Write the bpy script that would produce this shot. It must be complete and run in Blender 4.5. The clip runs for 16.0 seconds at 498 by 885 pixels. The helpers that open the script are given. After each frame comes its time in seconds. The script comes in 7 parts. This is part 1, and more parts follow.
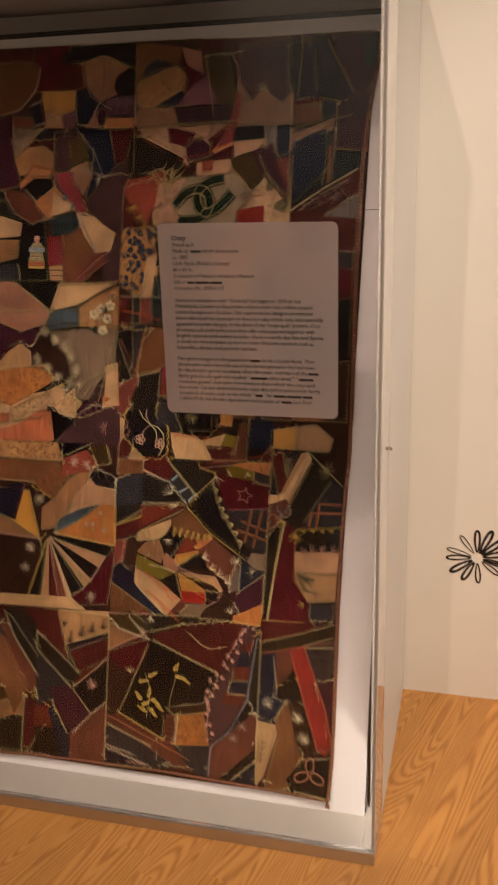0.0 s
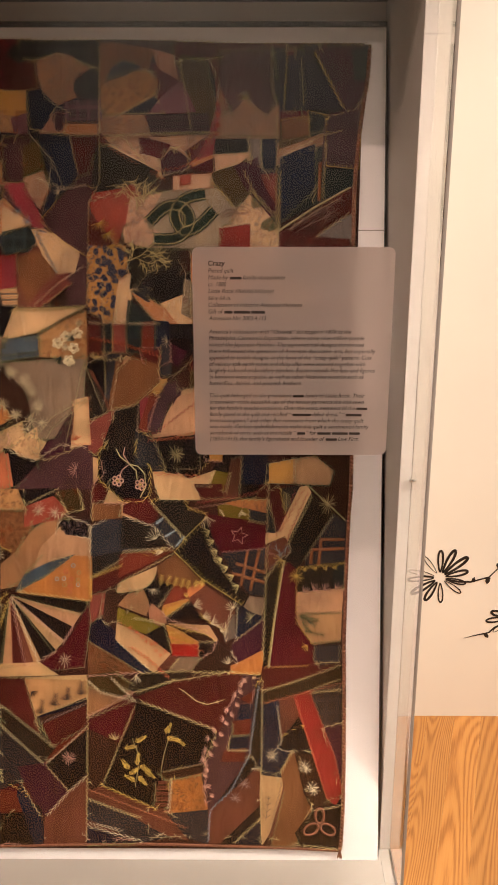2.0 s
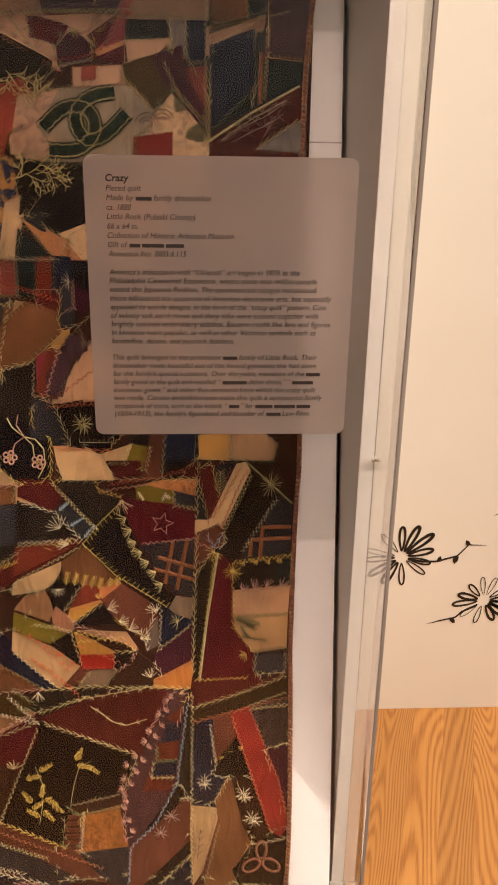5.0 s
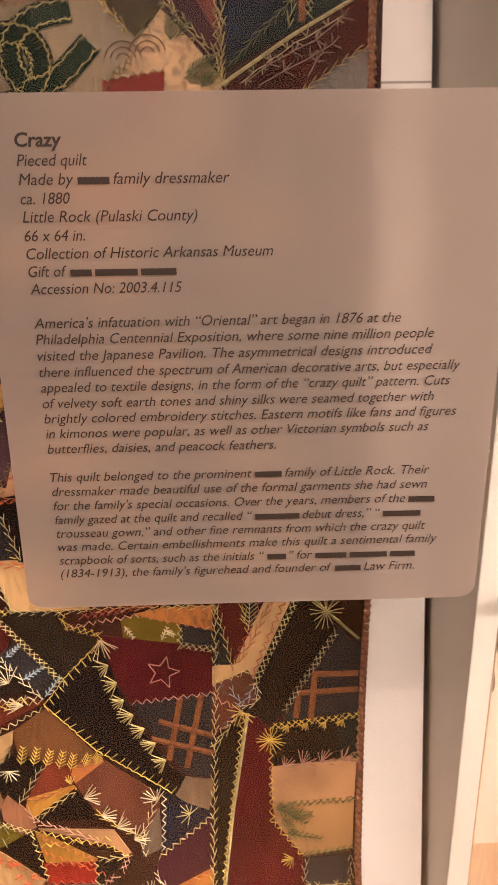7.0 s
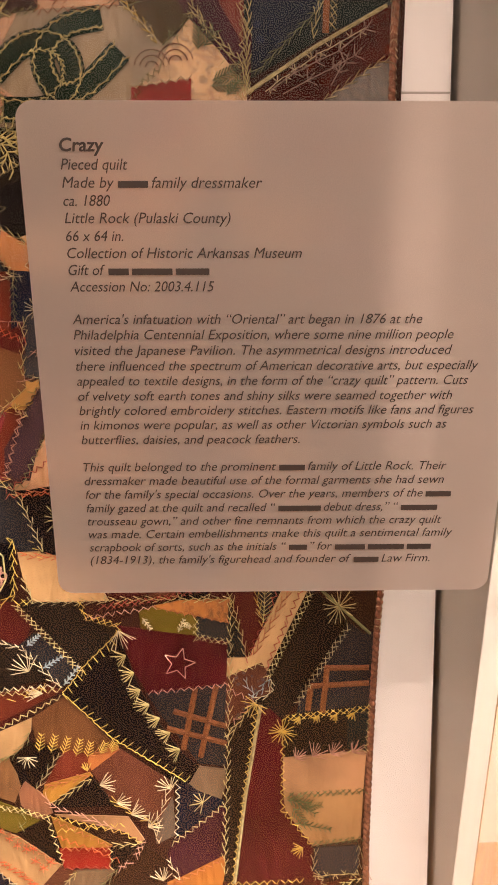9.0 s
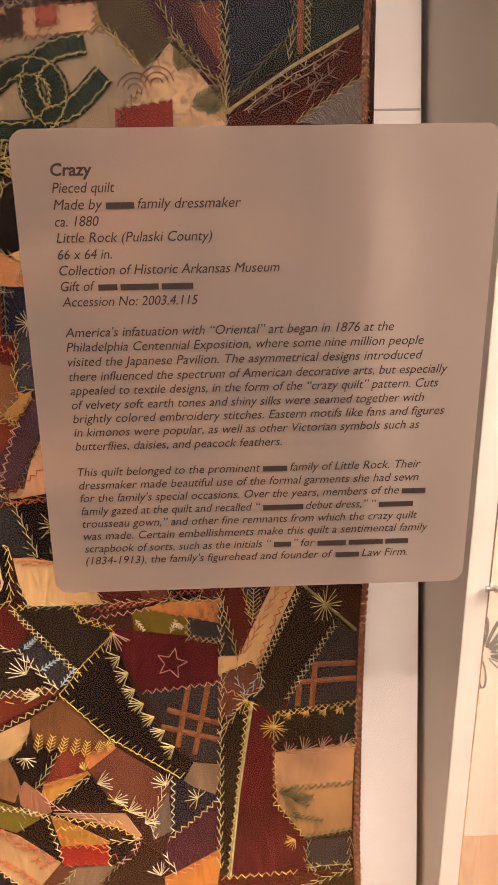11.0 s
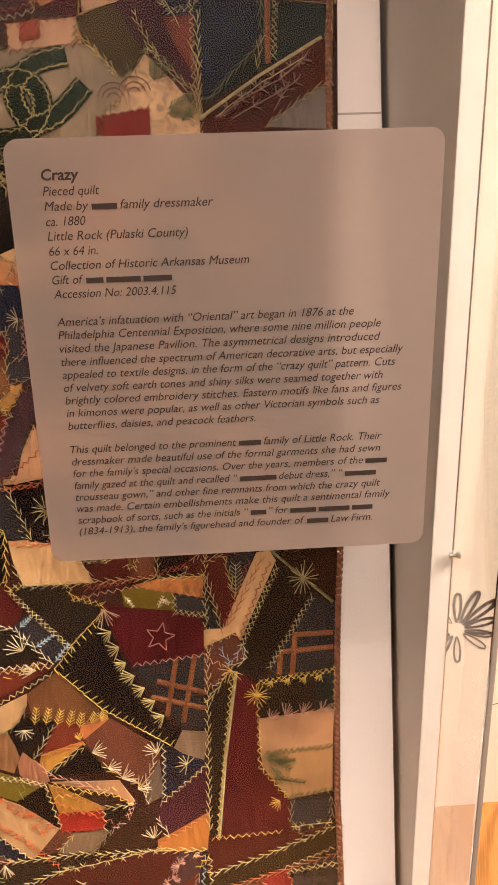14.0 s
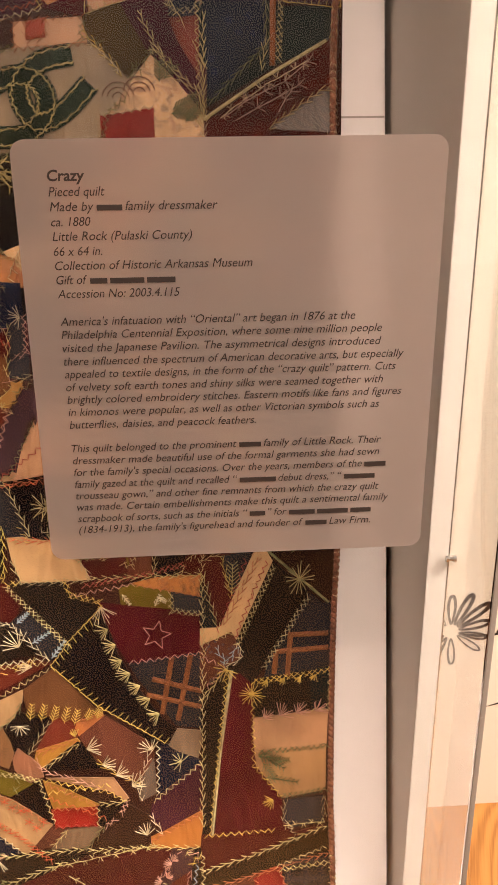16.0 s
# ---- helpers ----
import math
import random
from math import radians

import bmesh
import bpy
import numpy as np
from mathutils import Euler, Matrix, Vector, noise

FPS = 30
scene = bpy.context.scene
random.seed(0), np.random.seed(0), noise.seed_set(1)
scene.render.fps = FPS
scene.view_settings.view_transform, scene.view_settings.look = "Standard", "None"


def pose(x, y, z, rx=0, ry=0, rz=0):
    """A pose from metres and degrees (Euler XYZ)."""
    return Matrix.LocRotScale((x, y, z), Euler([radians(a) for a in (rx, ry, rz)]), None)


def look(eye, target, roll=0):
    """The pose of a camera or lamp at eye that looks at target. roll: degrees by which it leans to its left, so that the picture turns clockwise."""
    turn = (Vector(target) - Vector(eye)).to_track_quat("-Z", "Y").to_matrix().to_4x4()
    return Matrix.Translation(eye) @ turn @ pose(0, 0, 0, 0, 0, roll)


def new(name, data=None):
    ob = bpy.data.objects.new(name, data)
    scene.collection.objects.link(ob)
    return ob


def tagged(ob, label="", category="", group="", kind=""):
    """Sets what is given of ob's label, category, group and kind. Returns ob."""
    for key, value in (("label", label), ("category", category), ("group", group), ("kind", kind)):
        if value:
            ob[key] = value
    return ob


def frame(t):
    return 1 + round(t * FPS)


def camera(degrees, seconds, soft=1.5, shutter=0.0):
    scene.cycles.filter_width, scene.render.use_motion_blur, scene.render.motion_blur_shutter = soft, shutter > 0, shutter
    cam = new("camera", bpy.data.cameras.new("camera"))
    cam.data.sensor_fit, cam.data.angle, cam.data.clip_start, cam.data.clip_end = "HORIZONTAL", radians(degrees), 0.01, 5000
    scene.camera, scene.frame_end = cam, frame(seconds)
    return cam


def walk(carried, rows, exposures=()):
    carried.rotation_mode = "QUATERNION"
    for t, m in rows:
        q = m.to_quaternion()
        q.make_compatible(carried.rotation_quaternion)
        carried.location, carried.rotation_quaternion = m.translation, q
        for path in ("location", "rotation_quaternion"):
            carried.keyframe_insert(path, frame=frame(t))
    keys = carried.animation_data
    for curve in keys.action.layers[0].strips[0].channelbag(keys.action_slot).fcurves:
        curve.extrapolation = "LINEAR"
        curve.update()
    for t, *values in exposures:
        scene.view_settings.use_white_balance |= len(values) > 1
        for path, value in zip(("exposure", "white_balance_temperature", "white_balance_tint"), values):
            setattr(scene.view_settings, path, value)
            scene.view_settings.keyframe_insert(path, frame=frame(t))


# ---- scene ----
cam = camera(31.08, 16.0, soft=1.25, shutter=0.4)
PATH = [
    (0, (0.3284, -1.5449, 1.4391), (-0.1411, 0.2025, 0.8595), -1.76),
    (0.5, (0.1519, -1.4505, 1.4519), (-0.2382, 0.3246, 0.8980), -1.05),
    (1, (-0.0451, -1.4893, 1.4612), (-0.2101, 0.3181, 0.8988), -0.36),
    (1.5, (-0.1321, -1.4824, 1.4657), (-0.1936, 0.3238, 0.8796), -0.20),
    (2, (-0.1446, -1.4526, 1.4656), (-0.1545, 0.3572, 0.8875), 0.03),
    (2.5, (-0.1548, -1.4594, 1.4640), (-0.1471, 0.3541, 0.8974), 0.31),
    (3, (-0.1601, -1.4699, 1.4633), (-0.1351, 0.3425, 0.8936), 0.01),
    (3.5, (-0.1472, -1.4877, 1.4612), (-0.0807, 0.3171, 0.8710), 0.20),
    (4, (-0.1071, -1.3862, 1.4327), (-0.0204, 0.3971, 0.7828), 1.10),
    (4.2, (-0.0864, -1.3259, 1.4244), (-0.0121, 0.4515, 0.7568), 1.39),
    (6.3, (-0.1401, -0.7189, 1.3784), (0.0002, 1.0308, 0.6512), 0.16),
    (6.5, (-0.1254, -0.6563, 1.3693), (-0.0098, 1.0929, 0.6366), -0.21),
    (7, (-0.0996, -0.5552, 1.3458), (-0.0477, 1.1895, 0.5953), -0.59),
    (7.5, (-0.0992, -0.5315, 1.3390), (-0.1004, 1.2087, 0.5761), -0.04),
    (8, (-0.0948, -0.5576, 1.3408), (-0.1118, 1.1843, 0.5820), -0.04),
    (8.5, (-0.1108, -0.5701, 1.3434), (-0.0901, 1.1719, 0.5852), -0.11),
    (9, (-0.1142, -0.5824, 1.3497), (-0.0740, 1.1664, 0.6079), 0.19),
    (9.5, (-0.1134, -0.5877, 1.3519), (-0.0594, 1.1659, 0.6225), 0.34),
    (9.7, (-0.1144, -0.5897, 1.3519), (-0.0518, 1.1650, 0.6259), 0.04),
    (11.8, (-0.1074, -0.6573, 1.3645), (-0.0474, 1.0980, 0.6397), -0.91),
    (12, (-0.1043, -0.6697, 1.3618), (-0.0455, 1.0838, 0.6326), -0.97),
    (12.5, (-0.1053, -0.6897, 1.3639), (-0.0448, 1.0620, 0.6304), -1.47),
    (13, (-0.1066, -0.6927, 1.3680), (-0.0423, 1.0611, 0.6400), -1.54),
    (13.5, (-0.1057, -0.6906, 1.3688), (-0.0265, 1.0653, 0.6473), -1.57),
    (14, (-0.1102, -0.6903, 1.3681), (-0.0102, 1.0636, 0.6443), -1.48),
    (14.5, (-0.1098, -0.6938, 1.3689), (-0.0043, 1.0599, 0.6454), -1.43),
    (15, (-0.1092, -0.6952, 1.3697), (-0.0016, 1.0585, 0.6466), -1.30),
    (15.5, (-0.1090, -0.6944, 1.3726), (0.0008, 1.0587, 0.6483), -0.83),
    (16, (-0.1137, -0.6935, 1.3729), (-0.0057, 1.0582, 0.6449), -0.51),
]
EXPOSURES = [(0, -0.62), (0.5, -0.36), (1, -0.2), (2, -0.08), (3.2, -0.06), (4, -0.46), (4.2, -0.46), (6.3, 0.18), (7.0, 0.33), (8.2, 0.41), (9.0, 0.42), (9.6, 0.35), (12, 0.27), (16, 0.2)]
walk(cam, [(t, look(eye, target, roll)) for t, eye, target, roll in PATH], EXPOSURES)

# world: a faint warm glow for what little the room's walls do not reach
world = bpy.data.worlds.new("world")
scene.world = world
world.use_nodes = True
world.node_tree.nodes["Background"].inputs[0].default_value = (1.0, 0.82, 0.64, 1)
world.node_tree.nodes["Background"].inputs[1].default_value = 0.05

WARM, PALE = (1.0, 0.755, 0.645), (1.0, 0.895, 0.80)


def spot(name, place, aim, watts, degrees, size, blend=0.6, colour=WARM):
    data = bpy.data.lights.new(name, "SPOT")
    data.energy, data.spot_size, data.spot_blend, data.shadow_soft_size = watts, radians(degrees), blend, size
    data.color = colour
    ob = new(name, data)
    ob.matrix_world = look(place, aim)
    return ob


# unseen gallery spots: one from the left, one from the right, then three added fills
LAMPS = [
    ((-0.563, -2.94, 4.2), (-0.25, 0.2, 0.85), 200, 60, 0.03, WARM),
    ((3.5, -1.0, 4.1), (1.3, 0.6, 0.7), 1380, 50, 0.05, PALE),
    # added fill from the front, set low to reach under the lid
    ((0.4, -5.7, 3.0), (-0.1, 0.3, 1.7), 190, 34, 0.05, WARM),
    # added fill from the far left for quilt and inner right side
    ((-3.7, -1.4, 3.3), (0.0, 0.3, 1.1), 90, 44, 0.06, WARM),
    # added wash on the south wall, so the pane reflects some haze
    ((-0.6, -3.6, 4.2), (-0.4, -5.9, 2.9), 330, 64, 0.08, PALE),
]
for place, aim, watts, degrees, size, colour in LAMPS:
    spot("unseen_spot_light", place, aim, watts, degrees, size, colour=colour)


def material(name):
    m = bpy.data.materials.new(name)
    m.use_nodes = True
    return m, m.node_tree.nodes, m.node_tree.links, m.node_tree.nodes["Principled BSDF"]


def node(nodes, kind, **values):
    n = nodes.new(kind)
    for key, value in values.items():
        n.inputs[key.replace("_", " ")].default_value = value
    return n


def ramp(nodes, links, fac, stops):
    r = nodes.new("ShaderNodeValToRGB")
    while len(r.color_ramp.elements) < len(stops):
        r.color_ramp.elements.new(0.5)
    for e, (at, colour) in zip(r.color_ramp.elements, stops):
        e.position, e.color = at, (*colour, 1)
    links.new(fac, r.inputs["Fac"])
    return r


def shade(c, k):
    return tuple(min(1.0, v * k) for v in c)


def paint(name, colour, rough=0.55, grain=220.0, bump=0.04, vary=0.05, metal=0.0):
    """Painted board or metal: two scales of variation and a fine roller texture."""
    m, nodes, links, bsdf = material(name)
    where = nodes.new("ShaderNodeTexCoord")
    big = node(nodes, "ShaderNodeTexNoise", Scale=2.3, Detail=4.0)
    fine = node(nodes, "ShaderNodeTexNoise", Scale=grain, Detail=3.0)
    links.new(where.outputs["Object"], big.inputs["Vector"])
    links.new(where.outputs["Object"], fine.inputs["Vector"])
    r = ramp(nodes, links, big.outputs["Fac"], [(0.3, shade(colour, 1 - vary)), (0.7, shade(colour, 1 + vary))])
    links.new(r.outputs["Color"], bsdf.inputs["Base Color"])
    b = node(nodes, "ShaderNodeBump", Strength=bump, Distance=0.002)
    links.new(fine.outputs["Fac"], b.inputs["Height"])
    links.new(b.outputs["Normal"], bsdf.inputs["Normal"])
    rr = node(nodes, "ShaderNodeMapRange", To_Min=rough - 0.08, To_Max=rough + 0.08)
    links.new(fine.outputs["Fac"], rr.inputs["Value"])
    links.new(rr.outputs["Result"], bsdf.inputs["Roughness"])
    bsdf.inputs["Metallic"].default_value = metal
    return m


def clear(name, tint, rough=0.0):
    m, nodes, links, bsdf = material(name)
    bsdf.inputs["Base Color"].default_value = (*tint, 1)
    bsdf.inputs["Transmission Weight"].default_value = 1.0
    bsdf.inputs["Roughness"].default_value = rough
    bsdf.inputs["IOR"].default_value = 1.38
    return m


M_WALL = paint("wall_paint", (0.86, 0.80, 0.68), 0.6, 260, 0.05, 0.03)
M_CASE = paint("case_paint", (0.49, 0.445, 0.385), 0.45, 300, 0.03, 0.03)
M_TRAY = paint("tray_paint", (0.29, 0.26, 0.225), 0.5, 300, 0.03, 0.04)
M_RAIL = paint("brushed_aluminium", (0.55, 0.52, 0.48), 0.38, 500, 0.05, 0.08, 0.9)
M_BOARD = paint("white_fabric_board", (0.70, 0.67, 0.64), 0.8, 700, 0.12, 0.03)
M_DARK = paint("dark_board_edge", (0.03, 0.028, 0.026), 0.7, 300, 0.05, 0.1)
M_CEIL = paint("ceiling_paint", (0.55, 0.52, 0.48), 0.8, 200, 0.05, 0.03)
M_INK = paint("black_vinyl", (0.012, 0.011, 0.010), 0.4, 300, 0.02, 0.1)
M_PALE = paint("pale_vinyl", (0.72, 0.66, 0.56), 0.5, 300, 0.02, 0.05)
M_STEEL = paint("polished_steel", (0.62, 0.60, 0.57), 0.22, 400, 0.02, 0.05, 1.0)
M_GLASS = clear("acrylic", (0.985, 0.985, 0.975))
M_EDGE = paint("acrylic_cut_edge", (0.42, 0.38, 0.33), 0.25, 200, 0.02, 0.1)
M_PANEL = paint("frosted_grey_panel", (0.70, 0.605, 0.545), 0.37, 1600, 0.05, 0.05, 0.0)
frost = M_PANEL.node_tree.nodes["Principled BSDF"]
frost.inputs["Transmission Weight"].default_value = 0.64
frost.inputs["IOR"].default_value = 1.2
# fine cloudy grain of the frosting
mottle = node(M_PANEL.node_tree.nodes, "ShaderNodeTexNoise", Scale=420.0, Detail=4.0, Roughness=0.7)
dust = node(M_PANEL.node_tree.nodes, "ShaderNodeMapRange", From_Min=0.3, From_Max=0.7, To_Min=0.88, To_Max=1.12)
toned = M_PANEL.node_tree.nodes.new("ShaderNodeHueSaturation")
M_PANEL.node_tree.links.new(mottle.outputs["Fac"], dust.inputs["Value"])
M_PANEL.node_tree.links.new(dust.outputs["Result"], toned.inputs["Value"])
M_PANEL.node_tree.links.new(frost.inputs["Base Color"].links[0].from_socket, toned.inputs["Color"])
M_PANEL.node_tree.links.new(toned.outputs["Color"], frost.inputs["Base Color"])
M_TEXT = paint("dark_brown_ink", (0.050, 0.036, 0.030), 0.5, 300, 0.0, 0.05)


def floor_material():
    """Oak boards: long grain with cathedral figure, a tone of its own for each plank."""
    m, nodes, links, bsdf = material("oak_floor")
    where = nodes.new("ShaderNodeTexCoord")
    info = nodes.new("ShaderNodeObjectInfo")
    shift = nodes.new("ShaderNodeVectorMath")
    shift.operation = "SCALE"
    shift.inputs[0].default_value = (13.0, 7.0, 5.0)
    links.new(info.outputs["Random"], shift.inputs["Scale"])
    add = nodes.new("ShaderNodeVectorMath")
    links.new(where.outputs["Object"], add.inputs[0])
    links.new(shift.outputs["Vector"], add.inputs[1])
    squash = nodes.new("ShaderNodeMapping")
    squash.inputs["Scale"].default_value = (1.0, 0.10, 1.0)
    links.new(add.outputs["Vector"], squash.inputs["Vector"])
    figure = node(nodes, "ShaderNodeTexNoise", Scale=7.0, Detail=1.0, Distortion=0.25)
    links.new(squash.outputs["Vector"], figure.inputs["Vector"])
    rings = nodes.new("ShaderNodeMath")
    rings.operation = "MULTIPLY"
    rings.inputs[1].default_value = 290.0
    links.new(figure.outputs["Fac"], rings.inputs[0])
    wave = nodes.new("ShaderNodeMath")
    wave.operation = "SINE"
    links.new(rings.outputs[0], wave.inputs[0])
    stretch = nodes.new("ShaderNodeMapping")
    stretch.inputs["Scale"].default_value = (1.0, 0.03, 1.0)
    links.new(add.outputs["Vector"], stretch.inputs["Vector"])
    pores = node(nodes, "ShaderNodeTexNoise", Scale=420.0, Detail=2.0)
    links.new(stretch.outputs["Vector"], pores.inputs["Vector"])
    mixed = nodes.new("ShaderNodeMath")
    mixed.operation = "MULTIPLY_ADD"
    mixed.inputs[1].default_value = 0.19
    soft = node(nodes, "ShaderNodeMapRange", To_Min=0.22, To_Max=0.78)
    links.new(pores.outputs["Fac"], soft.inputs["Value"])
    links.new(wave.outputs[0], mixed.inputs[0])
    links.new(soft.outputs["Result"], mixed.inputs[2])
    r = ramp(nodes, links, mixed.outputs[0], [(0.24, (0.33, 0.125, 0.026)), (0.5, (0.49, 0.210, 0.048)), (0.75, (0.54, 0.250, 0.064))])
    tone = node(nodes, "ShaderNodeMapRange", To_Min=0.90, To_Max=1.06)
    links.new(info.outputs["Random"], tone.inputs["Value"])
    hsv = nodes.new("ShaderNodeHueSaturation")
    links.new(r.outputs["Color"], hsv.inputs["Color"])
    links.new(tone.outputs["Result"], hsv.inputs["Value"])
    links.new(hsv.outputs["Color"], bsdf.inputs["Base Color"])
    bsdf.inputs["Roughness"].default_value = 0.38
    b = node(nodes, "ShaderNodeBump", Strength=0.12, Distance=0.001)
    links.new(mixed.outputs[0], b.inputs["Height"])
    links.new(b.outputs["Normal"], bsdf.inputs["Normal"])
    return m


M_OAK = floor_material()

# ---- cloth ----
DYES = {
    "wine": (0.135, 0.011, 0.023), "maroon": (0.125, 0.020, 0.020), "black": (0.010, 0.009, 0.012), "coal": (0.026, 0.022, 0.019),
    "brown": (0.060, 0.028, 0.020), "tan": (0.34, 0.19, 0.085), "tanb": (0.24, 0.115, 0.05), "gold": (0.50, 0.29, 0.045),
    "beige": (0.46, 0.30, 0.15), "mauve": (0.125, 0.060, 0.072), "navy": (0.016, 0.026, 0.062), "ink": (0.016, 0.016, 0.044),
    "pink": (0.40, 0.20, 0.13), "pinkc": (0.52, 0.33, 0.20), "ochre": (0.48, 0.205, 0.040), "plum": (0.085, 0.020, 0.044),
    "slate": (0.051, 0.058, 0.075), "floral": (0.46, 0.29, 0.15), "olive": (0.115, 0.078, 0.026), "stripe": (0.15, 0.030, 0.030),
    "cream": (0.60, 0.44, 0.25), "coral": (0.42, 0.095, 0.065), "grey": (0.16, 0.135, 0.12), "rose": (0.26, 0.075, 0.060),
    "teal": (0.024, 0.042, 0.048), "sage": (0.30, 0.25, 0.155), "red": (0.30, 0.032, 0.028), "rust": (0.17, 0.062, 0.040),
    "calico": (0.42, 0.26, 0.10), "orange": (0.46, 0.18, 0.055), "blue": (0.062, 0.125, 0.21), "greyb": (0.27, 0.205, 0.145),
    "salmon": (0.46, 0.15, 0.065), "lime": (0.24, 0.21, 0.030), "slateplaid": (0.048, 0.053, 0.068), "ribbed": (0.050, 0.034, 0.018),
    "brick": (0.175, 0.036, 0.022), "scarlet": (0.42, 0.030, 0.022), "lilac": (0.24, 0.11, 0.16), "lilacdark": (0.11, 0.060, 0.085), "raspberry": (0.30, 0.050, 0.070), "bottle": (0.014, 0.040, 0.026), "plaiddark": (0.040, 0.034, 0.034), "cloth": (0.070, 0.026, 0.022),
}
SHINY = {"cream", "pinkc", "greyb", "tan", "gold", "beige", "sage", "ochre", "blue", "grey", "pink", "salmon", "orange"}
CLOTH = {}


def scatter(nodes, links, where, scale, low, high, kind="F1"):
    bend = node(nodes, "ShaderNodeTexNoise", Scale=scale * 0.6, Detail=2.0)
    links.new(where, bend.inputs["Vector"])
    push = nodes.new("ShaderNodeVectorMath")
    push.operation = "MULTIPLY_ADD"
    push.inputs[1].default_value = (1.3 / scale, 1.3 / scale, 0.0)
    links.new(bend.outputs["Color"], push.inputs[0])
    links.new(where, push.inputs[2])
    where = push.outputs["Vector"]
    v = node(nodes, "ShaderNodeTexVoronoi", Scale=scale)
    v.feature = kind
    links.new(where, v.inputs["Vector"])
    m = node(nodes, "ShaderNodeMapRange", From_Min=low, From_Max=high)
    links.new(v.outputs["Distance"], m.inputs["Value"])
    return m.outputs["Result"]


def bands(nodes, links, where, scale, axis, low, high, warp=0.6):
    w = node(nodes, "ShaderNodeTexWave", Scale=scale, Distortion=warp, Detail=1.0)
    w.bands_direction = axis
    links.new(where, w.inputs["Vector"])
    m = node(nodes, "ShaderNodeMapRange", From_Min=low, From_Max=high)
    links.new(w.outputs["Fac"], m.inputs["Value"])
    return m.outputs["Result"]


def blend(nodes, links, fac, a, b):
    m = nodes.new("ShaderNodeMix")
    m.data_type = "RGBA"
    links.new(fac, m.inputs[0])
    for slot, value in ((6, a), (7, b)):
        if isinstance(value, tuple):
            m.inputs[slot].default_value = (*value, 1)
        else:
            links.new(value, m.inputs[slot])
    return m.outputs[2]


def fabric(dye, pattern="plain"):
    if (dye, pattern) in CLOTH:
        return CLOTH[dye, pattern]
    base = tuple(a * b for a, b in zip(DYES[dye], (0.96, 0.76, 0.56) if dye in SHINY or dye in ("floral", "calico") else (0.92, 0.76, 0.66)))
    base = shade(base, 0.62 if max(base) > 0.4 else 0.52 if max(base) > 0.15 else 0.38)
    m, nodes, links, bsdf = material("%s_%s_cloth" % (dye, pattern))
    coord = nodes.new("ShaderNodeTexCoord").outputs["Object"]
    info = nodes.new("ShaderNodeObjectInfo").outputs["Random"]
    worn = node(nodes, "ShaderNodeTexNoise", Scale=14.0, Detail=3.0, Roughness=0.5)
    links.new(coord, worn.inputs["Vector"])
    tone = ramp(nodes, links, worn.outputs["Fac"], [(0.28, shade(base, 0.68)), (0.5, base), (0.74, shade(base, 1.35))])
    colour = tone.outputs["Color"]
    if pattern == "dots":
        colour = blend(nodes, links, scatter(nodes, links, coord, 62, 0.22, 0.30), shade(base, 2.6), colour)
    elif pattern == "floral":
        bend = node(nodes, "ShaderNodeTexNoise", Scale=55.0, Detail=2.0)
        links.new(coord, bend.inputs["Vector"])
        push = nodes.new("ShaderNodeVectorMath")
        push.operation = "MULTIPLY_ADD"
        push.inputs[1].default_value = (0.03, 0.03, 0.0)
        links.new(bend.outputs["Color"], push.inputs[0])
        links.new(coord, push.inputs[2])
        colour = blend(nodes, links, scatter(nodes, links, push.outputs["Vector"], 105, 0.18, 0.55), shade(base, 0.50), colour)
        colour = blend(nodes, links, scatter(nodes, links, push.outputs["Vector"], 44, 0.10, 0.42), tuple(a * 0.5 + b for a, b in zip(base, (0.05, 0.005, 0.0))), colour)
    elif pattern == "print":
        colour = blend(nodes, links, scatter(nodes, links, coord, 130, 0.25, 0.35), (0.09, 0.055, 0.05), colour)
    elif pattern == "lace":
        colour = blend(nodes, links, scatter(nodes, links, coord, 150, 0.10, 0.34), shade(base, 0.45), colour)
    elif pattern == "calico":
        colour = blend(nodes, links, scatter(nodes, links, coord, 62, 0.42, 0.50), (0.018, 0.020, 0.036), colour)
        colour = blend(nodes, links, scatter(nodes, links, coord, 150, 0.22, 0.32), (0.018, 0.020, 0.036), colour)
    elif pattern == "stripe":
        colour = blend(nodes, links, bands(nodes, links, coord, 26, "Y", 0.42, 0.5), shade(base, 0.28), colour)
        colour = blend(nodes, links, bands(nodes, links, coord, 52, "Y", 0.90, 0.94), colour, shade(base, 2.0))
    elif pattern == "plaid":
        line = shade(base, 2.6)
        colour = blend(nodes, links, bands(nodes, links, coord, 14, "X", 0.80, 0.84, 0.3), colour, line)
        colour = blend(nodes, links, bands(nodes, links, coord, 12, "Y", 0.78, 0.82, 0.3), colour, line)
    elif pattern == "rib":
        colour = blend(nodes, links, bands(nodes, links, coord, 60, "X", 0.2, 0.9, 1.5), shade(base, 0.45), shade(base, 1.5))
    elif pattern == "feather":
        colour = blend(nodes, links, bands(nodes, links, coord, 60, "DIAGONAL", 0.1, 1.0, 9.0), shade(base, 0.45), shade(base, 1.1))
    vary = node(nodes, "ShaderNodeMapRange", To_Min=0.86, To_Max=1.16)
    links.new(info, vary.inputs["Value"])
    hsv = node(nodes, "ShaderNodeHueSaturation", Saturation=1.0)
    links.new(colour, hsv.inputs["Color"])
    links.new(vary.outputs["Result"], hsv.inputs["Value"])
    links.new(hsv.outputs["Color"], bsdf.inputs["Base Color"])
    # soft puckers and the weave
    pucker = node(nodes, "ShaderNodeTexNoise", Scale=30.0, Detail=1.5, Distortion=1.2)
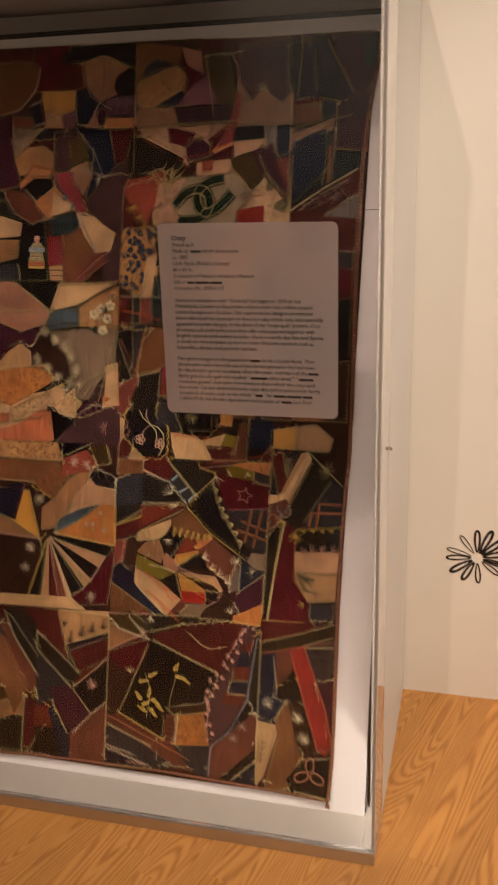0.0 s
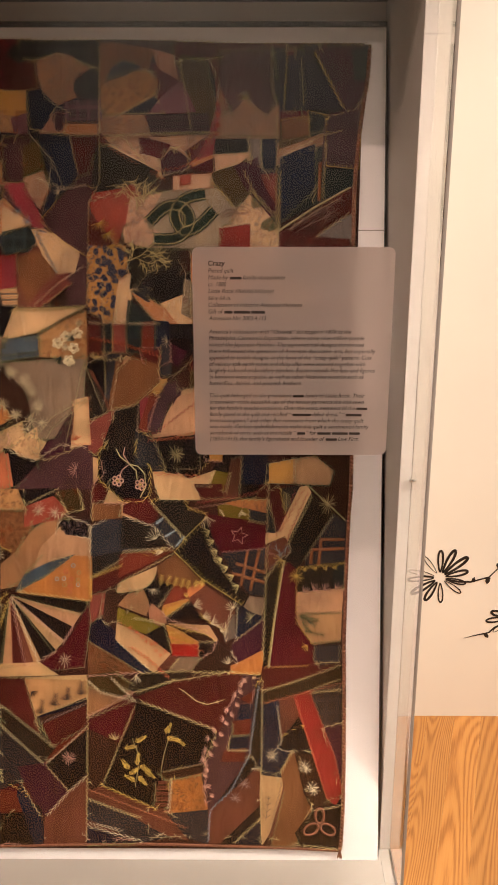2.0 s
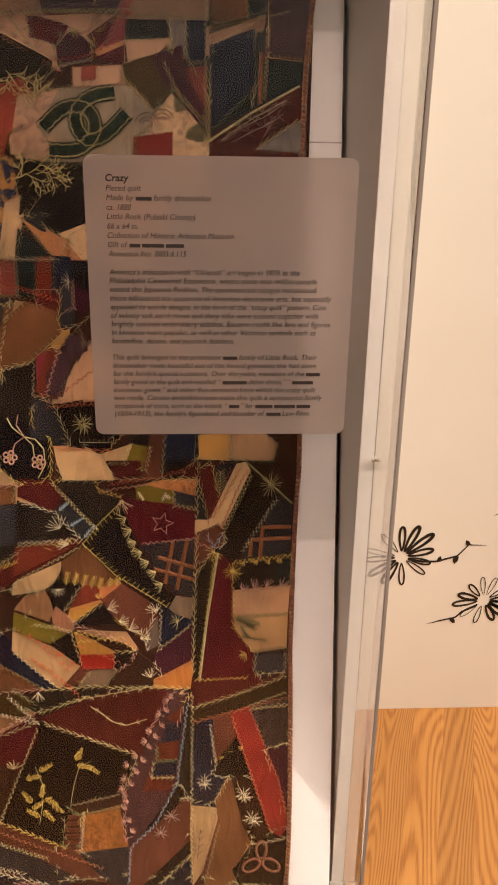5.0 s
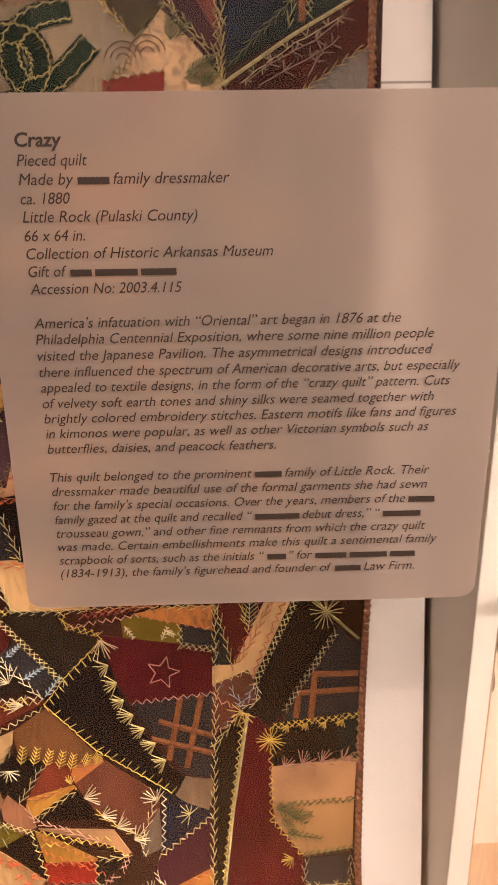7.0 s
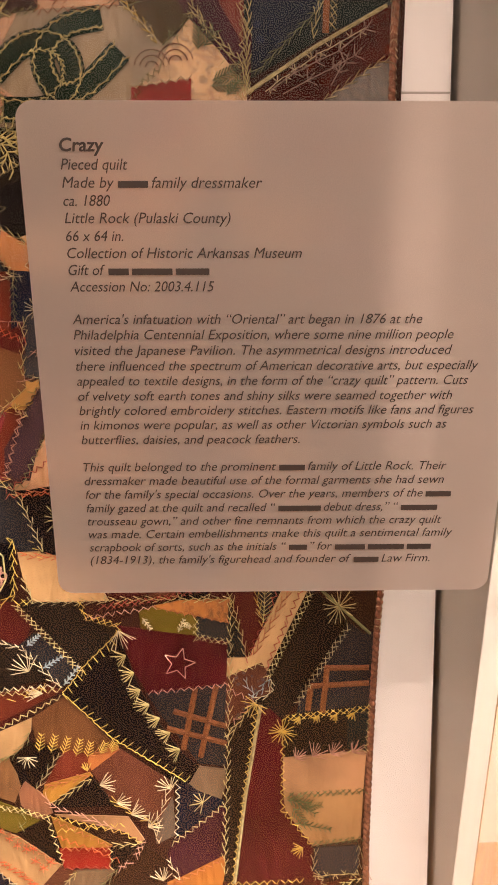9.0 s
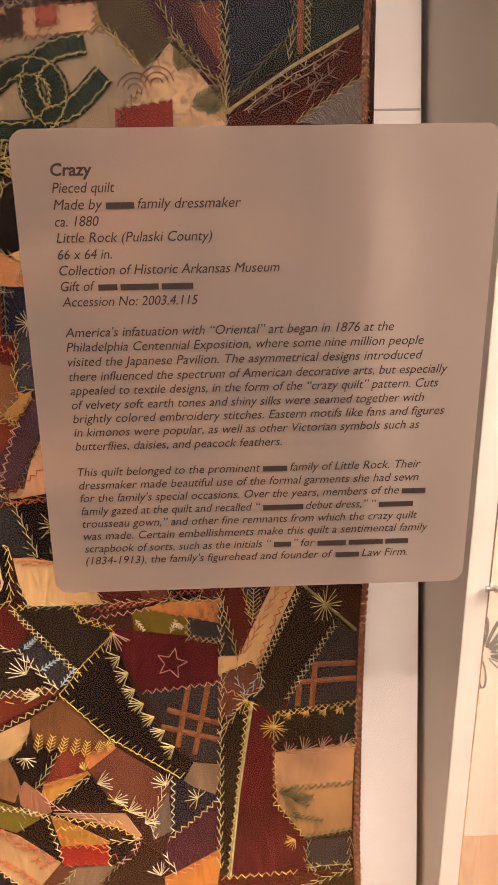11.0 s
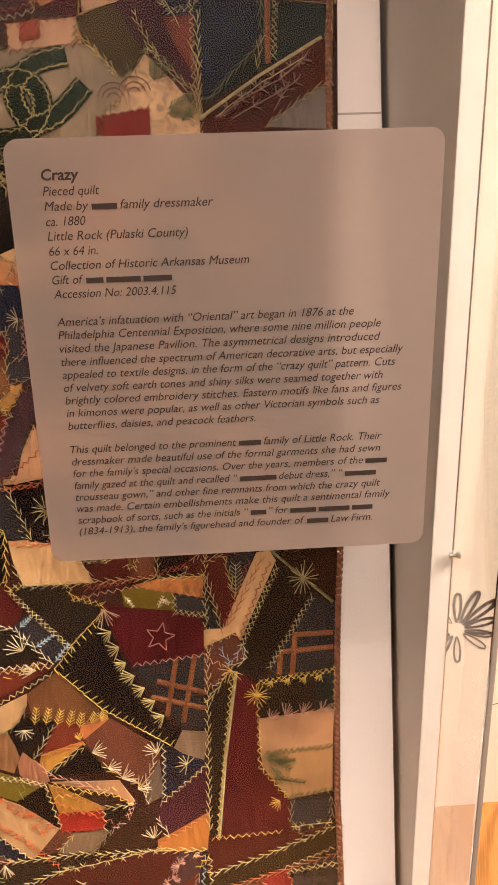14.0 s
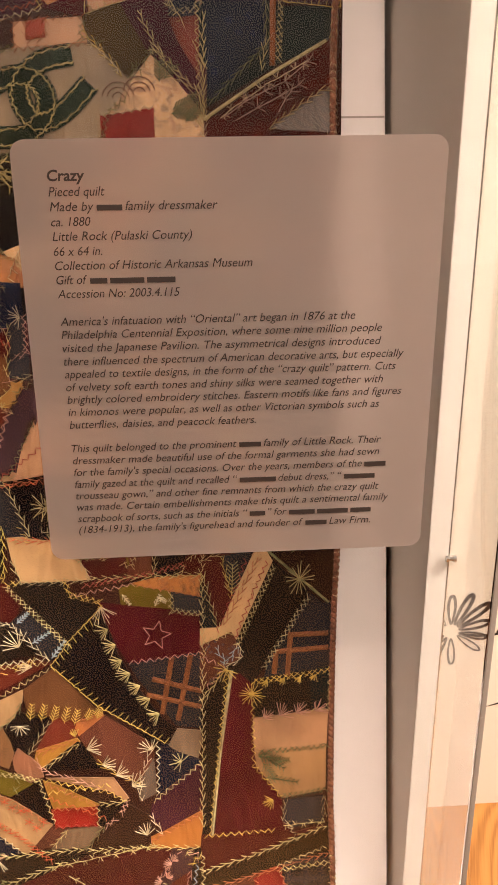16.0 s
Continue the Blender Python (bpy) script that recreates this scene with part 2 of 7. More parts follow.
    weave = node(nodes, "ShaderNodeTexNoise", Scale=900.0, Detail=1.0)
    drawn = nodes.new("ShaderNodeMapping")
    drawn.inputs["Scale"].default_value = (1.0, 0.4, 1.0)
    drawn.inputs["Rotation"].default_value = (0, 0, len(CLOTH) * 0.9)
    links.new(coord, drawn.inputs["Vector"])
    links.new(drawn.outputs["Vector"], pucker.inputs["Vector"])
    links.new(coord, weave.inputs["Vector"])
    b1 = node(nodes, "ShaderNodeBump", Strength=0.7 if dye in SHINY else 0.4, Distance=0.006)
    b2 = node(nodes, "ShaderNodeBump", Strength=0.05, Distance=0.0005)
    links.new(pucker.outputs["Fac"], b1.inputs["Height"])
    links.new(weave.outputs["Fac"], b2.inputs["Height"])
    links.new(b1.outputs["Normal"], b2.inputs["Normal"])
    crease = node(nodes, "ShaderNodeTexNoise", Scale=95.0 if dye in SHINY else 60.0, Detail=2.0 if dye in SHINY else 0.0, Distortion=0.6)
    pulled = nodes.new("ShaderNodeMapping")
    pulled.inputs["Scale"].default_value = (1.0, 0.22, 1.0)
    pulled.inputs["Rotation"].default_value = (0, 0, 0.5 + len(CLOTH) * 1.7)
    links.new(coord, pulled.inputs["Vector"])
    links.new(pulled.outputs["Vector"], crease.inputs["Vector"])
    b3 = node(nodes, "ShaderNodeBump", Strength=0.45 if dye in SHINY else 0.2, Distance=0.0018)
    links.new(crease.outputs["Fac"], b3.inputs["Height"])
    links.new(b3.outputs["Normal"], b1.inputs["Normal"])
    silk = dye in SHINY
    links.new((b2 if silk else b1).outputs["Normal"], bsdf.inputs["Normal"])
    bsdf.inputs["Roughness"].default_value = 0.5 if silk else 0.85
    bsdf.inputs["Specular IOR Level"].default_value = 0.35 if silk else 0.04
    bsdf.inputs["Sheen Weight"].default_value = 0.0
    CLOTH[dye, pattern] = m
    return m


def thread(name, colour):
    m, nodes, links, bsdf = material(name + "_thread")
    coord = nodes.new("ShaderNodeTexCoord").outputs["Object"]
    n = node(nodes, "ShaderNodeTexNoise", Scale=160.0, Detail=2.0)
    links.new(coord, n.inputs["Vector"])
    r = ramp(nodes, links, n.outputs["Fac"], [(0.3, shade(colour, 0.5)), (0.7, shade(colour, 1.0))])
    links.new(r.outputs["Color"], bsdf.inputs["Base Color"])
    bsdf.inputs["Roughness"].default_value = 0.55
    bsdf.inputs["Specular IOR Level"].default_value = 0.15
    return m


THREADS = {
    "cream": thread("cream", (0.62, 0.50, 0.30)), "yellow": thread("yellow", (0.60, 0.40, 0.08)), "straw": thread("straw", (0.52, 0.41, 0.17)),
    "lace": thread("lace", (0.36, 0.29, 0.14)), "mauvepale": thread("mauvepale", (0.34, 0.22, 0.18)), "moss": thread("moss", (0.21, 0.20, 0.08)), "pink": thread("pink", (0.52, 0.27, 0.19)), "sky": thread("sky", (0.30, 0.36, 0.38)),
    "rust": thread("rust", (0.42, 0.13, 0.05)), "flame": thread("flame", (0.50, 0.09, 0.03)), "fern": thread("fern", (0.10, 0.13, 0.05)), "dark": thread("dark", (0.06, 0.03, 0.025)), "green": thread("green", (0.13, 0.15, 0.06)),
    "bottle": thread("bottle", (0.016, 0.040, 0.026)), "orange": thread("orange", (0.19, 0.062, 0.018)), "red": thread("red", (0.36, 0.05, 0.03)), "cordrust": thread("cordrust", (0.22, 0.085, 0.045)),
}


def mesh_of(name, bm, mat):
    me = bpy.data.meshes.new(name)
    bm.normal_update()
    bm.to_mesh(me)
    bm.free()
    if mat:
        me.materials.append(mat)
    return me


def part(name, bm, mat, parent, label=""):
    ob = new(name, mesh_of(name, bm, mat))
    ob.parent = parent
    return tagged(ob, label)


def thing(name, place, label, category, group="", kind=""):
    ob = new(name)
    ob.location = place
    return tagged(ob, label, category, group, kind)


def box(x0, x1, y0, y1, z0, z1, bevel=0.0):
    bm = bmesh.new()
    bmesh.ops.create_cube(bm, size=1.0)
    for v in bm.verts:
        v.co = Vector((x0 if v.co.x < 0 else x1, y0 if v.co.y < 0 else y1, z0 if v.co.z < 0 else z1))
    if bevel:
        bmesh.ops.bevel(bm, geom=list(bm.edges), offset=bevel, segments=2, affect="EDGES", profile=0.6)
    return bm


def structure(name, bm, mat, label, category):
    ob = new(name, mesh_of(name, bm, mat))
    return tagged(ob, label, category, kind="structure")


# the room
WALL_Y = 0.668
X0, X1, Y0, TOP = -4.2, 3.9, -6.0, 4.5
structure("wall_north", box(X0 - 0.12, X1 + 0.12, WALL_Y, WALL_Y + 0.12, 0, TOP), M_WALL, "cream painted gallery wall behind the case", "wall")
structure("wall_south", box(X0 - 0.12, X1 + 0.12, Y0 - 0.12, Y0, 0, TOP), M_WALL, "cream painted gallery wall", "wall")
structure("wall_west", box(X0 - 0.12, X0, Y0, WALL_Y, 0, TOP), M_WALL, "cream painted gallery wall", "wall")
structure("wall_east", box(X1, X1 + 0.12, Y0, WALL_Y, 0, TOP), M_WALL, "cream painted gallery wall", "wall")
structure("ceiling", box(X0 - 0.12, X1 + 0.12, Y0 - 0.12, WALL_Y + 0.12, TOP, TOP + 0.1), M_CEIL, "plain off-white gallery ceiling", "ceiling")
floor = structure("floor", box(X0 - 0.12, X1 + 0.12, Y0 - 0.12, WALL_Y + 0.12, -0.1, -0.006), M_OAK, "honey oak plank floor", "floor")

# the display case: a painted box on the wall with a clear bonnet in front
CASE_L, CASE_R, BOX_F, LID = -1.72, 0.160, 0.147, 1.775
case = thing("display_case", (CASE_R, BOX_F, 0), "cream painted museum case with clear acrylic front standing on oak floor", "display case")


def case_part(name, bm, mat, label="", parent=case):
    bmesh.ops.translate(bm, vec=(-CASE_R, -BOX_F, 0), verts=bm.verts)
    return part(name, bm, mat, parent, label)


case_part("side_panel", box(CASE_R - 0.028, CASE_R, BOX_F, WALL_Y - 0.002, 0, LID, 0.0015), M_CASE)
case_part("side_panel", box(CASE_L, CASE_L + 0.028, BOX_F, WALL_Y - 0.002, 0, LID, 0.0015), M_CASE)
case_part("back_panel", box(CASE_L + 0.029, CASE_R - 0.029, 0.61, WALL_Y - 0.003, 0.03, LID - 0.002), M_CASE)
case_part("lid", box(CASE_L - 0.002, CASE_R + 0.001, 0.118, WALL_Y - 0.002, LID + 0.001, LID + 0.026, 0.0015), M_CASE, "painted lid of the case")
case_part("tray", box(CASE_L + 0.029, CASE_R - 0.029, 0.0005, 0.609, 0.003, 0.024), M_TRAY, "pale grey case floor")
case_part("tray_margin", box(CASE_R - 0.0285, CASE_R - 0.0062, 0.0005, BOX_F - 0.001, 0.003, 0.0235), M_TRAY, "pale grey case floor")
case_part("front_rail", box(CASE_L, CASE_R, -0.008, 0.0, 0, 0.030, 0.001), M_RAIL, "brushed aluminium base rail")
case_part("side_rail", box(CASE_R - 0.006, CASE_R + 0.0003, 0.0005, BOX_F - 0.0005, 0, 0.030, 0.001), M_RAIL, "brushed aluminium base rail")
case_part("side_rail", box(CASE_L, CASE_L + 0.006, 0.0005, BOX_F - 0.0005, 0, 0.030, 0.001), M_RAIL, "brushed aluminium base rail")
glass = []
glass.append(case_part("front_pane", box(CASE_L + 0.0062, CASE_R - 0.0062, 0.0012, 0.0070, 0.0305, LID), M_GLASS, "clear acrylic front pane"))
glass.append(case_part("side_pane", box(CASE_R - 0.0057, CASE_R, 0.0075, BOX_F - 0.0005, 0.0305, LID), M_GLASS, "clear acrylic side pane"))
glass.append(case_part("side_pane", box(CASE_L, CASE_L + 0.0057, 0.0075, BOX_F - 0.0005, 0.0305, LID), M_GLASS, "clear acrylic side pane"))
glass.append(case_part("pane_edge", box(CASE_R - 0.0058, CASE_R, 0.0012, 0.0068, 0.0305, LID, 0.001), M_EDGE, "grey cut edge of the acrylic"))
for g in glass:
    g.visible_shadow = False
case_part("joint", box(CASE_R - 0.0265, CASE_R - 0.0065, BOX_F - 0.0008, BOX_F, 1.6555, 1.6585), M_EDGE, "fine joint in the painted edge")

# the slanted board: its face runs back as it rises
LEAN_AT, LEAN_BY = 0.1012, 0.25473
SLOPE = math.sqrt(1 + LEAN_BY * LEAN_BY)
ON = Matrix(((1, 0, 0, 0), (0, LEAN_BY / SLOPE, -1 / SLOPE, LEAN_AT), (0, 1 / SLOPE, LEAN_BY / SLOPE, 0), (0, 0, 0, 1)))
# in this frame x runs along the case, y up the slope from the floor line, z out towards the viewer


def slab(x0, xb, xt, y0, y1, z0, z1):
    bm = bmesh.new()
    lower = [bm.verts.new(c) for c in ((x0, y0, z0), (xb, y0, z0), (xt, y1, z0), (x0, y1, z0))]
    upper = [bm.verts.new((v.co.x, v.co.y, z1)) for v in lower]
    bm.faces.new(list(reversed(lower)))
    bm.faces.new(upper)
    for i in range(4):
        bm.faces.new((lower[i], lower[(i + 1) % 4], upper[(i + 1) % 4], upper[i]))
    return bm


board = thing("display_board", (0, 0, 0), "white fabric-covered slanted board leaning back in the case", "board")
board.matrix_world = ON
part("face", slab(-1.680, 0.1235, 0.1235, 0.0262, 1.7715, -0.014, -0.0036), M_BOARD, board)
part("backing", slab(-1.683, 0.1268, 0.1268, 0.029, 1.7880, -0.032, -0.0145), M_DARK, board, "dark backing edge of the board")
part("seam", slab(-1.679, 0.1228, 0.1228, 1.3625, 1.3650, -0.0036, -0.0033), M_TRAY, board, "fine seam in the covering")

# ---- the quilt ----
quilt = thing("quilt", (0, 0, 0), "dark crazy quilt of velvet and silk scraps with embroidered seams", "quilt")
quilt.matrix_world = ON
part("base_cloth", slab(-1.585, 0.040, 0.078, 0.054, 1.738, -0.0035, 0.0028), fabric("cloth"), quilt, "dark maroon foundation cloth")

LAID, EDGES, COVER, LAST, SEWN = [], [], {}, {}, []
ROLL = random.Random(7)
TOP_Z = 0.0068


def strands(pieces, width=0.0012, rise=0.0008, z=TOP_Z):
    """Raised threads along the given pieces, as one bmesh."""
    verts, faces = [], []
    for (ax, ay), (bx, by) in pieces:
        dx, dy = bx - ax, by - ay
        length = math.hypot(dx, dy)
        if length < 1e-5:
            continue
        nx, ny = -dy / length * width / 2, dx / length * width / 2
        n = len(verts)
        verts += [(ax + nx, ay + ny, z - 0.0006), (ax, ay, z + rise * 0.5), (ax - nx, ay - ny, z - 0.0006)]
        mx, my = (ax + bx) / 2, (ay + by) / 2
        verts += [(mx + nx, my + ny, z - 0.0004), (mx, my, z + rise), (mx - nx, my - ny, z - 0.0004)]
        verts += [(bx + nx, by + ny, z - 0.0006), (bx, by, z + rise * 0.5), (bx - nx, by - ny, z - 0.0006)]
        for k in (0, 3):
            faces += [(n + k, n + k + 1, n + k + 4, n + k + 3), (n + k + 1, n + k + 2, n + k + 5, n + k + 4)]
    me = bpy.data.meshes.new("threads")
    me.from_pydata(verts, [], faces)
    bm = bmesh.new()
    bm.from_mesh(me)
    bpy.data.meshes.remove(me)
    bmesh.ops.recalc_face_normals(bm, faces=bm.faces)
    return bm


def seam(a, b, style, rnd):
    """The stitches along one seam."""
    length = math.hypot(b[0] - a[0], b[1] - a[1])
    tx, ty = (b[0] - a[0]) / length, (b[1] - a[1]) / length
    out = []

    def at(s, o):
        s, o = s + rnd.uniform(-0.0011, 0.0011), o + rnd.uniform(-0.0008, 0.0008)
        return (a[0] + tx * s - ty * o, a[1] + ty * s + tx * o)

    step = {"feather": 0.0066, "herring": 0.0075, "zigzag": 0.0050, "briar": 0.0085, "fly": 0.010, "blanket": 0.008, "blanketbig": 0.0095}[style]
    count = max(2, int(length / step))
    step = length / count
    for i in range(count):
        s, side = i * step, 1 if i % 2 else -1
        if style == "feather":
            out += [(at(s, 0.0012 * side), at(s + step, -0.0012 * side)), (at(s + step, -0.0012 * side), at(s - step * 0.1, -0.0042 * side))]
        elif style == "herring":
            out += [(at(s, -0.0036), at(s + step * 1.25, 0.0036)), (at(s + step * 0.6, 0.0036), at(s + step * 1.5, -0.0036))]
        elif style == "zigzag":
            out += [(at(s, 0.0026 * side), at(s + step, -0.0026 * side))]
        elif style == "briar":
            out += [(at(s, 0), at(s + step, 0)), (at(s + step * 0.8, 0), at(s + step * 0.1, 0.0044)), (at(s + step * 0.8, 0), at(s + step * 0.1, -0.0044))]
        elif style == "fly":
            out += [(at(s, 0), at(s + step, 0)), (at(s + step * 0.5, 0), at(s + step * 0.2, 0.0058 * side)), (at(s + step * 0.5, 0), at(s + step * 0.8, 0.0058 * side))]
        elif style == "blanketbig":
            mid = at(s + step * 0.55, 0.0012)
            out += [(at(s, 0), mid), (mid, at(s + step, 0)), (at(s + step, 0), at(s + step * 1.25, 0.0095))]
        else:
            out += [(at(s, 0), at(s + step, 0)), (at(s + step, 0), at(s + step, 0.006))]
    return out


def known_edge(a, b):
    mx, my = (a[0] + b[0]) / 2, (a[1] + b[1]) / 2
    ang = math.atan2(b[1] - a[1], b[0] - a[0])
    for (cx, cy), (ex, ey), other in EDGES:
        turn = abs((ang - other + math.pi / 2) % math.pi - math.pi / 2)
        if turn > 0.42:
            continue
        dx, dy = ex - cx, ey - cy
        t = max(0, min(1, ((mx - cx) * dx + (my - cy) * dy) / (dx * dx + dy * dy)))
        if math.hypot(mx - cx - t * dx, my - cy - t * dy) < 0.0085:
            return True
    return False


PALETTE = ["straw"] * 4 + ["lace"] * 4 + ["cream"] * 2 + ["yellow"] * 2 + ["moss"] * 3 + ["pink", "rust", "moss", "green"]
STYLES = ["feather", "feather", "herring", "zigzag", "briar", "feather", "fly", "herring", "blanket"]


def cells(pts, size=0.004):
    """The small squares of the board whose middles lie inside a scrap."""
    found = []
    for i in range(int(min(p[0] for p in pts) // size), int(max(p[0] for p in pts) // size) + 1):
        for j in range(int(min(p[1] for p in pts) // size), int(max(p[1] for p in pts) // size) + 1):
            x, y, inside = (i + 0.5) * size, (j + 0.5) * size, False
            for (ax, ay), (bx, by) in zip(pts, pts[1:] + pts[:1]):
                if (ay > y) != (by > y) and x < ax + (y - ay) * (bx - ax) / (by - ay):
                    inside = not inside
            if inside:
                found.append((i, j))
    return found


def patch(dye, pattern, *corners, worked_edge=0.93):
    """One scrap of cloth, its corners in centimetres on the board, turned under at the rim, with the stitching round it."""
    pts = [(u / 100, v / 100) for u, v in corners]
    area = sum(pts[i][0] * pts[i - 1][1] - pts[i - 1][0] * pts[i][1] for i in range(len(pts))) / 2
    if area > 0:
        pts.reverse()
    under = cells(pts)
    every = set(under)
    under = [(i, j) for i, j in under if {(i + 2, j), (i - 2, j), (i, j + 2), (i, j - 2)} <= every]
    layer = 1 + max((COVER.get(c, 0) for c in under), default=0)
    COVER.update((c, layer) for c in under)
    LAST.update((c, len(LAID)) for c in under)
    z = 0.0034 + 0.00014 * min(layer, 12) + 0.000002 * len(LAID)
    bm = bmesh.new()
    top = [bm.verts.new((x, y, z)) for x, y in pts]
    low = [bm.verts.new((x, y, 0.0022)) for x, y in pts]
    face = bm.faces.new(top)
    for i in range(len(pts)):
        bm.faces.new((top[i - 1], low[i - 1], low[i], top[i]))
    bmesh.ops.inset_individual(bm, faces=[face], thickness=min(0.004, 0.1 * math.sqrt(abs(area))), depth=0.0011)
    bmesh.ops.recalc_face_normals(bm, faces=bm.faces)
    ob = part("patch", bm, fabric(dye, pattern), quilt)
    LAID.append(ob)
    pieces = []
    for i in range(len(pts)):
        a, b = pts[i - 1], pts[i]
        if math.hypot(b[0] - a[0], b[1] - a[1]) < 0.013 or known_edge(a, b):
            continue
        EDGES.append((a, b, math.atan2(b[1] - a[1], b[0] - a[0])))
        pieces.append((a, b))
    if pieces and ROLL.random() < worked_edge:
        colour = ROLL.choice(PALETTE)
        if dye in ("cream", "beige", "pinkc", "tan", "ochre", "gold", "floral") and colour in ("cream", "straw", "yellow"):
            colour = ROLL.choice(("rust", "straw", "moss", "pink"))
        style = ROLL.choice(STYLES)
        SEWN.append((len(LAID) - 1, ob, [s for a, b in pieces for s in seam(a, b, style, ROLL)], colour))
    return ob


def scrap(dye, pattern, *corners):
    """A scrap with most of its seams worked on their own."""
    return patch(dye, pattern, *corners, worked_edge=0.3)


def sew():
    """Works the stitches, leaving out those that a later scrap covers."""
    for index, ob, pieces, colour in SEWN:
        seen = [(a, b) for a, b in pieces if LAST.get((int((a[0] + b[0]) / 2 // 0.004), int((a[1] + b[1]) / 2 // 0.004)), -1) <= index]
        if seen:
            part("stitching", strands(seen, 0.0009), THREADS[colour], ob)


def metres(points):
    return [(u / 100, v / 100) for u, v in points]


def feature(style, colour, *points):
    """A worked seam through the given corners."""
    pts, pieces = metres(points), []
    for a, b in zip(pts[:-1], pts[1:]):
        EDGES.append((a, b, math.atan2(b[1] - a[1], b[0] - a[0])))
        pieces += seam(a, b, style, ROLL)
    part("seam_stitching", strands(pieces, 0.0010, 0.0009, TOP_Z + 0.0002), THREADS[colour], quilt)


def braid(colour, width, *points):
    """A flat braid laid over a seam, with a fine zigzag on it."""
    pts = metres(points)
    part("braid", strands(list(zip(pts[:-1], pts[1:])), width, 0.0012, TOP_Z), THREADS[colour], quilt)
    for a, b in zip(pts[:-1], pts[1:]):
        EDGES.append((a, b, math.atan2(b[1] - a[1], b[0] - a[0])))


def tuft(a, b):
    """A small feathery sprig in yellow thread."""
    a, b = metres((a, b))
    dx, dy = b[0] - a[0], b[1] - a[1]
    out = [(a, b)]
    for k in range(6):
        t = 0.2 + 0.14 * k
        p = (a[0] + dx * t, a[1] + dy * t)
        for side in (1, -1):
            out.append((p, (p[0] + dx * 0.18 - side * dy * 0.32, p[1] + dy * 0.18 + side * dx * 0.32)))
    part("yellow_sprig", strands(out, 0.0008, 0.0009, TOP_Z + 0.0004), THREADS["yellow"], quilt)


def scraps(x0, x1, y0, y1, least, rnd):
    """Odd scraps that fill a rectangle, cut by crooked lines."""
    todo, done = [[(x0, y0), (x1, y0), (x1, y1), (x0, y1)]], []
    while todo:
        poly = todo.pop()
        area = abs(sum(poly[i][0] * poly[i - 1][1] - poly[i - 1][0] * poly[i][1] for i in range(len(poly)))) / 2
        if area < least * rnd.uniform(0.7, 2.2):
            done.append(poly)
            continue
        cx = sum(p[0] for p in poly) / len(poly)
        cy = sum(p[1] for p in poly) / len(poly)
        wide = max(p[0] for p in poly) - min(p[0] for p in poly) > max(p[1] for p in poly) - min(p[1] for p in poly)
        ang = (math.pi / 2 if wide else 0) + rnd.uniform(-0.6, 0.6)
        nx, ny = -math.sin(ang), math.cos(ang)
        sides = ([], [])
        for i in range(len(poly)):
            p, q = poly[i - 1], poly[i]
            dp, dq = (p[0] - cx) * nx + (p[1] - cy) * ny, (q[0] - cx) * nx + (q[1] - cy) * ny
            if dp * dq < 0:
                t = dp / (dp - dq)
                cut = (p[0] + (q[0] - p[0]) * t, p[1] + (q[1] - p[1]) * t)
                sides[0].append(cut)
                sides[1].append(cut)
            sides[0 if dq > 0 else 1].append(q)
        todo += [s for s in sides if len(s) > 2]
    return done



# seams that carry their own stitches
feature("herring", "flame", (-40.6, 49.6), (-36.8, 46.9), (-32.4, 42.8))
feature("zigzag", "flame", (-32.5, 51.7), (-28.7, 50.1), (-24.9, 48.3))
feature("herring", "red", (-26.6, 79.9), (-20.3, 80.7), (-13.9, 82.1))
feature("zigzag", "red", (-3.1, 82.2), (-5.1, 77.9), (-7.4, 72.2))
feature("zigzag", "red", (-5.8, 82.6), (-7.7, 77.6), (-9.8, 73.2))
feature("feather", "pink", (-32.9, 55.5), (-29.4, 54.2), (-25.5, 52.6))
feature("zigzag", "red", (-31.7, 47.5), (-26.2, 47.5))
feature("herring", "straw", (-40.1, 55.5), (-36.2, 55.0), (-33.2, 54.0))
feature("feather", "sky", (-10.0, 71.1), (-8.7, 68.8), (-7.0, 71.1))
feature("zigzag", "yellow", (-32.2, 52.3), (-28.6, 52.6), (-24.3, 53.0))
feature("herring", "flame", (-48.5, 114.2), (-41.4, 112.9), (-33.8, 110.3))
feature("herring", "straw", (-48.9, 110.5), (-44.2, 109.6), (-40.8, 110.3))
feature("blanketbig", "cream", (-30.2, 130.3), (-28.6, 127.4), (-28.9, 122.8), (-32.0, 121.3), (-33.4, 118.3))
feature("blanketbig", "lace", (-39.0, 123.7), (-36.6, 127.1), (-32.1, 129.6))
feature("blanketbig", "lace", (-60.3, 89.0), (-56.3, 95.4), (-48.1, 101.8))
feature("blanketbig", "lace", (-59.4, 93.9), (-56.4, 97.7), (-49.4, 101.5))
feature("zigzag", "red", (-36.6, 93.4), (-32.4, 96.4), (-26.5, 100.9))
feature("zigzag", "flame", (-36.6, 92.9), (-26.6, 93.6))
feature("feather", "flame", (-35.1, 86.1), (-30.2, 85.8), (-25.7, 85.5))
feature("herring", "bottle", (-59.8, 114.2), (-54.6, 117.8), (-49.2, 119.9))
feature("herring", "straw", (-65.1, 119.7), (-57.5, 120.0), (-49.2, 120.6))
feature("zigzag", "cream", (-44.4, 100.6), (-43.5, 99.0), (-38.4, 100.4), (-38.7, 94.6))
feature("herring", "sky", (-59.5, 136.2), (-57.3, 131.8), (-55.2, 127.7))
feature("zigzag", "cream", (-59.9, 120.8), (-55.0, 125.3), (-49.5, 128.9))
feature("feather", "cream", (-65.6, 90.9), (-60.3, 88.6), (-55.0, 91.9), (-49.3, 91.6))
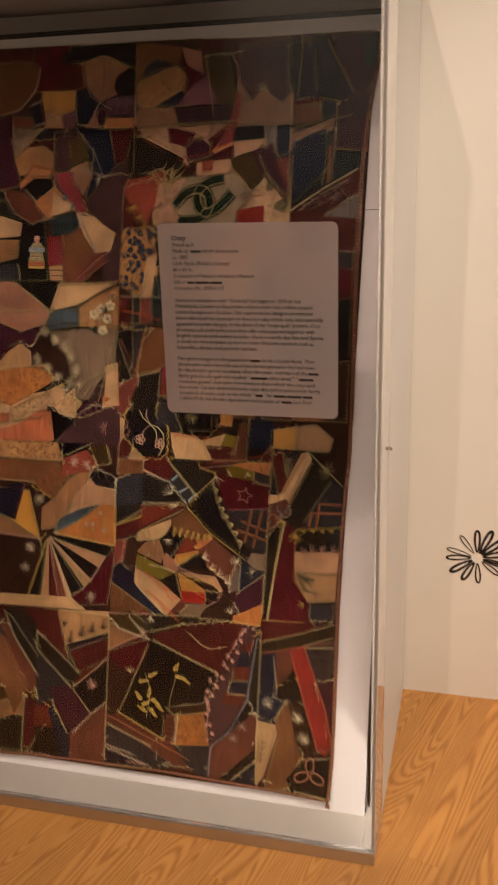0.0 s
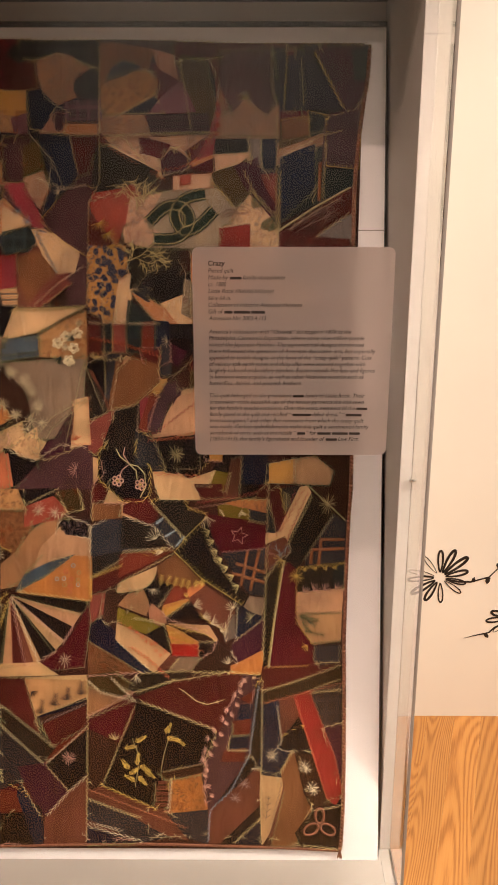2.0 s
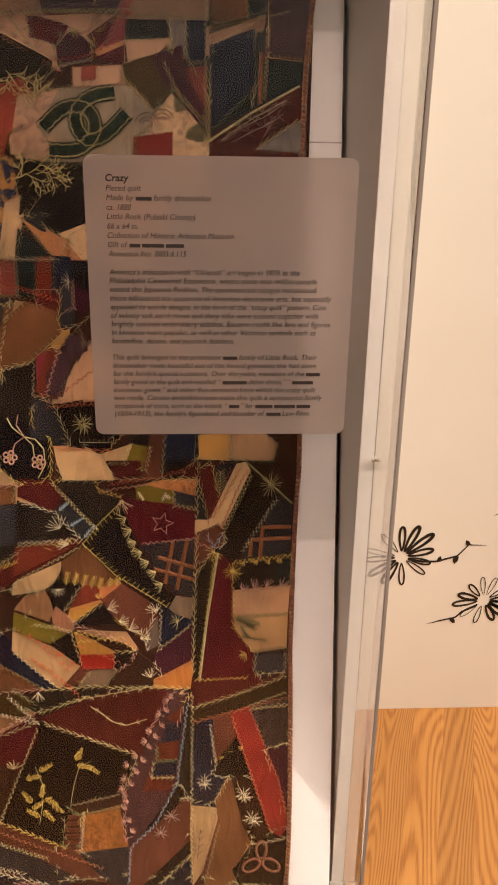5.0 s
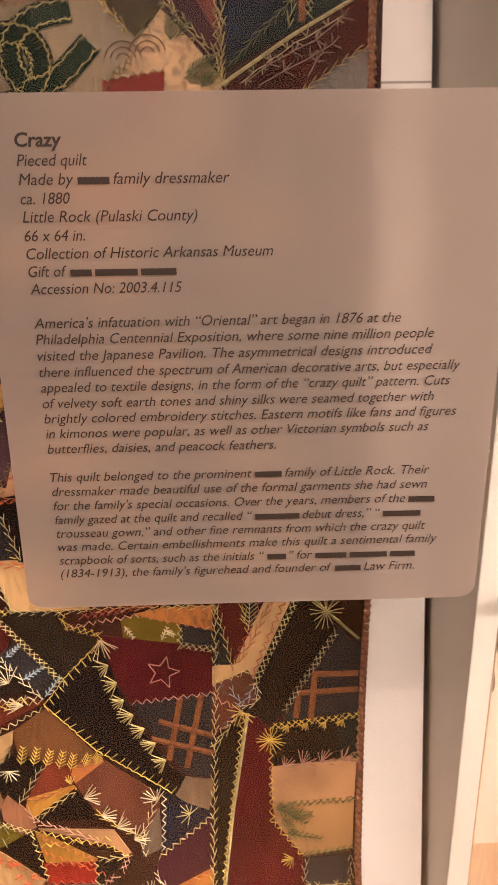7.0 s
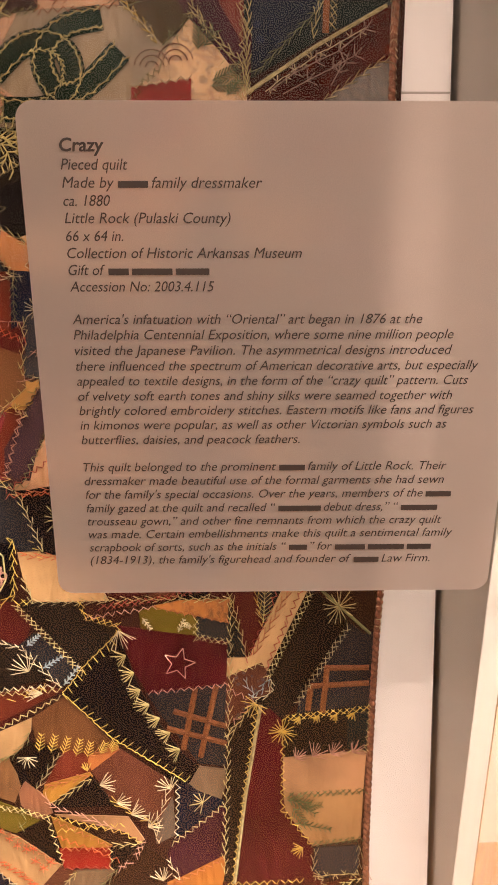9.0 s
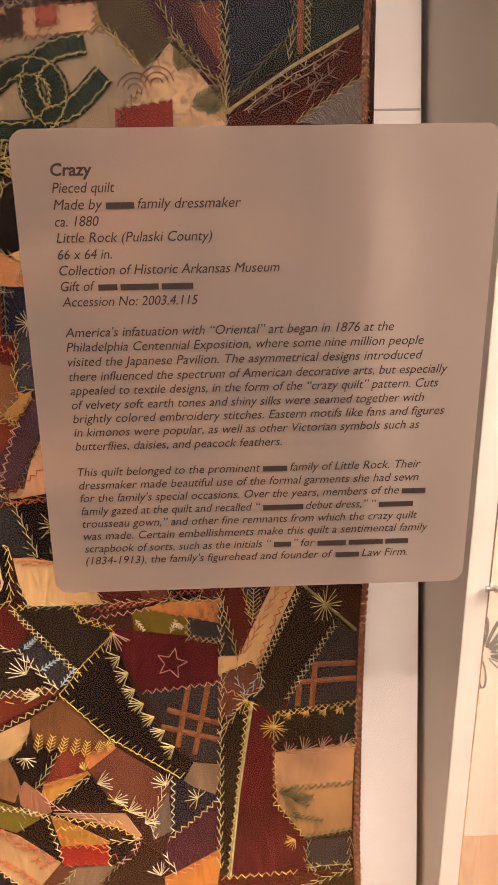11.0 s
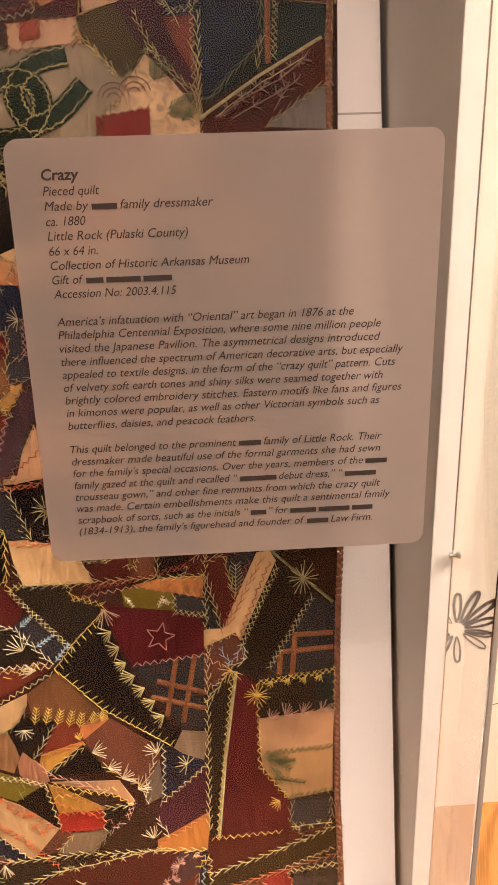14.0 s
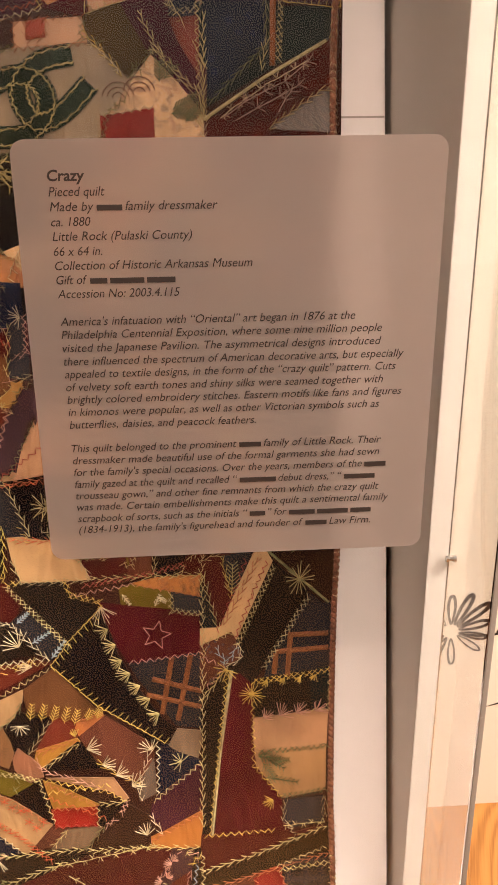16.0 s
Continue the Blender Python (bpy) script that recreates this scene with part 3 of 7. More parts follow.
feature("herring", "straw", (-45.6, 155.1), (-34.4, 155.6), (-22.0, 155.9))
feature("zigzag", "flame", (-36.0, 148.0), (-29.5, 148.8), (-23.2, 151.5))
feature("feather", "straw", (-45.3, 152.9), (-41.8, 155.6), (-36.9, 149.8))
feature("zigzag", "straw", (-9.8, 150.5), (-0.8, 155.2), (3.7, 156.4))
feature("herring", "cream", (-59.3, 146.8), (-53.4, 144.6), (-49.2, 145.3))
feature("zigzag", "cream", (-59.0, 167.8), (-57.1, 162.7), (-51.7, 159.5))
feature("zigzag", "straw", (-62.9, 42.3), (-59.6, 30.4))
feature("zigzag", "straw", (-66.6, 42.6), (-49.6, 42.4))
feature("zigzag", "mauvepale", (-59.6, 32.8), (-49.8, 37.1))
feature("zigzag", "straw", (-49.5, 42.2), (-49.6, 30.6), (-49.8, 18.2), (-50.0, 7.1))
feature("zigzag", "cream", (-58.5, 24.0), (-49.9, 31.8))
feature("zigzag", "straw", (-58.5, 23.7), (-53.6, 18.0))
feature("feather", "straw", (-38.4, 37.6), (-22.1, 31.4))
feature("zigzag", "straw", (-39.5, 36.6), (-42.8, 28.4), (-46.5, 19.2))
feature("zigzag", "rust", (-49.6, 18.5), (-28.5, 10.1))
feature("zigzag", "lace", (-34.2, 22.2), (-25.4, 24.1))
feature("zigzag", "sky", (-13.3, 41.1), (-15.3, 25.9), (-19.2, 18.2), (-23.6, 14.0), (-24.0, 7.0))
feature("zigzag", "straw", (-12.5, 42.5), (-12.8, 6.7))
feature("feather", "straw", (-18.4, 6.7), (-12.8, 12.3))
feature("zigzag", "cream", (-9.4, 37.0), (-8.3, 29.0), (-9.4, 27.6), (-5.6, 26.5))
feature("zigzag", "rust", (-5.6, 38.3), (1.4, 16.5))
feature("zigzag", "rust", (-2.4, 39.7), (2.7, 26.4), (4.7, 17.7))
feature("zigzag", "straw", (-2.4, 39.5), (4.7, 40.1))
feature("zigzag", "dark", (-8.2, 20.8), (-10.9, 8.5))
feature("feather", "lace", (-1.8, 13.9), (4.8, 15.2))
feature("zigzag", "straw", (-64.0, 20.1), (-59.7, 12.4))
feature("feather", "cream", (-58.5, 12.6), (-53.6, 18.0), (-49.9, 21.3))
feature("zigzag", "straw", (-61.8, 79.7), (-55.0, 83.0))
feature("feather", "straw", (-64.2, 61.0), (-48.7, 59.1))
feature("zigzag", "lace", (-64.2, 61.1), (-57.3, 64.9))
feature("zigzag", "straw", (-46.0, 173.1), (-46.1, 160.6), (-46.1, 145.8), (-48.4, 141.7), (-48.9, 120.9))
feature("feather", "straw", (-60.9, 164.0), (-60.3, 156.5), (-52.9, 155.3), (-46.3, 155.4))
feature("zigzag", "straw", (-29.7, 170.9), (-27.4, 156.6))
feature("zigzag", "yellow", (-7.8, 171.5), (-8.5, 160.7))
feature("feather", "yellow", (-2.3, 172.0), (3.7, 160.7))
feature("zigzag", "straw", (-9.8, 160.1), (-10.0, 135.4))
feature("zigzag", "cream", (-55.9, 150.3), (-53.1, 144.0))
feature("zigzag", "straw", (-52.1, 154.9), (-50.6, 147.8))
feature("zigzag", "cream", (-38.1, 154.7), (-37.4, 151.6), (-33.5, 150.3))
feature("zigzag", "cream", (-33.3, 147.3), (-27.7, 148.5))
feature("feather", "straw", (-64.0, 120.3), (-49.7, 120.5))
feature("feather", "moss", (-65.3, 113.7), (-58.2, 115.4), (-49.9, 120.3))
feature("feather", "cream", (-48.8, 117.3), (-34.7, 117.1))
feature("zigzag", "straw", (-58.1, 120.8), (-52.0, 125.4))
feature("zigzag", "pink", (-36.4, 94.9), (-34.5, 102.4))
feature("feather", "rust", (-35.4, 93.0), (-26.0, 94.6))
feature("zigzag", "straw", (-45.8, 126.1), (-45.2, 102.7))
feature("feather", "straw", (-43.2, 99.5), (-38.2, 100.7))
feature("zigzag", "rust", (-51.9, 101.3), (-52.2, 92.1), (-48.6, 92.1))
feature("herring", "straw", (-36.3, 80.5), (-28.7, 72.1))
feature("feather", "cream", (-41.5, 77.0), (-35.8, 75.1), (-31.5, 70.6))
feature("zigzag", "cream", (-42.1, 69.8), (-31.1, 70.5))
feature("zigzag", "straw", (-42.1, 69.3), (-31.2, 70.0))
feature("zigzag", "straw", (-42.6, 63.1), (-31.2, 69.2))
feature("blanketbig", "yellow", (-24.5, 76.9), (-28.7, 72.7), (-31.0, 69.6))
feature("blanketbig", "yellow", (-31.0, 69.5), (-29.0, 67.5), (-25.3, 63.8), (-21.3, 61.2), (-17.0, 58.4))
feature("zigzag", "pink", (-21.0, 69.5), (-11.7, 70.4))
feature("feather", "straw", (-11.4, 83.6), (-11.6, 70.5), (-12.0, 59.1), (-12.4, 46.4))
feature("zigzag", "rust", (-19.6, 79.7), (-11.6, 78.0))
feature("feather", "straw", (-25.4, 80.7), (-17.6, 80.8), (-11.5, 80.7))
feature("zigzag", "pink", (-28.2, 78.6), (-19.9, 79.9))
feature("herring", "straw", (-2.1, 81.7), (-7.1, 71.5))
feature("herring", "lace", (2.3, 77.6), (-3.7, 68.2))
feature("feather", "rust", (-4.2, 82.7), (-8.8, 74.0))
feature("zigzag", "straw", (-11.9, 71.5), (-7.9, 72.9))
feature("zigzag", "pink", (-11.9, 69.8), (-8.7, 68.4), (-11.3, 65.6))
feature("feather", "straw", (-12.0, 63.7), (-8.6, 68.4))
feature("herring", "yellow", (-5.6, 66.1), (4.5, 67.3))
feature("herring", "green", (-4.9, 56.4), (4.2, 56.9))
feature("herring", "green", (-2.1, 50.1), (3.9, 50.7))
feature("fly", "straw", (-1.8, 45.9), (3.7, 46.2))
feature("zigzag", "yellow", (-12.2, 45.0), (-2.7, 45.4))
feature("feather", "straw", (-12.8, 39.9), (-5.9, 41.9), (4.1, 45.6))
feature("zigzag", "straw", (-2.8, 40.1), (4.0, 42.6))
feature("zigzag", "straw", (-2.1, 39.8), (4.2, 40.4))
feature("zigzag", "yellow", (-5.4, 65.2), (-5.4, 57.9), (-5.4, 54.6), (-1.9, 50.0))
feature("zigzag", "yellow", (-8.6, 67.5), (-11.4, 45.3))
feature("zigzag", "cream", (-17.8, 58.1), (-18.1, 51.1))
feature("zigzag", "straw", (-18.7, 50.3), (-12.4, 55.3))
feature("feather", "cream", (-19.2, 48.6), (-17.7, 45.8))
feature("zigzag", "rust", (-19.4, 44.7), (-12.3, 48.5))
feature("feather", "rust", (-33.4, 57.8), (-28.3, 59.4))
feature("feather", "straw", (-32.6, 55.7), (-28.1, 59.0))
feature("zigzag", "yellow", (-32.5, 54.1), (-24.4, 52.0), (-22.2, 50.6))
feature("zigzag", "rust", (-32.6, 53.7), (-25.8, 50.1))
feature("zigzag", "rust", (-31.8, 50.0), (-26.0, 49.9))
feature("zigzag", "straw", (-33.2, 53.7), (-31.6, 47.9))
feature("zigzag", "straw", (-26.0, 50.1), (-25.9, 47.2))
feature("feather", "straw", (-25.6, 50.3), (-22.2, 50.6))
feature("zigzag", "rust", (-42.9, 54.6), (-36.9, 51.5), (-32.3, 48.0))
feature("zigzag", "cream", (-43.2, 50.5), (-36.3, 44.4))
feature("feather", "straw", (-38.9, 43.7), (-28.1, 44.2))
feature("feather", "straw", (-39.3, 39.4), (-30.4, 42.5))
feature("feather", "straw", (-27.5, 43.9), (-19.3, 43.9), (-12.8, 43.5))
feature("feather", "cream", (-18.6, 58.0), (-20.4, 53.1), (-20.3, 50.5))
feature("feather", "lace", (-31.6, 62.2), (-34.4, 57.7))
feature("zigzag", "pink", (-34.1, 102.5), (-36.6, 95.5))
feature("feather", "straw", (-37.6, 94.9), (-35.1, 93.0), (-32.6, 86.6))
feature("zigzag", "moss", (-31.4, 100.8), (-34.6, 94.5))
feature("zigzag", "dark", (-32.5, 104.9), (-34.0, 102.7))
feature("feather", "straw", (-33.8, 112.8), (-34.2, 106.4))
feature("feather", "yellow", (-23.3, 146.3), (-18.7, 141.2))
feature("feather", "straw", (-16.7, 148.3), (-14.6, 143.9), (-9.7, 138.8))
feature("feather", "straw", (-9.2, 148.1), (-9.5, 135.7))
feature("fly", "cream", (-7.5, 136.3), (-2.2, 139.9), (3.0, 142.6))
feature("feather", "straw", (-9.5, 143.5), (-9.5, 136.3))
feature("feather", "straw", (-1.9, 145.2), (-2.6, 141.6))
feature("fly", "straw", (-15.4, 144.5), (-10.3, 138.6))
feature("fly", "cream", (-22.5, 145.1), (-18.9, 141.5))
braid("lace", 0.004, (-9.5, 136.1), (-2.2, 140.8), (5.2, 144.9))

braid("lace", 0.0045, (-8.0, 67.9), (-9.9, 56.0), (-11.2, 45.1))
braid("moss", 0.0035, (-3.2, 83.7), (4.7, 76.4))

FILL = ["maroon", "wine", "black", "brown", "navy", "tan", "mauve", "plum", "slate", "cream", "rust", "olive", "ochre", "pinkc", "coal", "beige"]
cutter = random.Random(21)
for column in range(3):
    for row in range(5):
        for poly in scraps(-158 + 25 * column, -133.6 + 25 * column, 6.4 + 33.5 * row, 39.5 + 33.5 * row, 75, cutter):
            patch(cutter.choice(FILL), cutter.choice(["plain", "plain", "plain", "floral"]), *poly)
for poly in scraps(-27.5, 5.0, 90.5, 134.5, 60, cutter):
    patch(cutter.choice(FILL), "plain", *poly)

# the scraps that show, block by block
patch("wine", "dots", (-82.3, 174.8), (-59.6, 174.5), (-58.7, 164.8), (-61.4, 164.2), (-82.5, 164.6))
patch("black", "plain", (-62.5, 174.3), (-46.0, 174.4), (-46.1, 168.5), (-54.9, 171.6), (-59.6, 170.0), (-62.0, 171.1))
patch("brown", "plain", (-46.3, 174.4), (-30.6, 174.2), (-30.6, 167.2), (-35.5, 168.0), (-40.2, 168.1), (-46.1, 165.5))
patch("gold", "plain", (-69.4, 164.5), (-61.1, 164.7), (-61.1, 160.0), (-69.4, 160.0))
patch("beige", "floral", (-69.0, 160.3), (-63.0, 160.2), (-62.8, 155.9), (-68.6, 156.0))
patch("mauve", "plain", (-63.3, 160.0), (-60.6, 160.2), (-60.1, 153.8), (-62.6, 152.9))
patch("navy", "plain", (-61.1, 164.5), (-58.7, 165.4), (-55.5, 161.6), (-53.8, 160.4), (-56.2, 158.2), (-58.0, 155.9), (-60.9, 156.1))
patch("pink", "floral", (-56.2, 158.3), (-53.9, 160.1), (-52.6, 157.6), (-53.6, 155.6), (-58.2, 156.0))
patch("ochre", "plain", (-53.4, 157.8), (-46.5, 158.0), (-46.5, 155.3), (-52.9, 155.4))
patch("navy", "plain", (-60.7, 155.9), (-53.2, 155.9), (-50.3, 146.8), (-55.1, 142.2), (-57.4, 148.0), (-59.2, 152.1))
patch("plum", "plain", (-53.5, 155.6), (-46.5, 155.5), (-47.1, 151.4), (-48.5, 147.6), (-50.7, 147.0))
patch("slate", "plain", (-82.7, 152.6), (-67.5, 156.2), (-62.6, 155.9), (-63.8, 153.6))
patch("maroon", "plain", (-82.7, 152.6), (-62.6, 154.1), (-61.3, 149.2), (-65.1, 150.1), (-82.7, 150.9))
patch("floral", "floral", (-82.7, 151.2), (-68.7, 152.1), (-65.5, 149.8), (-65.0, 145.7), (-67.0, 145.0), (-82.8, 145.6))
patch("olive", "plain", (-65.4, 149.9), (-61.3, 149.5), (-59.8, 146.6), (-62.2, 144.3), (-65.2, 145.5))
patch("black", "plain", (-82.8, 145.6), (-67.0, 145.1), (-65.3, 142.8), (-68.2, 140.6), (-82.9, 139.0))
patch("plum", "print", (-65.8, 145.7), (-61.4, 145.9), (-60.9, 138.5), (-63.5, 140.2), (-66.1, 142.6))
patch("olive", "plain", (-61.6, 149.4), (-57.2, 149.2), (-56.0, 144.9), (-57.5, 142.5), (-61.1, 142.5))
patch("mauve", "plain", (-44.8, 169.2), (-40.8, 170.3), (-38.6, 169.4), (-40.5, 167.7), (-44.5, 166.4))
patch("navy", "plain", (-41.7, 159.7), (-34.6, 163.8), (-32.8, 159.6))
patch("maroon", "plain", (-35.1, 167.7), (-28.8, 170.8), (-27.4, 159.7), (-32.8, 159.5), (-34.2, 163.4))
patch("beige", "floral", (-46.3, 159.5), (-36.1, 159.5), (-34.5, 155.5), (-46.4, 155.8))
patch("maroon", "plain", (-47.3, 155.9), (-30.6, 155.6), (-31.2, 152.0), (-46.4, 153.5))
patch("pinkc", "floral", (-31.6, 155.5), (-24.1, 155.9), (-25.9, 150.5), (-32.6, 147.2), (-34.0, 149.6), (-32.6, 152.5))
patch("black", "plain", (-48.2, 150.0), (-46.4, 153.5), (-43.2, 153.5), (-33.5, 147.3), (-36.1, 144.7), (-39.7, 145.6), (-48.2, 144.7))
patch("cream", "lace", (-44.9, 153.9), (-39.1, 152.2), (-33.8, 149.7), (-32.9, 146.5), (-36.1, 148.2), (-43.2, 152.3))
patch("coral", "plain", (-48.2, 143.9), (-40.3, 145.5), (-37.7, 143.8), (-40.4, 136.6), (-43.9, 135.5), (-48.3, 139.8))
patch("mauve", "plain", (-54.7, 142.5), (-50.6, 146.9), (-47.7, 144.7), (-48.2, 136.1), (-49.0, 130.8), (-54.0, 133.8), (-58.5, 138.1))
patch("olive", "plain", (-30.6, 170.1), (-24.4, 170.8), (-22.4, 161.6), (-23.0, 156.6), (-26.9, 155.7), (-27.5, 159.9), (-28.8, 165.1))
patch("black", "plain", (-24.8, 170.8), (-23.7, 170.4), (-21.2, 166.2), (-22.3, 162.3), (-23.1, 165.0))
patch("maroon", "plain", (-30.8, 174.1), (-7.9, 173.5), (-7.9, 171.8), (-30.8, 170.0))
patch("mauve", "plain", (-21.7, 172.2), (-10.8, 172.7), (-9.2, 163.8), (-11.5, 161.3), (-16.2, 163.8), (-21.1, 164.8))
patch("rose", "plain", (-22.5, 167.1), (-19.7, 169.6), (-16.0, 163.3), (-19.0, 159.0), (-21.7, 158.8), (-22.3, 163.9))
patch("tan", "plain", (-22.0, 158.5), (-16.2, 163.4), (-9.4, 161.3), (-9.3, 155.0), (-22.4, 155.3))
patch("black", "plain", (-22.5, 155.3), (-15.3, 155.3), (-15.0, 152.8), (-22.8, 152.5))
patch("grey", "plain", (-15.8, 155.2), (-13.0, 155.3), (-13.0, 148.7), (-15.0, 148.7))
patch("slate", "plain", (-13.4, 155.1), (-9.5, 155.1), (-10.1, 148.4), (-13.3, 148.1))
patch("pinkc", "plain", (-22.8, 152.2), (-15.3, 152.5), (-14.7, 150.5), (-22.8, 148.0))
patch("black", "plain", (-11.2, 172.9), (-7.3, 172.9), (-7.8, 164.9), (-9.4, 163.2))
patch("plum", "plain", (-8.1, 172.8), (-4.4, 172.4), (-4.9, 158.9), (-9.4, 155.5), (-9.3, 163.8))
patch("black", "print", (-5.2, 173.5), (-1.6, 173.6), (5.0, 160.2), (-0.8, 158.3), (-4.8, 158.4))
patch("brown", "floral", (-1.9, 173.8), (9.2, 173.4), (8.6, 164.8), (5.9, 160.0), (4.5, 160.0), (-0.2, 169.4))
patch("olive", "plain", (-9.4, 158.4), (-3.4, 159.2), (-3.1, 154.9), (-9.4, 152.1))
patch("navy", "plain", (-3.6, 160.3), (0.6, 159.4), (0.6, 156.4), (-3.3, 154.9))
patch("plum", "plain", (0.1, 159.5), (7.6, 161.6), (6.9, 148.5), (0.2, 149.2))
patch("tan", "plain", (-9.7, 153.8), (0.1, 156.4), (0.4, 153.7), (-10.0, 149.2))
patch("teal", "plain", (-10.0, 149.2), (0.2, 153.9), (-0.5, 142.3), (-9.9, 137.1))
patch("teal", "plain", (-0.6, 148.8), (6.4, 148.8), (6.0, 145.1), (-0.6, 142.3))
patch("maroon", "floral", (-9.5, 135.7), (6.0, 145.3), (6.0, 127.4), (-9.5, 127.4))
patch("olive", "plain", (-23.1, 147.6), (-16.2, 150.8), (-10.0, 142.0), (-16.1, 144.1), (-23.4, 145.3))
patch("plum", "plain", (-17.6, 149.4), (-13.0, 149.6), (-8.9, 141.9), (-9.1, 135.9), (-12.8, 139.6))
patch("pinkc", "plain", (-31.1, 147.2), (-22.9, 147.8), (-22.7, 144.7), (-31.1, 144.1))
patch("wine", "plain", (-27.6, 152.2), (-22.7, 155.4), (-22.4, 147.6), (-28.1, 148.8))
patch("sage", "plain", (-36.4, 143.6), (-30.8, 144.4), (-22.9, 144.9), (-18.2, 142.6), (-15.9, 140.8), (-20.8, 136.8), (-21.7, 132.5), (-36.4, 132.2), (-37.6, 138.6))
patch("cream", "floral", (-21.6, 135.7), (-15.2, 143.9), (-9.4, 136.7), (-9.5, 128.0), (-21.6, 128.0))
patch("red", "plain", (-21.6, 136.7), (-15.3, 137.6), (-15.3, 130.9), (-21.6, 131.0))
patch("ochre", "floral", (-70.9, 139.1), (-65.8, 142.8), (-60.3, 137.4), (-67.9, 134.7))
patch("black", "plain", (-82.9, 139.3), (-68.1, 135.0), (-67.0, 120.8), (-83.2, 120.9))
patch("navy", "plaid", (-67.3, 135.1), (-60.0, 137.3), (-58.3, 133.3), (-65.6, 130.9))
patch("red", "plain", (-67.6, 131.1), (-63.3, 131.3), (-63.1, 124.4), (-66.9, 123.8))
patch("cream", "lace", (-60.4, 136.4), (-58.1, 136.8), (-50.4, 131.9), (-51.2, 127.9), (-55.2, 126.9), (-59.6, 132.8))
patch("rust", "plain", (-63.8, 130.5), (-58.5, 133.4), (-54.3, 126.4), (-59.5, 120.2), (-63.9, 120.2))
patch("rose", "plain", (-54.6, 127.2), (-51.4, 127.8), (-56.2, 121.4), (-59.7, 120.8))
patch("brown", "floral", (-56.7, 121.4), (-48.5, 130.7), (-48.6, 119.6), (-56.7, 119.6))
patch("beige", "stripe", (-66.9, 124.0), (-63.4, 124.6), (-63.2, 120.2), (-66.3, 120.2))
patch("maroon", "plain", (-48.9, 140.6), (-42.4, 135.1), (-43.6, 132.5), (-48.8, 130.2))
patch("calico", "calico", (-48.8, 130.2), (-42.1, 133.5), (-38.8, 130.7), (-41.3, 122.2), (-43.7, 117.3), (-48.8, 119.6))
patch("pinkc", "floral", (-41.6, 136.7), (-37.3, 138.8), (-34.7, 135.3), (-35.9, 132.5), (-41.1, 133.7))
patch("black", "print", (-39.2, 130.9), (-30.6, 131.7), (-29.1, 128.3), (-32.6, 124.9), (-39.3, 123.7))
patch("black", "plain", (-39.0, 124.3), (-32.6, 125.1), (-27.6, 128.1), (-26.7, 117.5), (-32.6, 120.2))
patch("orange", "plain", (-40.2, 123.9), (-39.0, 124.1), (-26.7, 116.3), (-26.7, 112.8), (-34.7, 117.3))
patch("teal", "plain", (-40.5, 122.5), (-34.8, 117.3), (-41.8, 117.3))
patch("cream", "plain", (-39.6, 131.4), (-38.1, 131.6), (-40.7, 117.3), (-43.8, 117.3))
patch("maroon", "plain", (-48.8, 117.0), (-46.1, 117.2), (-46.1, 111.1), (-48.9, 111.1))
patch("teal", "plain", (-46.2, 117.2), (-43.7, 117.2), (-43.7, 111.1), (-46.2, 111.1))
patch("rose", "plain", (-43.8, 117.2), (-41.0, 117.3), (-40.7, 111.1), (-43.9, 111.1))
patch("teal", "plain", (-41.1, 117.3), (-37.7, 117.3), (-37.8, 111.1), (-40.9, 111.1))
patch("maroon", "plain", (-37.9, 117.3), (-34.8, 117.4), (-34.8, 111.1), (-37.9, 111.1))
patch("rose", "plain", (-83.2, 117.8), (-65.9, 114.0), (-67.1, 111.4), (-83.3, 112.5))
patch("black", "plain", (-83.2, 121.0), (-63.4, 120.6), (-65.7, 113.7), (-83.2, 117.5))
patch("floral", "floral", (-55.5, 119.1), (-49.1, 120.0), (-49.0, 107.8), (-55.4, 109.6), (-59.2, 114.9))
patch("blue", "plain", (-66.6, 112.1), (-58.9, 114.3), (-58.7, 110.4), (-67.0, 109.2))
patch("maroon", "plain", (-83.3, 112.7), (-67.1, 111.5), (-67.2, 109.0), (-83.5, 102.7))
patch("greyb", "plain", (-67.0, 109.0), (-49.1, 110.4), (-49.8, 100.7), (-55.5, 93.2), (-60.0, 93.2), (-61.7, 103.0))
patch("brown", "plain", (-83.5, 102.7), (-67.4, 109.2), (-61.8, 105.2), (-60.0, 98.5), (-63.9, 95.8), (-67.8, 98.8), (-83.5, 100.1))
patch("orange", "floral", (-83.5, 100.3), (-67.5, 101.0), (-64.9, 98.0), (-83.6, 94.0))
patch("black", "plain", (-83.6, 93.2), (-64.9, 97.5), (-67.3, 94.0), (-83.7, 91.3))
patch("cream", "lace", (-83.7, 91.6), (-67.0, 94.9), (-62.7, 96.9), (-61.9, 93.4), (-67.0, 90.4), (-83.7, 88.3))
patch("salmon", "plain", (-83.7, 88.5), (-66.4, 90.7), (-65.3, 82.8), (-83.8, 82.5))
patch("pinkc", "plain", (-83.7, 86.1), (-66.2, 88.9), (-65.7, 86.9), (-83.8, 83.7))
patch("black", "plain", (-66.8, 91.4), (-59.5, 88.9), (-59.5, 86.2), (-64.7, 82.8), (-66.0, 85.0))
patch("cream", "floral", (-66.0, 91.5), (-61.9, 94.4), (-57.7, 92.5), (-59.8, 88.6))
patch("plum", "plain", (-59.4, 90.1), (-52.3, 98.0), (-51.9, 91.1), (-58.0, 88.7))
patch("cream", "plain", (-52.1, 100.9), (-48.9, 102.1), (-48.4, 92.3), (-52.6, 91.3))
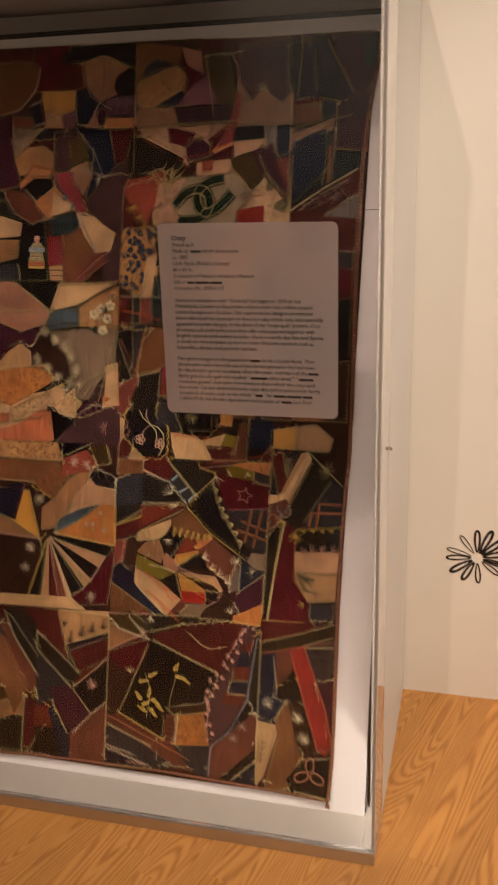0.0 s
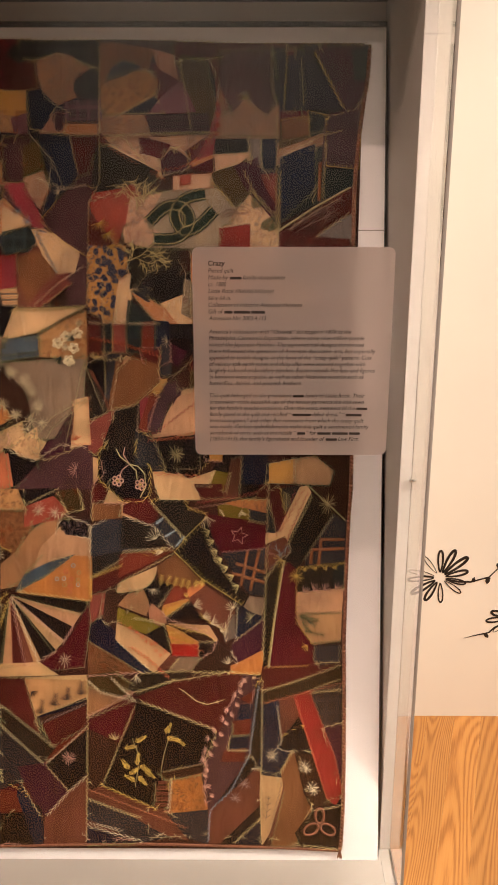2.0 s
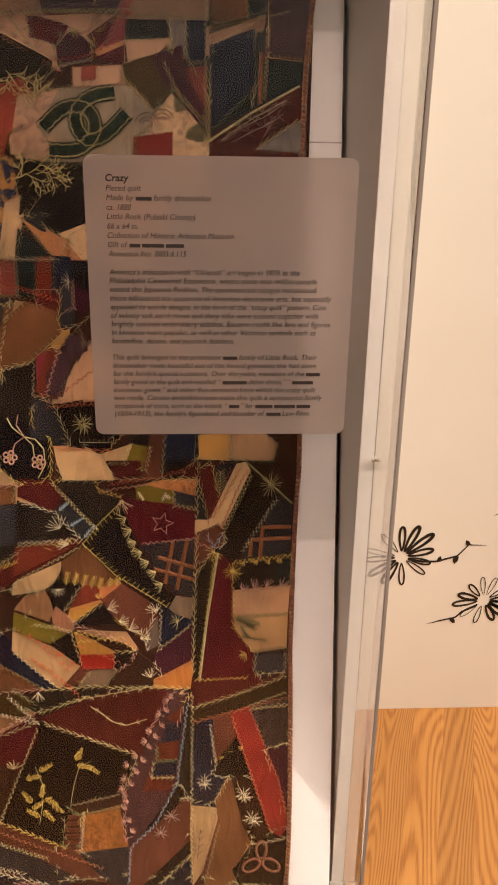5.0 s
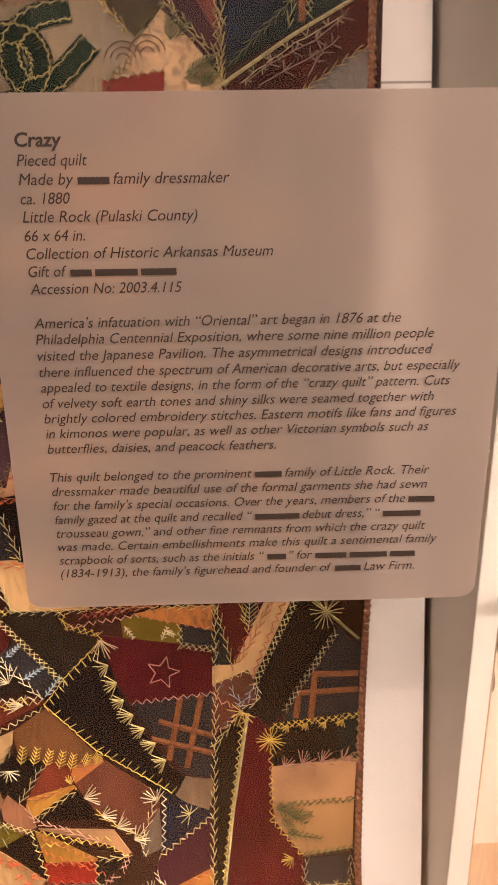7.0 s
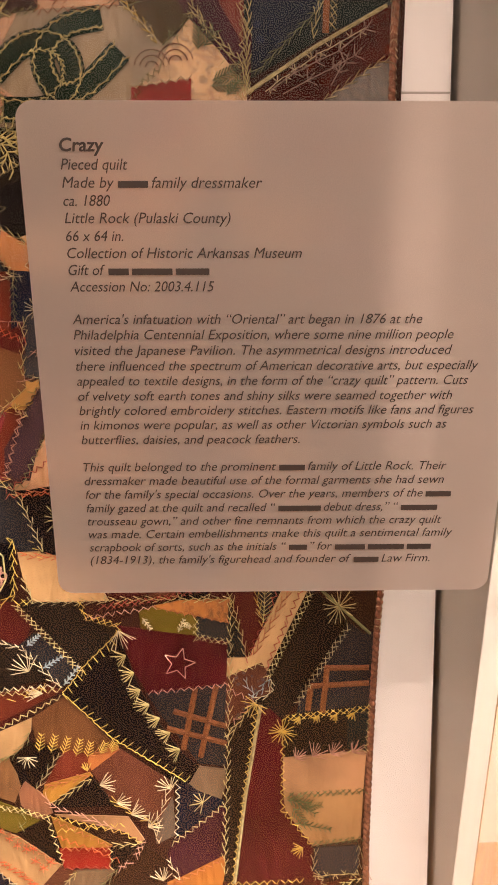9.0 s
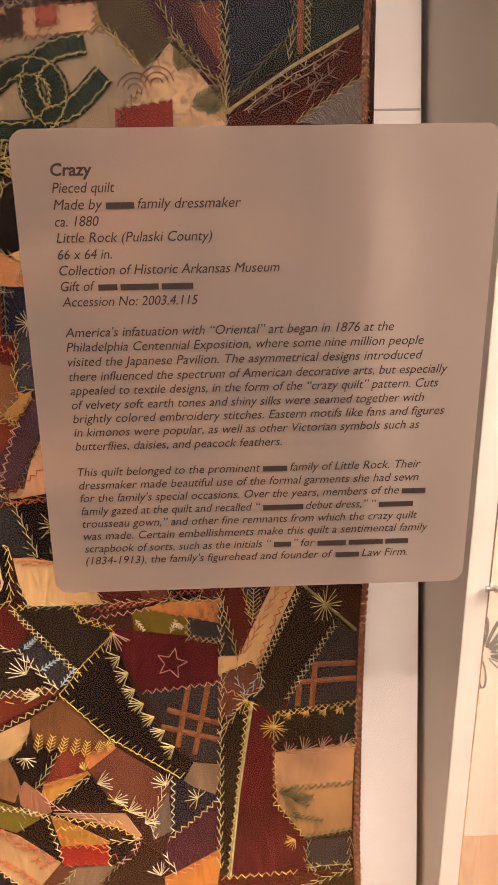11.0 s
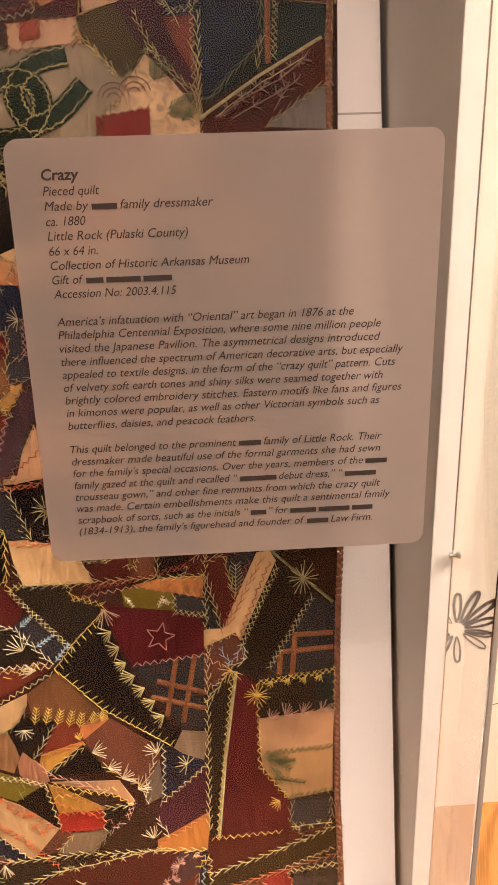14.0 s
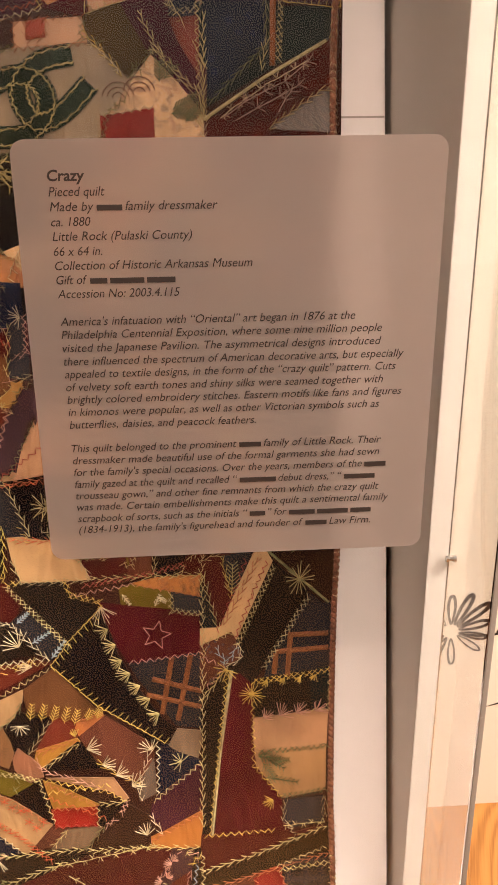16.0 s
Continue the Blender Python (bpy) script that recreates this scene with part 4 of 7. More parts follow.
patch("mauve", "plain", (-64.9, 82.6), (-59.2, 88.4), (-51.9, 91.7), (-48.3, 92.1), (-48.1, 82.7))
patch("black", "plain", (-49.1, 109.0), (-44.3, 111.1), (-45.0, 101.9), (-48.2, 96.5), (-49.1, 96.7))
patch("slate", "plain", (-44.8, 111.0), (-41.9, 110.8), (-43.8, 100.7), (-45.5, 102.1))
patch("tanb", "plain", (-43.0, 109.8), (-36.6, 109.9), (-36.4, 101.9), (-43.4, 98.9), (-44.6, 100.7))
patch("maroon", "plain", (-38.2, 112.3), (-33.6, 112.3), (-33.0, 106.0), (-36.8, 105.4))
patch("brown", "plain", (-34.1, 111.4), (-24.3, 112.3), (-30.6, 106.6), (-33.5, 106.0))
patch("rose", "plain", (-49.1, 96.5), (-43.8, 99.6), (-43.2, 95.3), (-47.1, 89.9), (-48.9, 90.5))
patch("navy", "plain", (-43.7, 98.5), (-37.8, 101.0), (-37.7, 93.5), (-44.1, 89.9), (-46.1, 93.7))
patch("gold", "plain", (-35.3, 105.1), (-32.4, 105.6), (-33.7, 101.9), (-35.0, 102.5))
patch("wine", "plain", (-38.9, 101.9), (-33.0, 103.4), (-36.0, 94.7), (-38.5, 94.7))
patch("mauve", "plain", (-33.5, 104.5), (-30.6, 105.8), (-29.9, 100.9), (-33.9, 94.1), (-36.5, 94.1))
patch("cream", "lace", (-31.1, 103.3), (-24.3, 104.3), (-24.3, 94.2), (-35.9, 93.5), (-32.7, 98.6))
patch("black", "plain", (-36.3, 92.5), (-24.1, 93.8), (-23.6, 88.8), (-26.7, 85.4), (-32.9, 85.6))
patch("black", "plain", (-46.7, 91.1), (-39.0, 94.5), (-39.0, 90.2), (-36.0, 87.8), (-36.1, 81.5), (-38.7, 79.7), (-42.0, 80.3), (-47.1, 85.1))
patch("cream", "plain", (-48.5, 89.7), (-46.4, 88.9), (-45.7, 85.8), (-48.2, 83.6))
patch("maroon", "plain", (-48.2, 83.4), (-44.5, 84.9), (-45.1, 80.8), (-48.2, 79.5))
patch("cream", "plain", (-44.3, 83.4), (-40.8, 79.7), (-45.9, 79.7))
patch("floral", "floral", (-83.8, 82.7), (-62.6, 82.7), (-62.1, 77.3), (-60.2, 76.6), (-66.6, 72.9), (-83.9, 73.2))
patch("coral", "plain", (-61.9, 79.2), (-55.3, 81.8), (-53.4, 77.8), (-61.9, 76.6))
patch("black", "plain", (-63.7, 82.6), (-55.9, 82.9), (-56.0, 81.3), (-62.4, 79.0))
patch("olive", "floral", (-55.8, 82.3), (-51.1, 82.9), (-49.9, 78.4), (-53.8, 77.8))
patch("black", "plain", (-31.1, 90.2), (-24.3, 90.8), (-26.5, 86.4), (-31.1, 86.1))
patch("black", "plain", (-21.0, 90.8), (-16.3, 90.9), (-19.3, 85.8), (-22.9, 87.0))
patch("gold", "dots", (-24.8, 90.8), (-20.7, 90.9), (-21.1, 88.6), (-24.5, 88.8))
patch("gold", "plain", (-11.7, 88.1), (-5.7, 89.2), (-5.8, 83.9), (-12.0, 84.1))
patch("beige", "plain", (-6.2, 89.1), (-1.7, 89.9), (2.2, 86.8), (1.6, 83.6), (-6.2, 83.9))
patch("brown", "plain", (-0.8, 90.9), (6.3, 91.0), (5.8, 76.4), (-3.7, 83.2), (1.3, 83.6), (2.4, 86.8))
patch("navy", "plain", (-16.8, 90.9), (-11.4, 90.9), (-11.2, 84.7), (-14.7, 80.5), (-17.4, 80.7))
patch("lime", "plain", (-22.7, 86.8), (-19.3, 86.1), (-20.2, 82.2), (-23.9, 83.4))
patch("cream", "plain", (-28.7, 84.7), (-22.3, 86.8), (-23.5, 83.8), (-27.9, 83.0))
patch("rust", "plain", (-19.2, 89.1), (-16.9, 89.7), (-17.5, 80.7), (-20.9, 80.7))
patch("tan", "plain", (-65.8, 61.9), (-65.7, 65.8), (-62.3, 73.2), (-56.8, 77.0), (-53.0, 76.4), (-55.7, 72.4), (-59.3, 68.1), (-63.7, 63.2))
patch("blue", "plain", (-63.9, 64.5), (-56.9, 67.8), (-52.4, 68.9), (-58.2, 64.4), (-63.3, 60.7))
patch("olive", "lace", (-54.7, 77.6), (-48.7, 75.2), (-48.8, 72.4), (-55.9, 73.0))
patch("black", "plain", (-65.5, 60.2), (-48.6, 59.4), (-50.7, 56.2))
patch("pinkc", "plain", (-65.5, 60.1), (-50.7, 56.4), (-52.8, 53.2))
patch("black", "plain", (-65.5, 60.1), (-52.4, 53.5), (-54.6, 50.3))
patch("cream", "plain", (-65.5, 60.0), (-54.4, 50.6), (-56.6, 48.0))
patch("black", "plain", (-65.5, 59.8), (-56.1, 48.4), (-59.8, 46.0))
patch("beige", "plain", (-65.5, 59.7), (-59.3, 46.3), (-61.0, 45.5))
patch("rust", "plain", (-65.5, 59.7), (-60.8, 45.6), (-62.7, 45.2))
patch("maroon", "plain", (-65.7, 59.7), (-62.4, 45.4), (-65.4, 45.2))
patch("pinkc", "plain", (-65.8, 59.7), (-65.4, 45.0), (-67.8, 44.9))
patch("black", "plain", (-65.9, 59.7), (-67.5, 45.2), (-70.8, 45.4))
patch("wine", "plain", (-49.3, 58.7), (-48.6, 55.0), (-50.1, 44.9), (-57.1, 44.1), (-60.4, 45.8), (-54.6, 49.3), (-50.9, 54.7))
patch("gold", "plain", (-84.0, 71.5), (-71.0, 70.9), (-67.6, 58.2), (-68.7, 59.4), (-84.0, 67.9))
patch("tan", "plain", (-84.0, 68.1), (-68.3, 59.4), (-84.2, 60.3))
patch("brown", "plain", (-70.5, 72.1), (-65.2, 69.5), (-65.9, 60.7), (-68.0, 59.4))
patch("tanb", "floral", (-83.9, 78.6), (-60.8, 78.3), (-60.9, 74.1), (-64.8, 68.6), (-70.3, 72.9), (-83.9, 73.2))
patch("brown", "plain", (-84.2, 60.3), (-67.7, 58.5), (-67.2, 55.2), (-70.6, 45.1), (-84.4, 45.0))
patch("slate", "plain", (-48.6, 74.8), (-45.3, 76.4), (-37.3, 75.9), (-32.5, 71.6), (-48.7, 68.2))
patch("coal", "plain", (-48.7, 68.4), (-32.7, 71.7), (-40.9, 68.7), (-48.7, 64.0))
patch("maroon", "plain", (-48.7, 64.0), (-32.7, 70.5), (-30.7, 71.1), (-36.3, 66.4), (-48.7, 60.1))
patch("beige", "plain", (-42.0, 79.7), (-38.7, 79.6), (-39.1, 76.1), (-42.6, 76.7))
patch("tanb", "plain", (-48.2, 79.7), (-42.1, 79.8), (-42.1, 76.7), (-48.3, 76.0))
patch("brown", "plain", (-42.0, 62.3), (-38.5, 61.2), (-41.6, 55.3), (-45.7, 54.0), (-46.9, 56.2), (-46.0, 61.1))
patch("rose", "plain", (-48.7, 60.4), (-45.5, 61.2), (-46.1, 56.0), (-49.0, 54.1))
patch("lime", "plain", (-41.7, 55.9), (-36.1, 54.8), (-36.4, 52.3), (-42.1, 53.3))
patch("ink", "plain", (-49.0, 54.1), (-46.7, 55.7), (-34.8, 43.9), (-37.6, 43.5), (-49.4, 50.6))
patch("tanb", "floral", (-49.4, 50.7), (-38.0, 43.8), (-49.4, 42.9))
patch("wine", "plain", (-12.4, 45.6), (-1.1, 46.5), (0.1, 43.6), (-12.4, 39.7))
patch("ribbed", "rib", (-12.4, 40.1), (4.9, 46.1), (4.9, 41.8), (-12.4, 37.3))
patch("plaiddark", "plaid", (-2.2, 40.6), (4.9, 41.9), (4.7, 33.3), (-0.3, 31.8))
patch("rust", "plain", (-10.0, 37.6), (-5.3, 39.1), (-3.4, 32.6), (-8.7, 29.9))
patch("red", "plain", (-5.8, 38.8), (-2.3, 40.4), (0.8, 31.1), (4.4, 17.5), (0.5, 15.7), (-3.3, 26.1))
patch("plum", "plain", (0.3, 31.6), (4.7, 33.8), (4.8, 17.0), (3.3, 19.7))
patch("black", "plain", (-9.0, 30.1), (-4.1, 33.7), (-2.0, 26.6), (-9.9, 28.2))
patch("navy", "plain", (-12.5, 37.6), (-8.9, 37.8), (-8.5, 29.7), (-9.7, 28.2), (-12.6, 28.2))
patch("maroon", "plain", (-41.0, 38.7), (-32.7, 41.8), (-18.2, 44.2), (-14.3, 43.3), (-19.2, 35.5), (-21.8, 31.0))
patch("mauve", "plain", (-24.5, 15.3), (-24.5, 29.2), (-16.0, 42.6), (-13.1, 42.7), (-17.9, 29.6), (-23.3, 16.3))
patch("coal", "plain", (-14.8, 43.3), (-12.3, 43.3), (-12.8, 23.2), (-14.9, 23.2))
patch("cream", "plain", (-84.4, 45.0), (-59.6, 45.9), (-55.7, 43.1), (-84.4, 42.3))
patch("maroon", "plain", (-84.4, 42.4), (-63.0, 42.9), (-60.0, 32.4), (-67.0, 36.7), (-84.5, 38.8))
patch("cream", "plain", (-62.9, 42.6), (-49.8, 43.2), (-49.6, 38.1), (-60.5, 34.3))
patch("ink", "plain", (-60.5, 34.3), (-49.6, 38.9), (-49.6, 36.9), (-59.9, 33.6))
patch("brown", "plain", (-60.2, 33.8), (-49.6, 37.1), (-49.6, 32.3), (-57.3, 27.7))
patch("olive", "plain", (-49.7, 43.2), (-43.7, 44.0), (-38.3, 40.0), (-49.7, 40.6))
patch("tan", "plain", (-49.7, 41.0), (-39.6, 39.7), (-49.5, 34.4))
patch("wine", "plain", (-49.7, 34.5), (-39.8, 39.5), (-37.9, 37.3), (-43.8, 28.9), (-49.7, 31.9))
patch("black", "plain", (-39.1, 38.3), (-30.9, 35.7), (-21.6, 31.4), (-24.0, 29.2), (-30.7, 22.9), (-35.0, 14.1), (-47.1, 19.7), (-43.4, 29.2))
patch("black", "plain", (-58.8, 25.0), (-49.6, 32.4), (-49.7, 22.6), (-53.6, 18.8))
patch("slate", "feather", (-84.5, 39.4), (-67.0, 37.0), (-58.3, 25.2), (-62.9, 21.1), (-84.6, 32.5))
patch("rust", "plain", (-84.6, 32.8), (-69.0, 24.0), (-65.8, 14.8), (-70.3, 20.4), (-84.7, 24.2))
patch("plum", "plain", (-64.3, 21.2), (-58.3, 25.1), (-53.4, 19.0), (-59.2, 12.2), (-61.9, 16.1))
patch("olive", "floral", (-84.7, 24.5), (-70.0, 20.3), (-71.2, 19.8), (-84.9, 15.8))
patch("maroon", "plain", (-71.2, 20.3), (-63.2, 20.3), (-60.8, 14.9), (-66.0, 13.6), (-70.5, 6.4), (-71.9, 6.4))
patch("brown", "lace", (-70.7, 6.4), (-66.0, 14.1), (-64.1, 6.5))
patch("ink", "plain", (-65.0, 13.8), (-59.6, 12.9), (-58.9, 7.2), (-65.1, 6.5))
patch("tan", "plain", (-84.9, 16.3), (-70.9, 20.8), (-71.5, 14.0), (-84.9, 13.7))
patch("black", "plain", (-84.9, 14.1), (-71.4, 14.4), (-71.8, 6.4), (-85.0, 6.2))
patch("rust", "plain", (-49.8, 20.0), (-46.3, 19.5), (-30.7, 11.9), (-30.7, 9.4), (-49.8, 16.4))
patch("slate", "plain", (-49.8, 16.7), (-31.3, 9.4), (-36.5, 8.0), (-49.9, 13.2))
patch("maroon", "plain", (-49.9, 13.6), (-36.2, 8.0), (-49.9, 11.2))
patch("ink", "plain", (-49.9, 11.5), (-39.9, 7.6), (-49.9, 7.4))
patch("rust", "plain", (-36.7, 14.6), (-33.2, 13.9), (-24.2, 8.6), (-36.7, 7.9))
patch("olive", "plain", (-34.9, 22.3), (-25.8, 25.2), (-24.6, 21.8), (-33.0, 20.4))
patch("rust", "stripe", (-35.2, 20.1), (-32.2, 20.8), (-32.5, 14.7), (-35.5, 14.6))
patch("slate", "plain", (-33.6, 13.6), (-24.0, 15.3), (-24.0, 8.6), (-31.2, 12.3))
patch("rust", "plain", (-24.2, 14.6), (-13.7, 23.7), (-13.0, 16.4), (-23.0, 8.6), (-24.2, 8.6))
patch("black", "plain", (-19.6, 25.8), (-14.3, 25.7), (-13.7, 23.2), (-23.9, 14.8))
patch("coal", "plain", (-23.2, 8.6), (-13.0, 16.2), (-13.0, 8.0), (-22.6, 8.2))
patch("cream", "print", (-13.5, 22.9), (-9.4, 21.8), (-8.7, 19.8), (-11.2, 8.1), (-13.5, 8.3))
patch("navy", "plain", (-13.3, 28.5), (-5.9, 27.4), (-8.8, 21.9), (-13.3, 22.4))
patch("rust", "plain", (-6.4, 27.4), (-4.6, 26.1), (-1.9, 14.9), (-6.3, 6.9), (-11.1, 8.1), (-8.7, 20.4))
patch("brown", "plain", (-5.7, 27.4), (-2.0, 26.8), (1.8, 16.3), (-1.7, 14.0))
patch("black", "plain", (-6.3, 9.6), (-1.7, 14.5), (4.7, 16.6), (4.5, 5.4), (-6.9, 6.9))

# the scraps at the far edge of what shows
patch("maroon", "plain", (-81.7, 174.9), (-71.2, 174.3), (-71.8, 171.0), (-81.7, 171.3))
patch("tanb", "floral", (-81.7, 171.6), (-74.1, 171.9), (-69.7, 169.8), (-70.8, 164.8), (-75.0, 160.3), (-81.4, 159.1))
patch("plum", "plain", (-81.4, 159.1), (-76.7, 159.1), (-76.3, 149.7), (-74.1, 142.9), (-81.1, 141.5))
patch("rose", "floral", (-76.7, 158.9), (-71.5, 158.6), (-71.4, 156.2), (-77.0, 156.5))
patch("navy", "plain", (-72.1, 161.2), (-69.2, 162.4), (-68.3, 157.2), (-71.4, 156.6))
patch("greyb", "plain", (-77.0, 156.4), (-69.2, 155.8), (-75.9, 149.1))
patch("ochre", "floral", (-74.9, 143.2), (-71.3, 147.5), (-66.1, 146.3), (-67.2, 144.5), (-71.2, 144.6), (-74.6, 142.1))
patch("black", "plain", (-73.6, 142.3), (-71.2, 144.6), (-65.9, 144.2), (-66.3, 142.6), (-70.5, 139.3))
patch("rust", "floral", (-79.3, 142.5), (-73.5, 141.4), (-67.4, 135.4), (-71.6, 134.0), (-76.3, 136.9))
patch("coal", "plain", (-81.1, 140.7), (-77.2, 138.5), (-74.8, 135.3), (-81.0, 136.6))
patch("cream", "lace", (-81.0, 136.5), (-73.9, 134.3), (-74.4, 131.3), (-80.9, 130.7))
patch("floral", "floral", (-80.9, 130.5), (-74.6, 130.4), (-74.9, 126.1), (-80.8, 124.8))
patch("slate", "plain", (-80.8, 124.7), (-74.8, 124.7), (-74.1, 121.1), (-80.7, 120.7))
patch("pink", "plain", (-80.7, 120.6), (-75.8, 120.6), (-65.6, 113.3), (-80.6, 114.2))
patch("pink", "plain", (-80.5, 114.2), (-66.3, 114.3), (-67.4, 110.9), (-73.7, 108.7), (-80.5, 111.3))
patch("plum", "plain", (-80.5, 111.2), (-73.7, 108.7), (-67.4, 110.8), (-70.8, 105.3), (-74.2, 106.2), (-80.3, 102.3))
patch("beige", "plain", (-80.3, 100.3), (-77.5, 103.7), (-74.2, 106.0), (-71.3, 104.3), (-71.0, 100.7), (-80.2, 99.2))
patch("ochre", "floral", (-80.2, 98.8), (-70.7, 100.7), (-65.7, 99.4), (-64.8, 97.4), (-76.2, 91.0), (-80.1, 91.9))
patch("cream", "floral", (-76.3, 90.5), (-67.8, 94.1), (-65.5, 94.5), (-65.5, 91.9), (-76.6, 85.9))
patch("salmon", "plain", (-80.0, 85.1), (-76.6, 85.9), (-65.7, 90.3), (-64.7, 83.2), (-79.9, 82.4))
patch("ink", "plain", (-79.7, 70.6), (-74.1, 72.7), (-72.0, 72.2), (-74.5, 63.5), (-79.6, 64.9))
patch("tanb", "plain", (-79.0, 35.3), (-76.2, 34.1), (-70.1, 23.1), (-74.1, 15.3), (-78.9, 25.9))
patch("black", "plain", (-78.6, 13.5), (-74.1, 15.3), (-71.7, 15.3), (-71.8, 7.4), (-78.5, 6.5))
patch("coal", "rib", (-76.9, 41.3), (-73.5, 42.7), (-56.5, 28.9), (-59.1, 26.0), (-63.5, 21.8), (-66.9, 24.6), (-74.5, 35.3))
patch("slate", "feather", (-75.7, 40.5), (-69.4, 34.7), (-58.6, 26.1), (-60.8, 24.2), (-67.6, 30.3))
patch("rust", "plain", (-77.1, 39.2), (-74.5, 35.3), (-66.3, 23.5), (-69.1, 21.7), (-72.3, 26.1), (-78.2, 37.5))
patch("maroon", "plain", (-63.5, 21.8), (-59.1, 26.0), (-53.5, 19.3), (-59.4, 14.8))
patch("wine", "plain", (-70.9, 22.0), (-62.3, 17.4), (-65.3, 13.9), (-69.9, 7.8), (-71.7, 7.6))
patch("black", "plain", (-66.1, 14.8), (-59.4, 15.0), (-59.5, 8.3), (-69.4, 7.9))
patch("brown", "plain", (-58.9, 14.0), (-50.2, 21.4), (-49.9, 8.5), (-59.2, 7.8))
patch("brown", "plain", (-59.3, 32.9), (-49.6, 37.7), (-49.6, 33.1), (-56.7, 28.7))

# the lower blocks, scrap by scrap
scrap("coral", "plain", (-62.5, 79.0), (-56.4, 81.3), (-53.3, 78.4), (-54.6, 76.5), (-62.6, 74.7))
scrap("black", "plain", (-62.7, 82.8), (-55.0, 83.0), (-61.8, 79.5))
scrap("olive", "floral", (-56.3, 81.3), (-52.1, 83.0), (-50.4, 79.0), (-53.4, 78.3))
scrap("tan", "plain", (-67.6, 66.9), (-63.7, 70.1), (-59.5, 74.9), (-54.5, 76.8), (-57.6, 71.1), (-60.8, 65.8), (-63.8, 62.2), (-67.7, 61.5))
scrap("pinkc", "plain", (-59.1, 70.6), (-54.7, 75.0), (-48.6, 72.4), (-48.7, 68.7), (-52.5, 68.7), (-57.8, 66.9), (-60.9, 65.2))
scrap("olive", "lace", (-54.2, 76.8), (-48.6, 75.4), (-48.6, 72.2), (-54.9, 74.1))
scrap("blue", "plain", (-64.7, 61.0), (-62.6, 64.8), (-57.8, 67.2), (-51.9, 69.0), (-58.5, 63.9))
scrap("ochre", "plain", (-64.3, 60.8), (-57.3, 64.8), (-52.0, 69.0), (-48.3, 68.6), (-48.4, 58.9))
scrap("maroon", "plain", (-68.0, 42.6), (-62.9, 42.7), (-59.7, 30.4), (-68.1, 36.8))
scrap("beige", "plain", (-62.8, 42.3), (-49.5, 42.5), (-49.7, 38.4), (-60.3, 34.2))
scrap("maroon", "plain", (-59.5, 32.4), (-49.7, 36.7), (-49.7, 32.1), (-56.7, 27.3))
scrap("coal", "plain", (-68.1, 36.8), (-56.4, 27.4), (-59.1, 24.1), (-68.2, 32.4))
scrap("slate", "feather", (-68.2, 32.4), (-59.5, 24.4), (-63.4, 20.0), (-68.5, 18.2))
scrap("olive", "plain", (-49.6, 42.3), (-44.3, 42.5), (-39.5, 37.7), (-46.9, 39.6))
scrap("tan", "plain", (-49.6, 40.2), (-41.9, 37.8), (-49.7, 34.0))
scrap("coal", "plain", (-39.8, 38.3), (-37.9, 41.0), (-26.8, 43.8), (-30.4, 41.9), (-36.7, 39.5))
scrap("wine", "plain", (-49.7, 33.9), (-39.5, 37.9), (-39.5, 34.0), (-42.8, 28.4), (-49.6, 31.7))
scrap("brown", "plain", (-49.6, 31.7), (-42.6, 28.4), (-46.4, 19.2), (-49.8, 18.0))
scrap("brick", "plain", (-58.9, 24.2), (-56.7, 27.7), (-49.7, 32.3), (-49.6, 31.4), (-58.3, 23.4))
scrap("black", "plain", (-58.6, 23.7), (-49.8, 31.3), (-49.9, 21.8), (-53.6, 18.0))
scrap("plum", "plain", (-59.0, 24.2), (-53.6, 18.1), (-58.7, 12.5), (-63.4, 20.1), (-64.7, 23.3))
scrap("rust", "plain", (-59.0, 12.1), (-53.7, 18.1), (-49.6, 21.4), (-49.9, 6.1), (-59.2, 6.2))
scrap("brick", "plain", (-68.5, 18.4), (-63.9, 17.7), (-61.5, 13.3), (-68.6, 13.3))
scrap("black", "plain", (-68.6, 13.1), (-60.9, 12.9), (-60.7, 6.2), (-68.7, 6.2))
scrap("navy", "plain", (-64.2, 20.3), (-59.7, 12.6), (-59.5, 6.2), (-61.3, 6.2), (-64.9, 17.1))
scrap("slate", "plain", (-49.8, 15.9), (-31.9, 8.1), (-38.2, 6.7), (-49.9, 11.9))
scrap("maroon", "plain", (-49.9, 12.5), (-37.9, 7.1), (-49.9, 10.5))
scrap("ink", "plain", (-49.9, 10.3), (-39.2, 6.7), (-50.0, 6.1))
scrap("rust", "plain", (-49.8, 18.1), (-46.4, 18.9), (-28.3, 10.1), (-28.3, 7.2), (-33.4, 8.5))
scrap("maroon", "plain", (-38.6, 37.8), (-30.7, 42.2), (-16.0, 44.5), (-21.6, 30.7))
scrap("black", "plain", (-39.9, 34.0), (-38.6, 37.3), (-22.1, 31.4), (-25.1, 23.4), (-34.4, 21.9), (-35.4, 14.7), (-46.7, 18.8), (-42.8, 28.4))
scrap("brown", "plain", (-34.3, 22.0), (-25.1, 24.2), (-25.1, 22.2), (-31.8, 20.4))
scrap("rust", "stripe", (-35.2, 18.8), (-31.8, 20.7), (-32.5, 13.0), (-35.2, 14.2))
scrap("slate", "plain", (-32.8, 13.1), (-24.0, 14.1), (-24.0, 6.5), (-28.6, 7.8))
scrap("ochre", "floral", (-32.2, 20.5), (-25.1, 22.5), (-24.0, 14.0), (-32.8, 13.0))
scrap("mauve", "plain", (-16.3, 43.9), (-13.6, 43.1), (-15.6, 25.2), (-19.4, 17.7), (-24.0, 14.0), (-25.5, 21.7), (-21.8, 30.8))
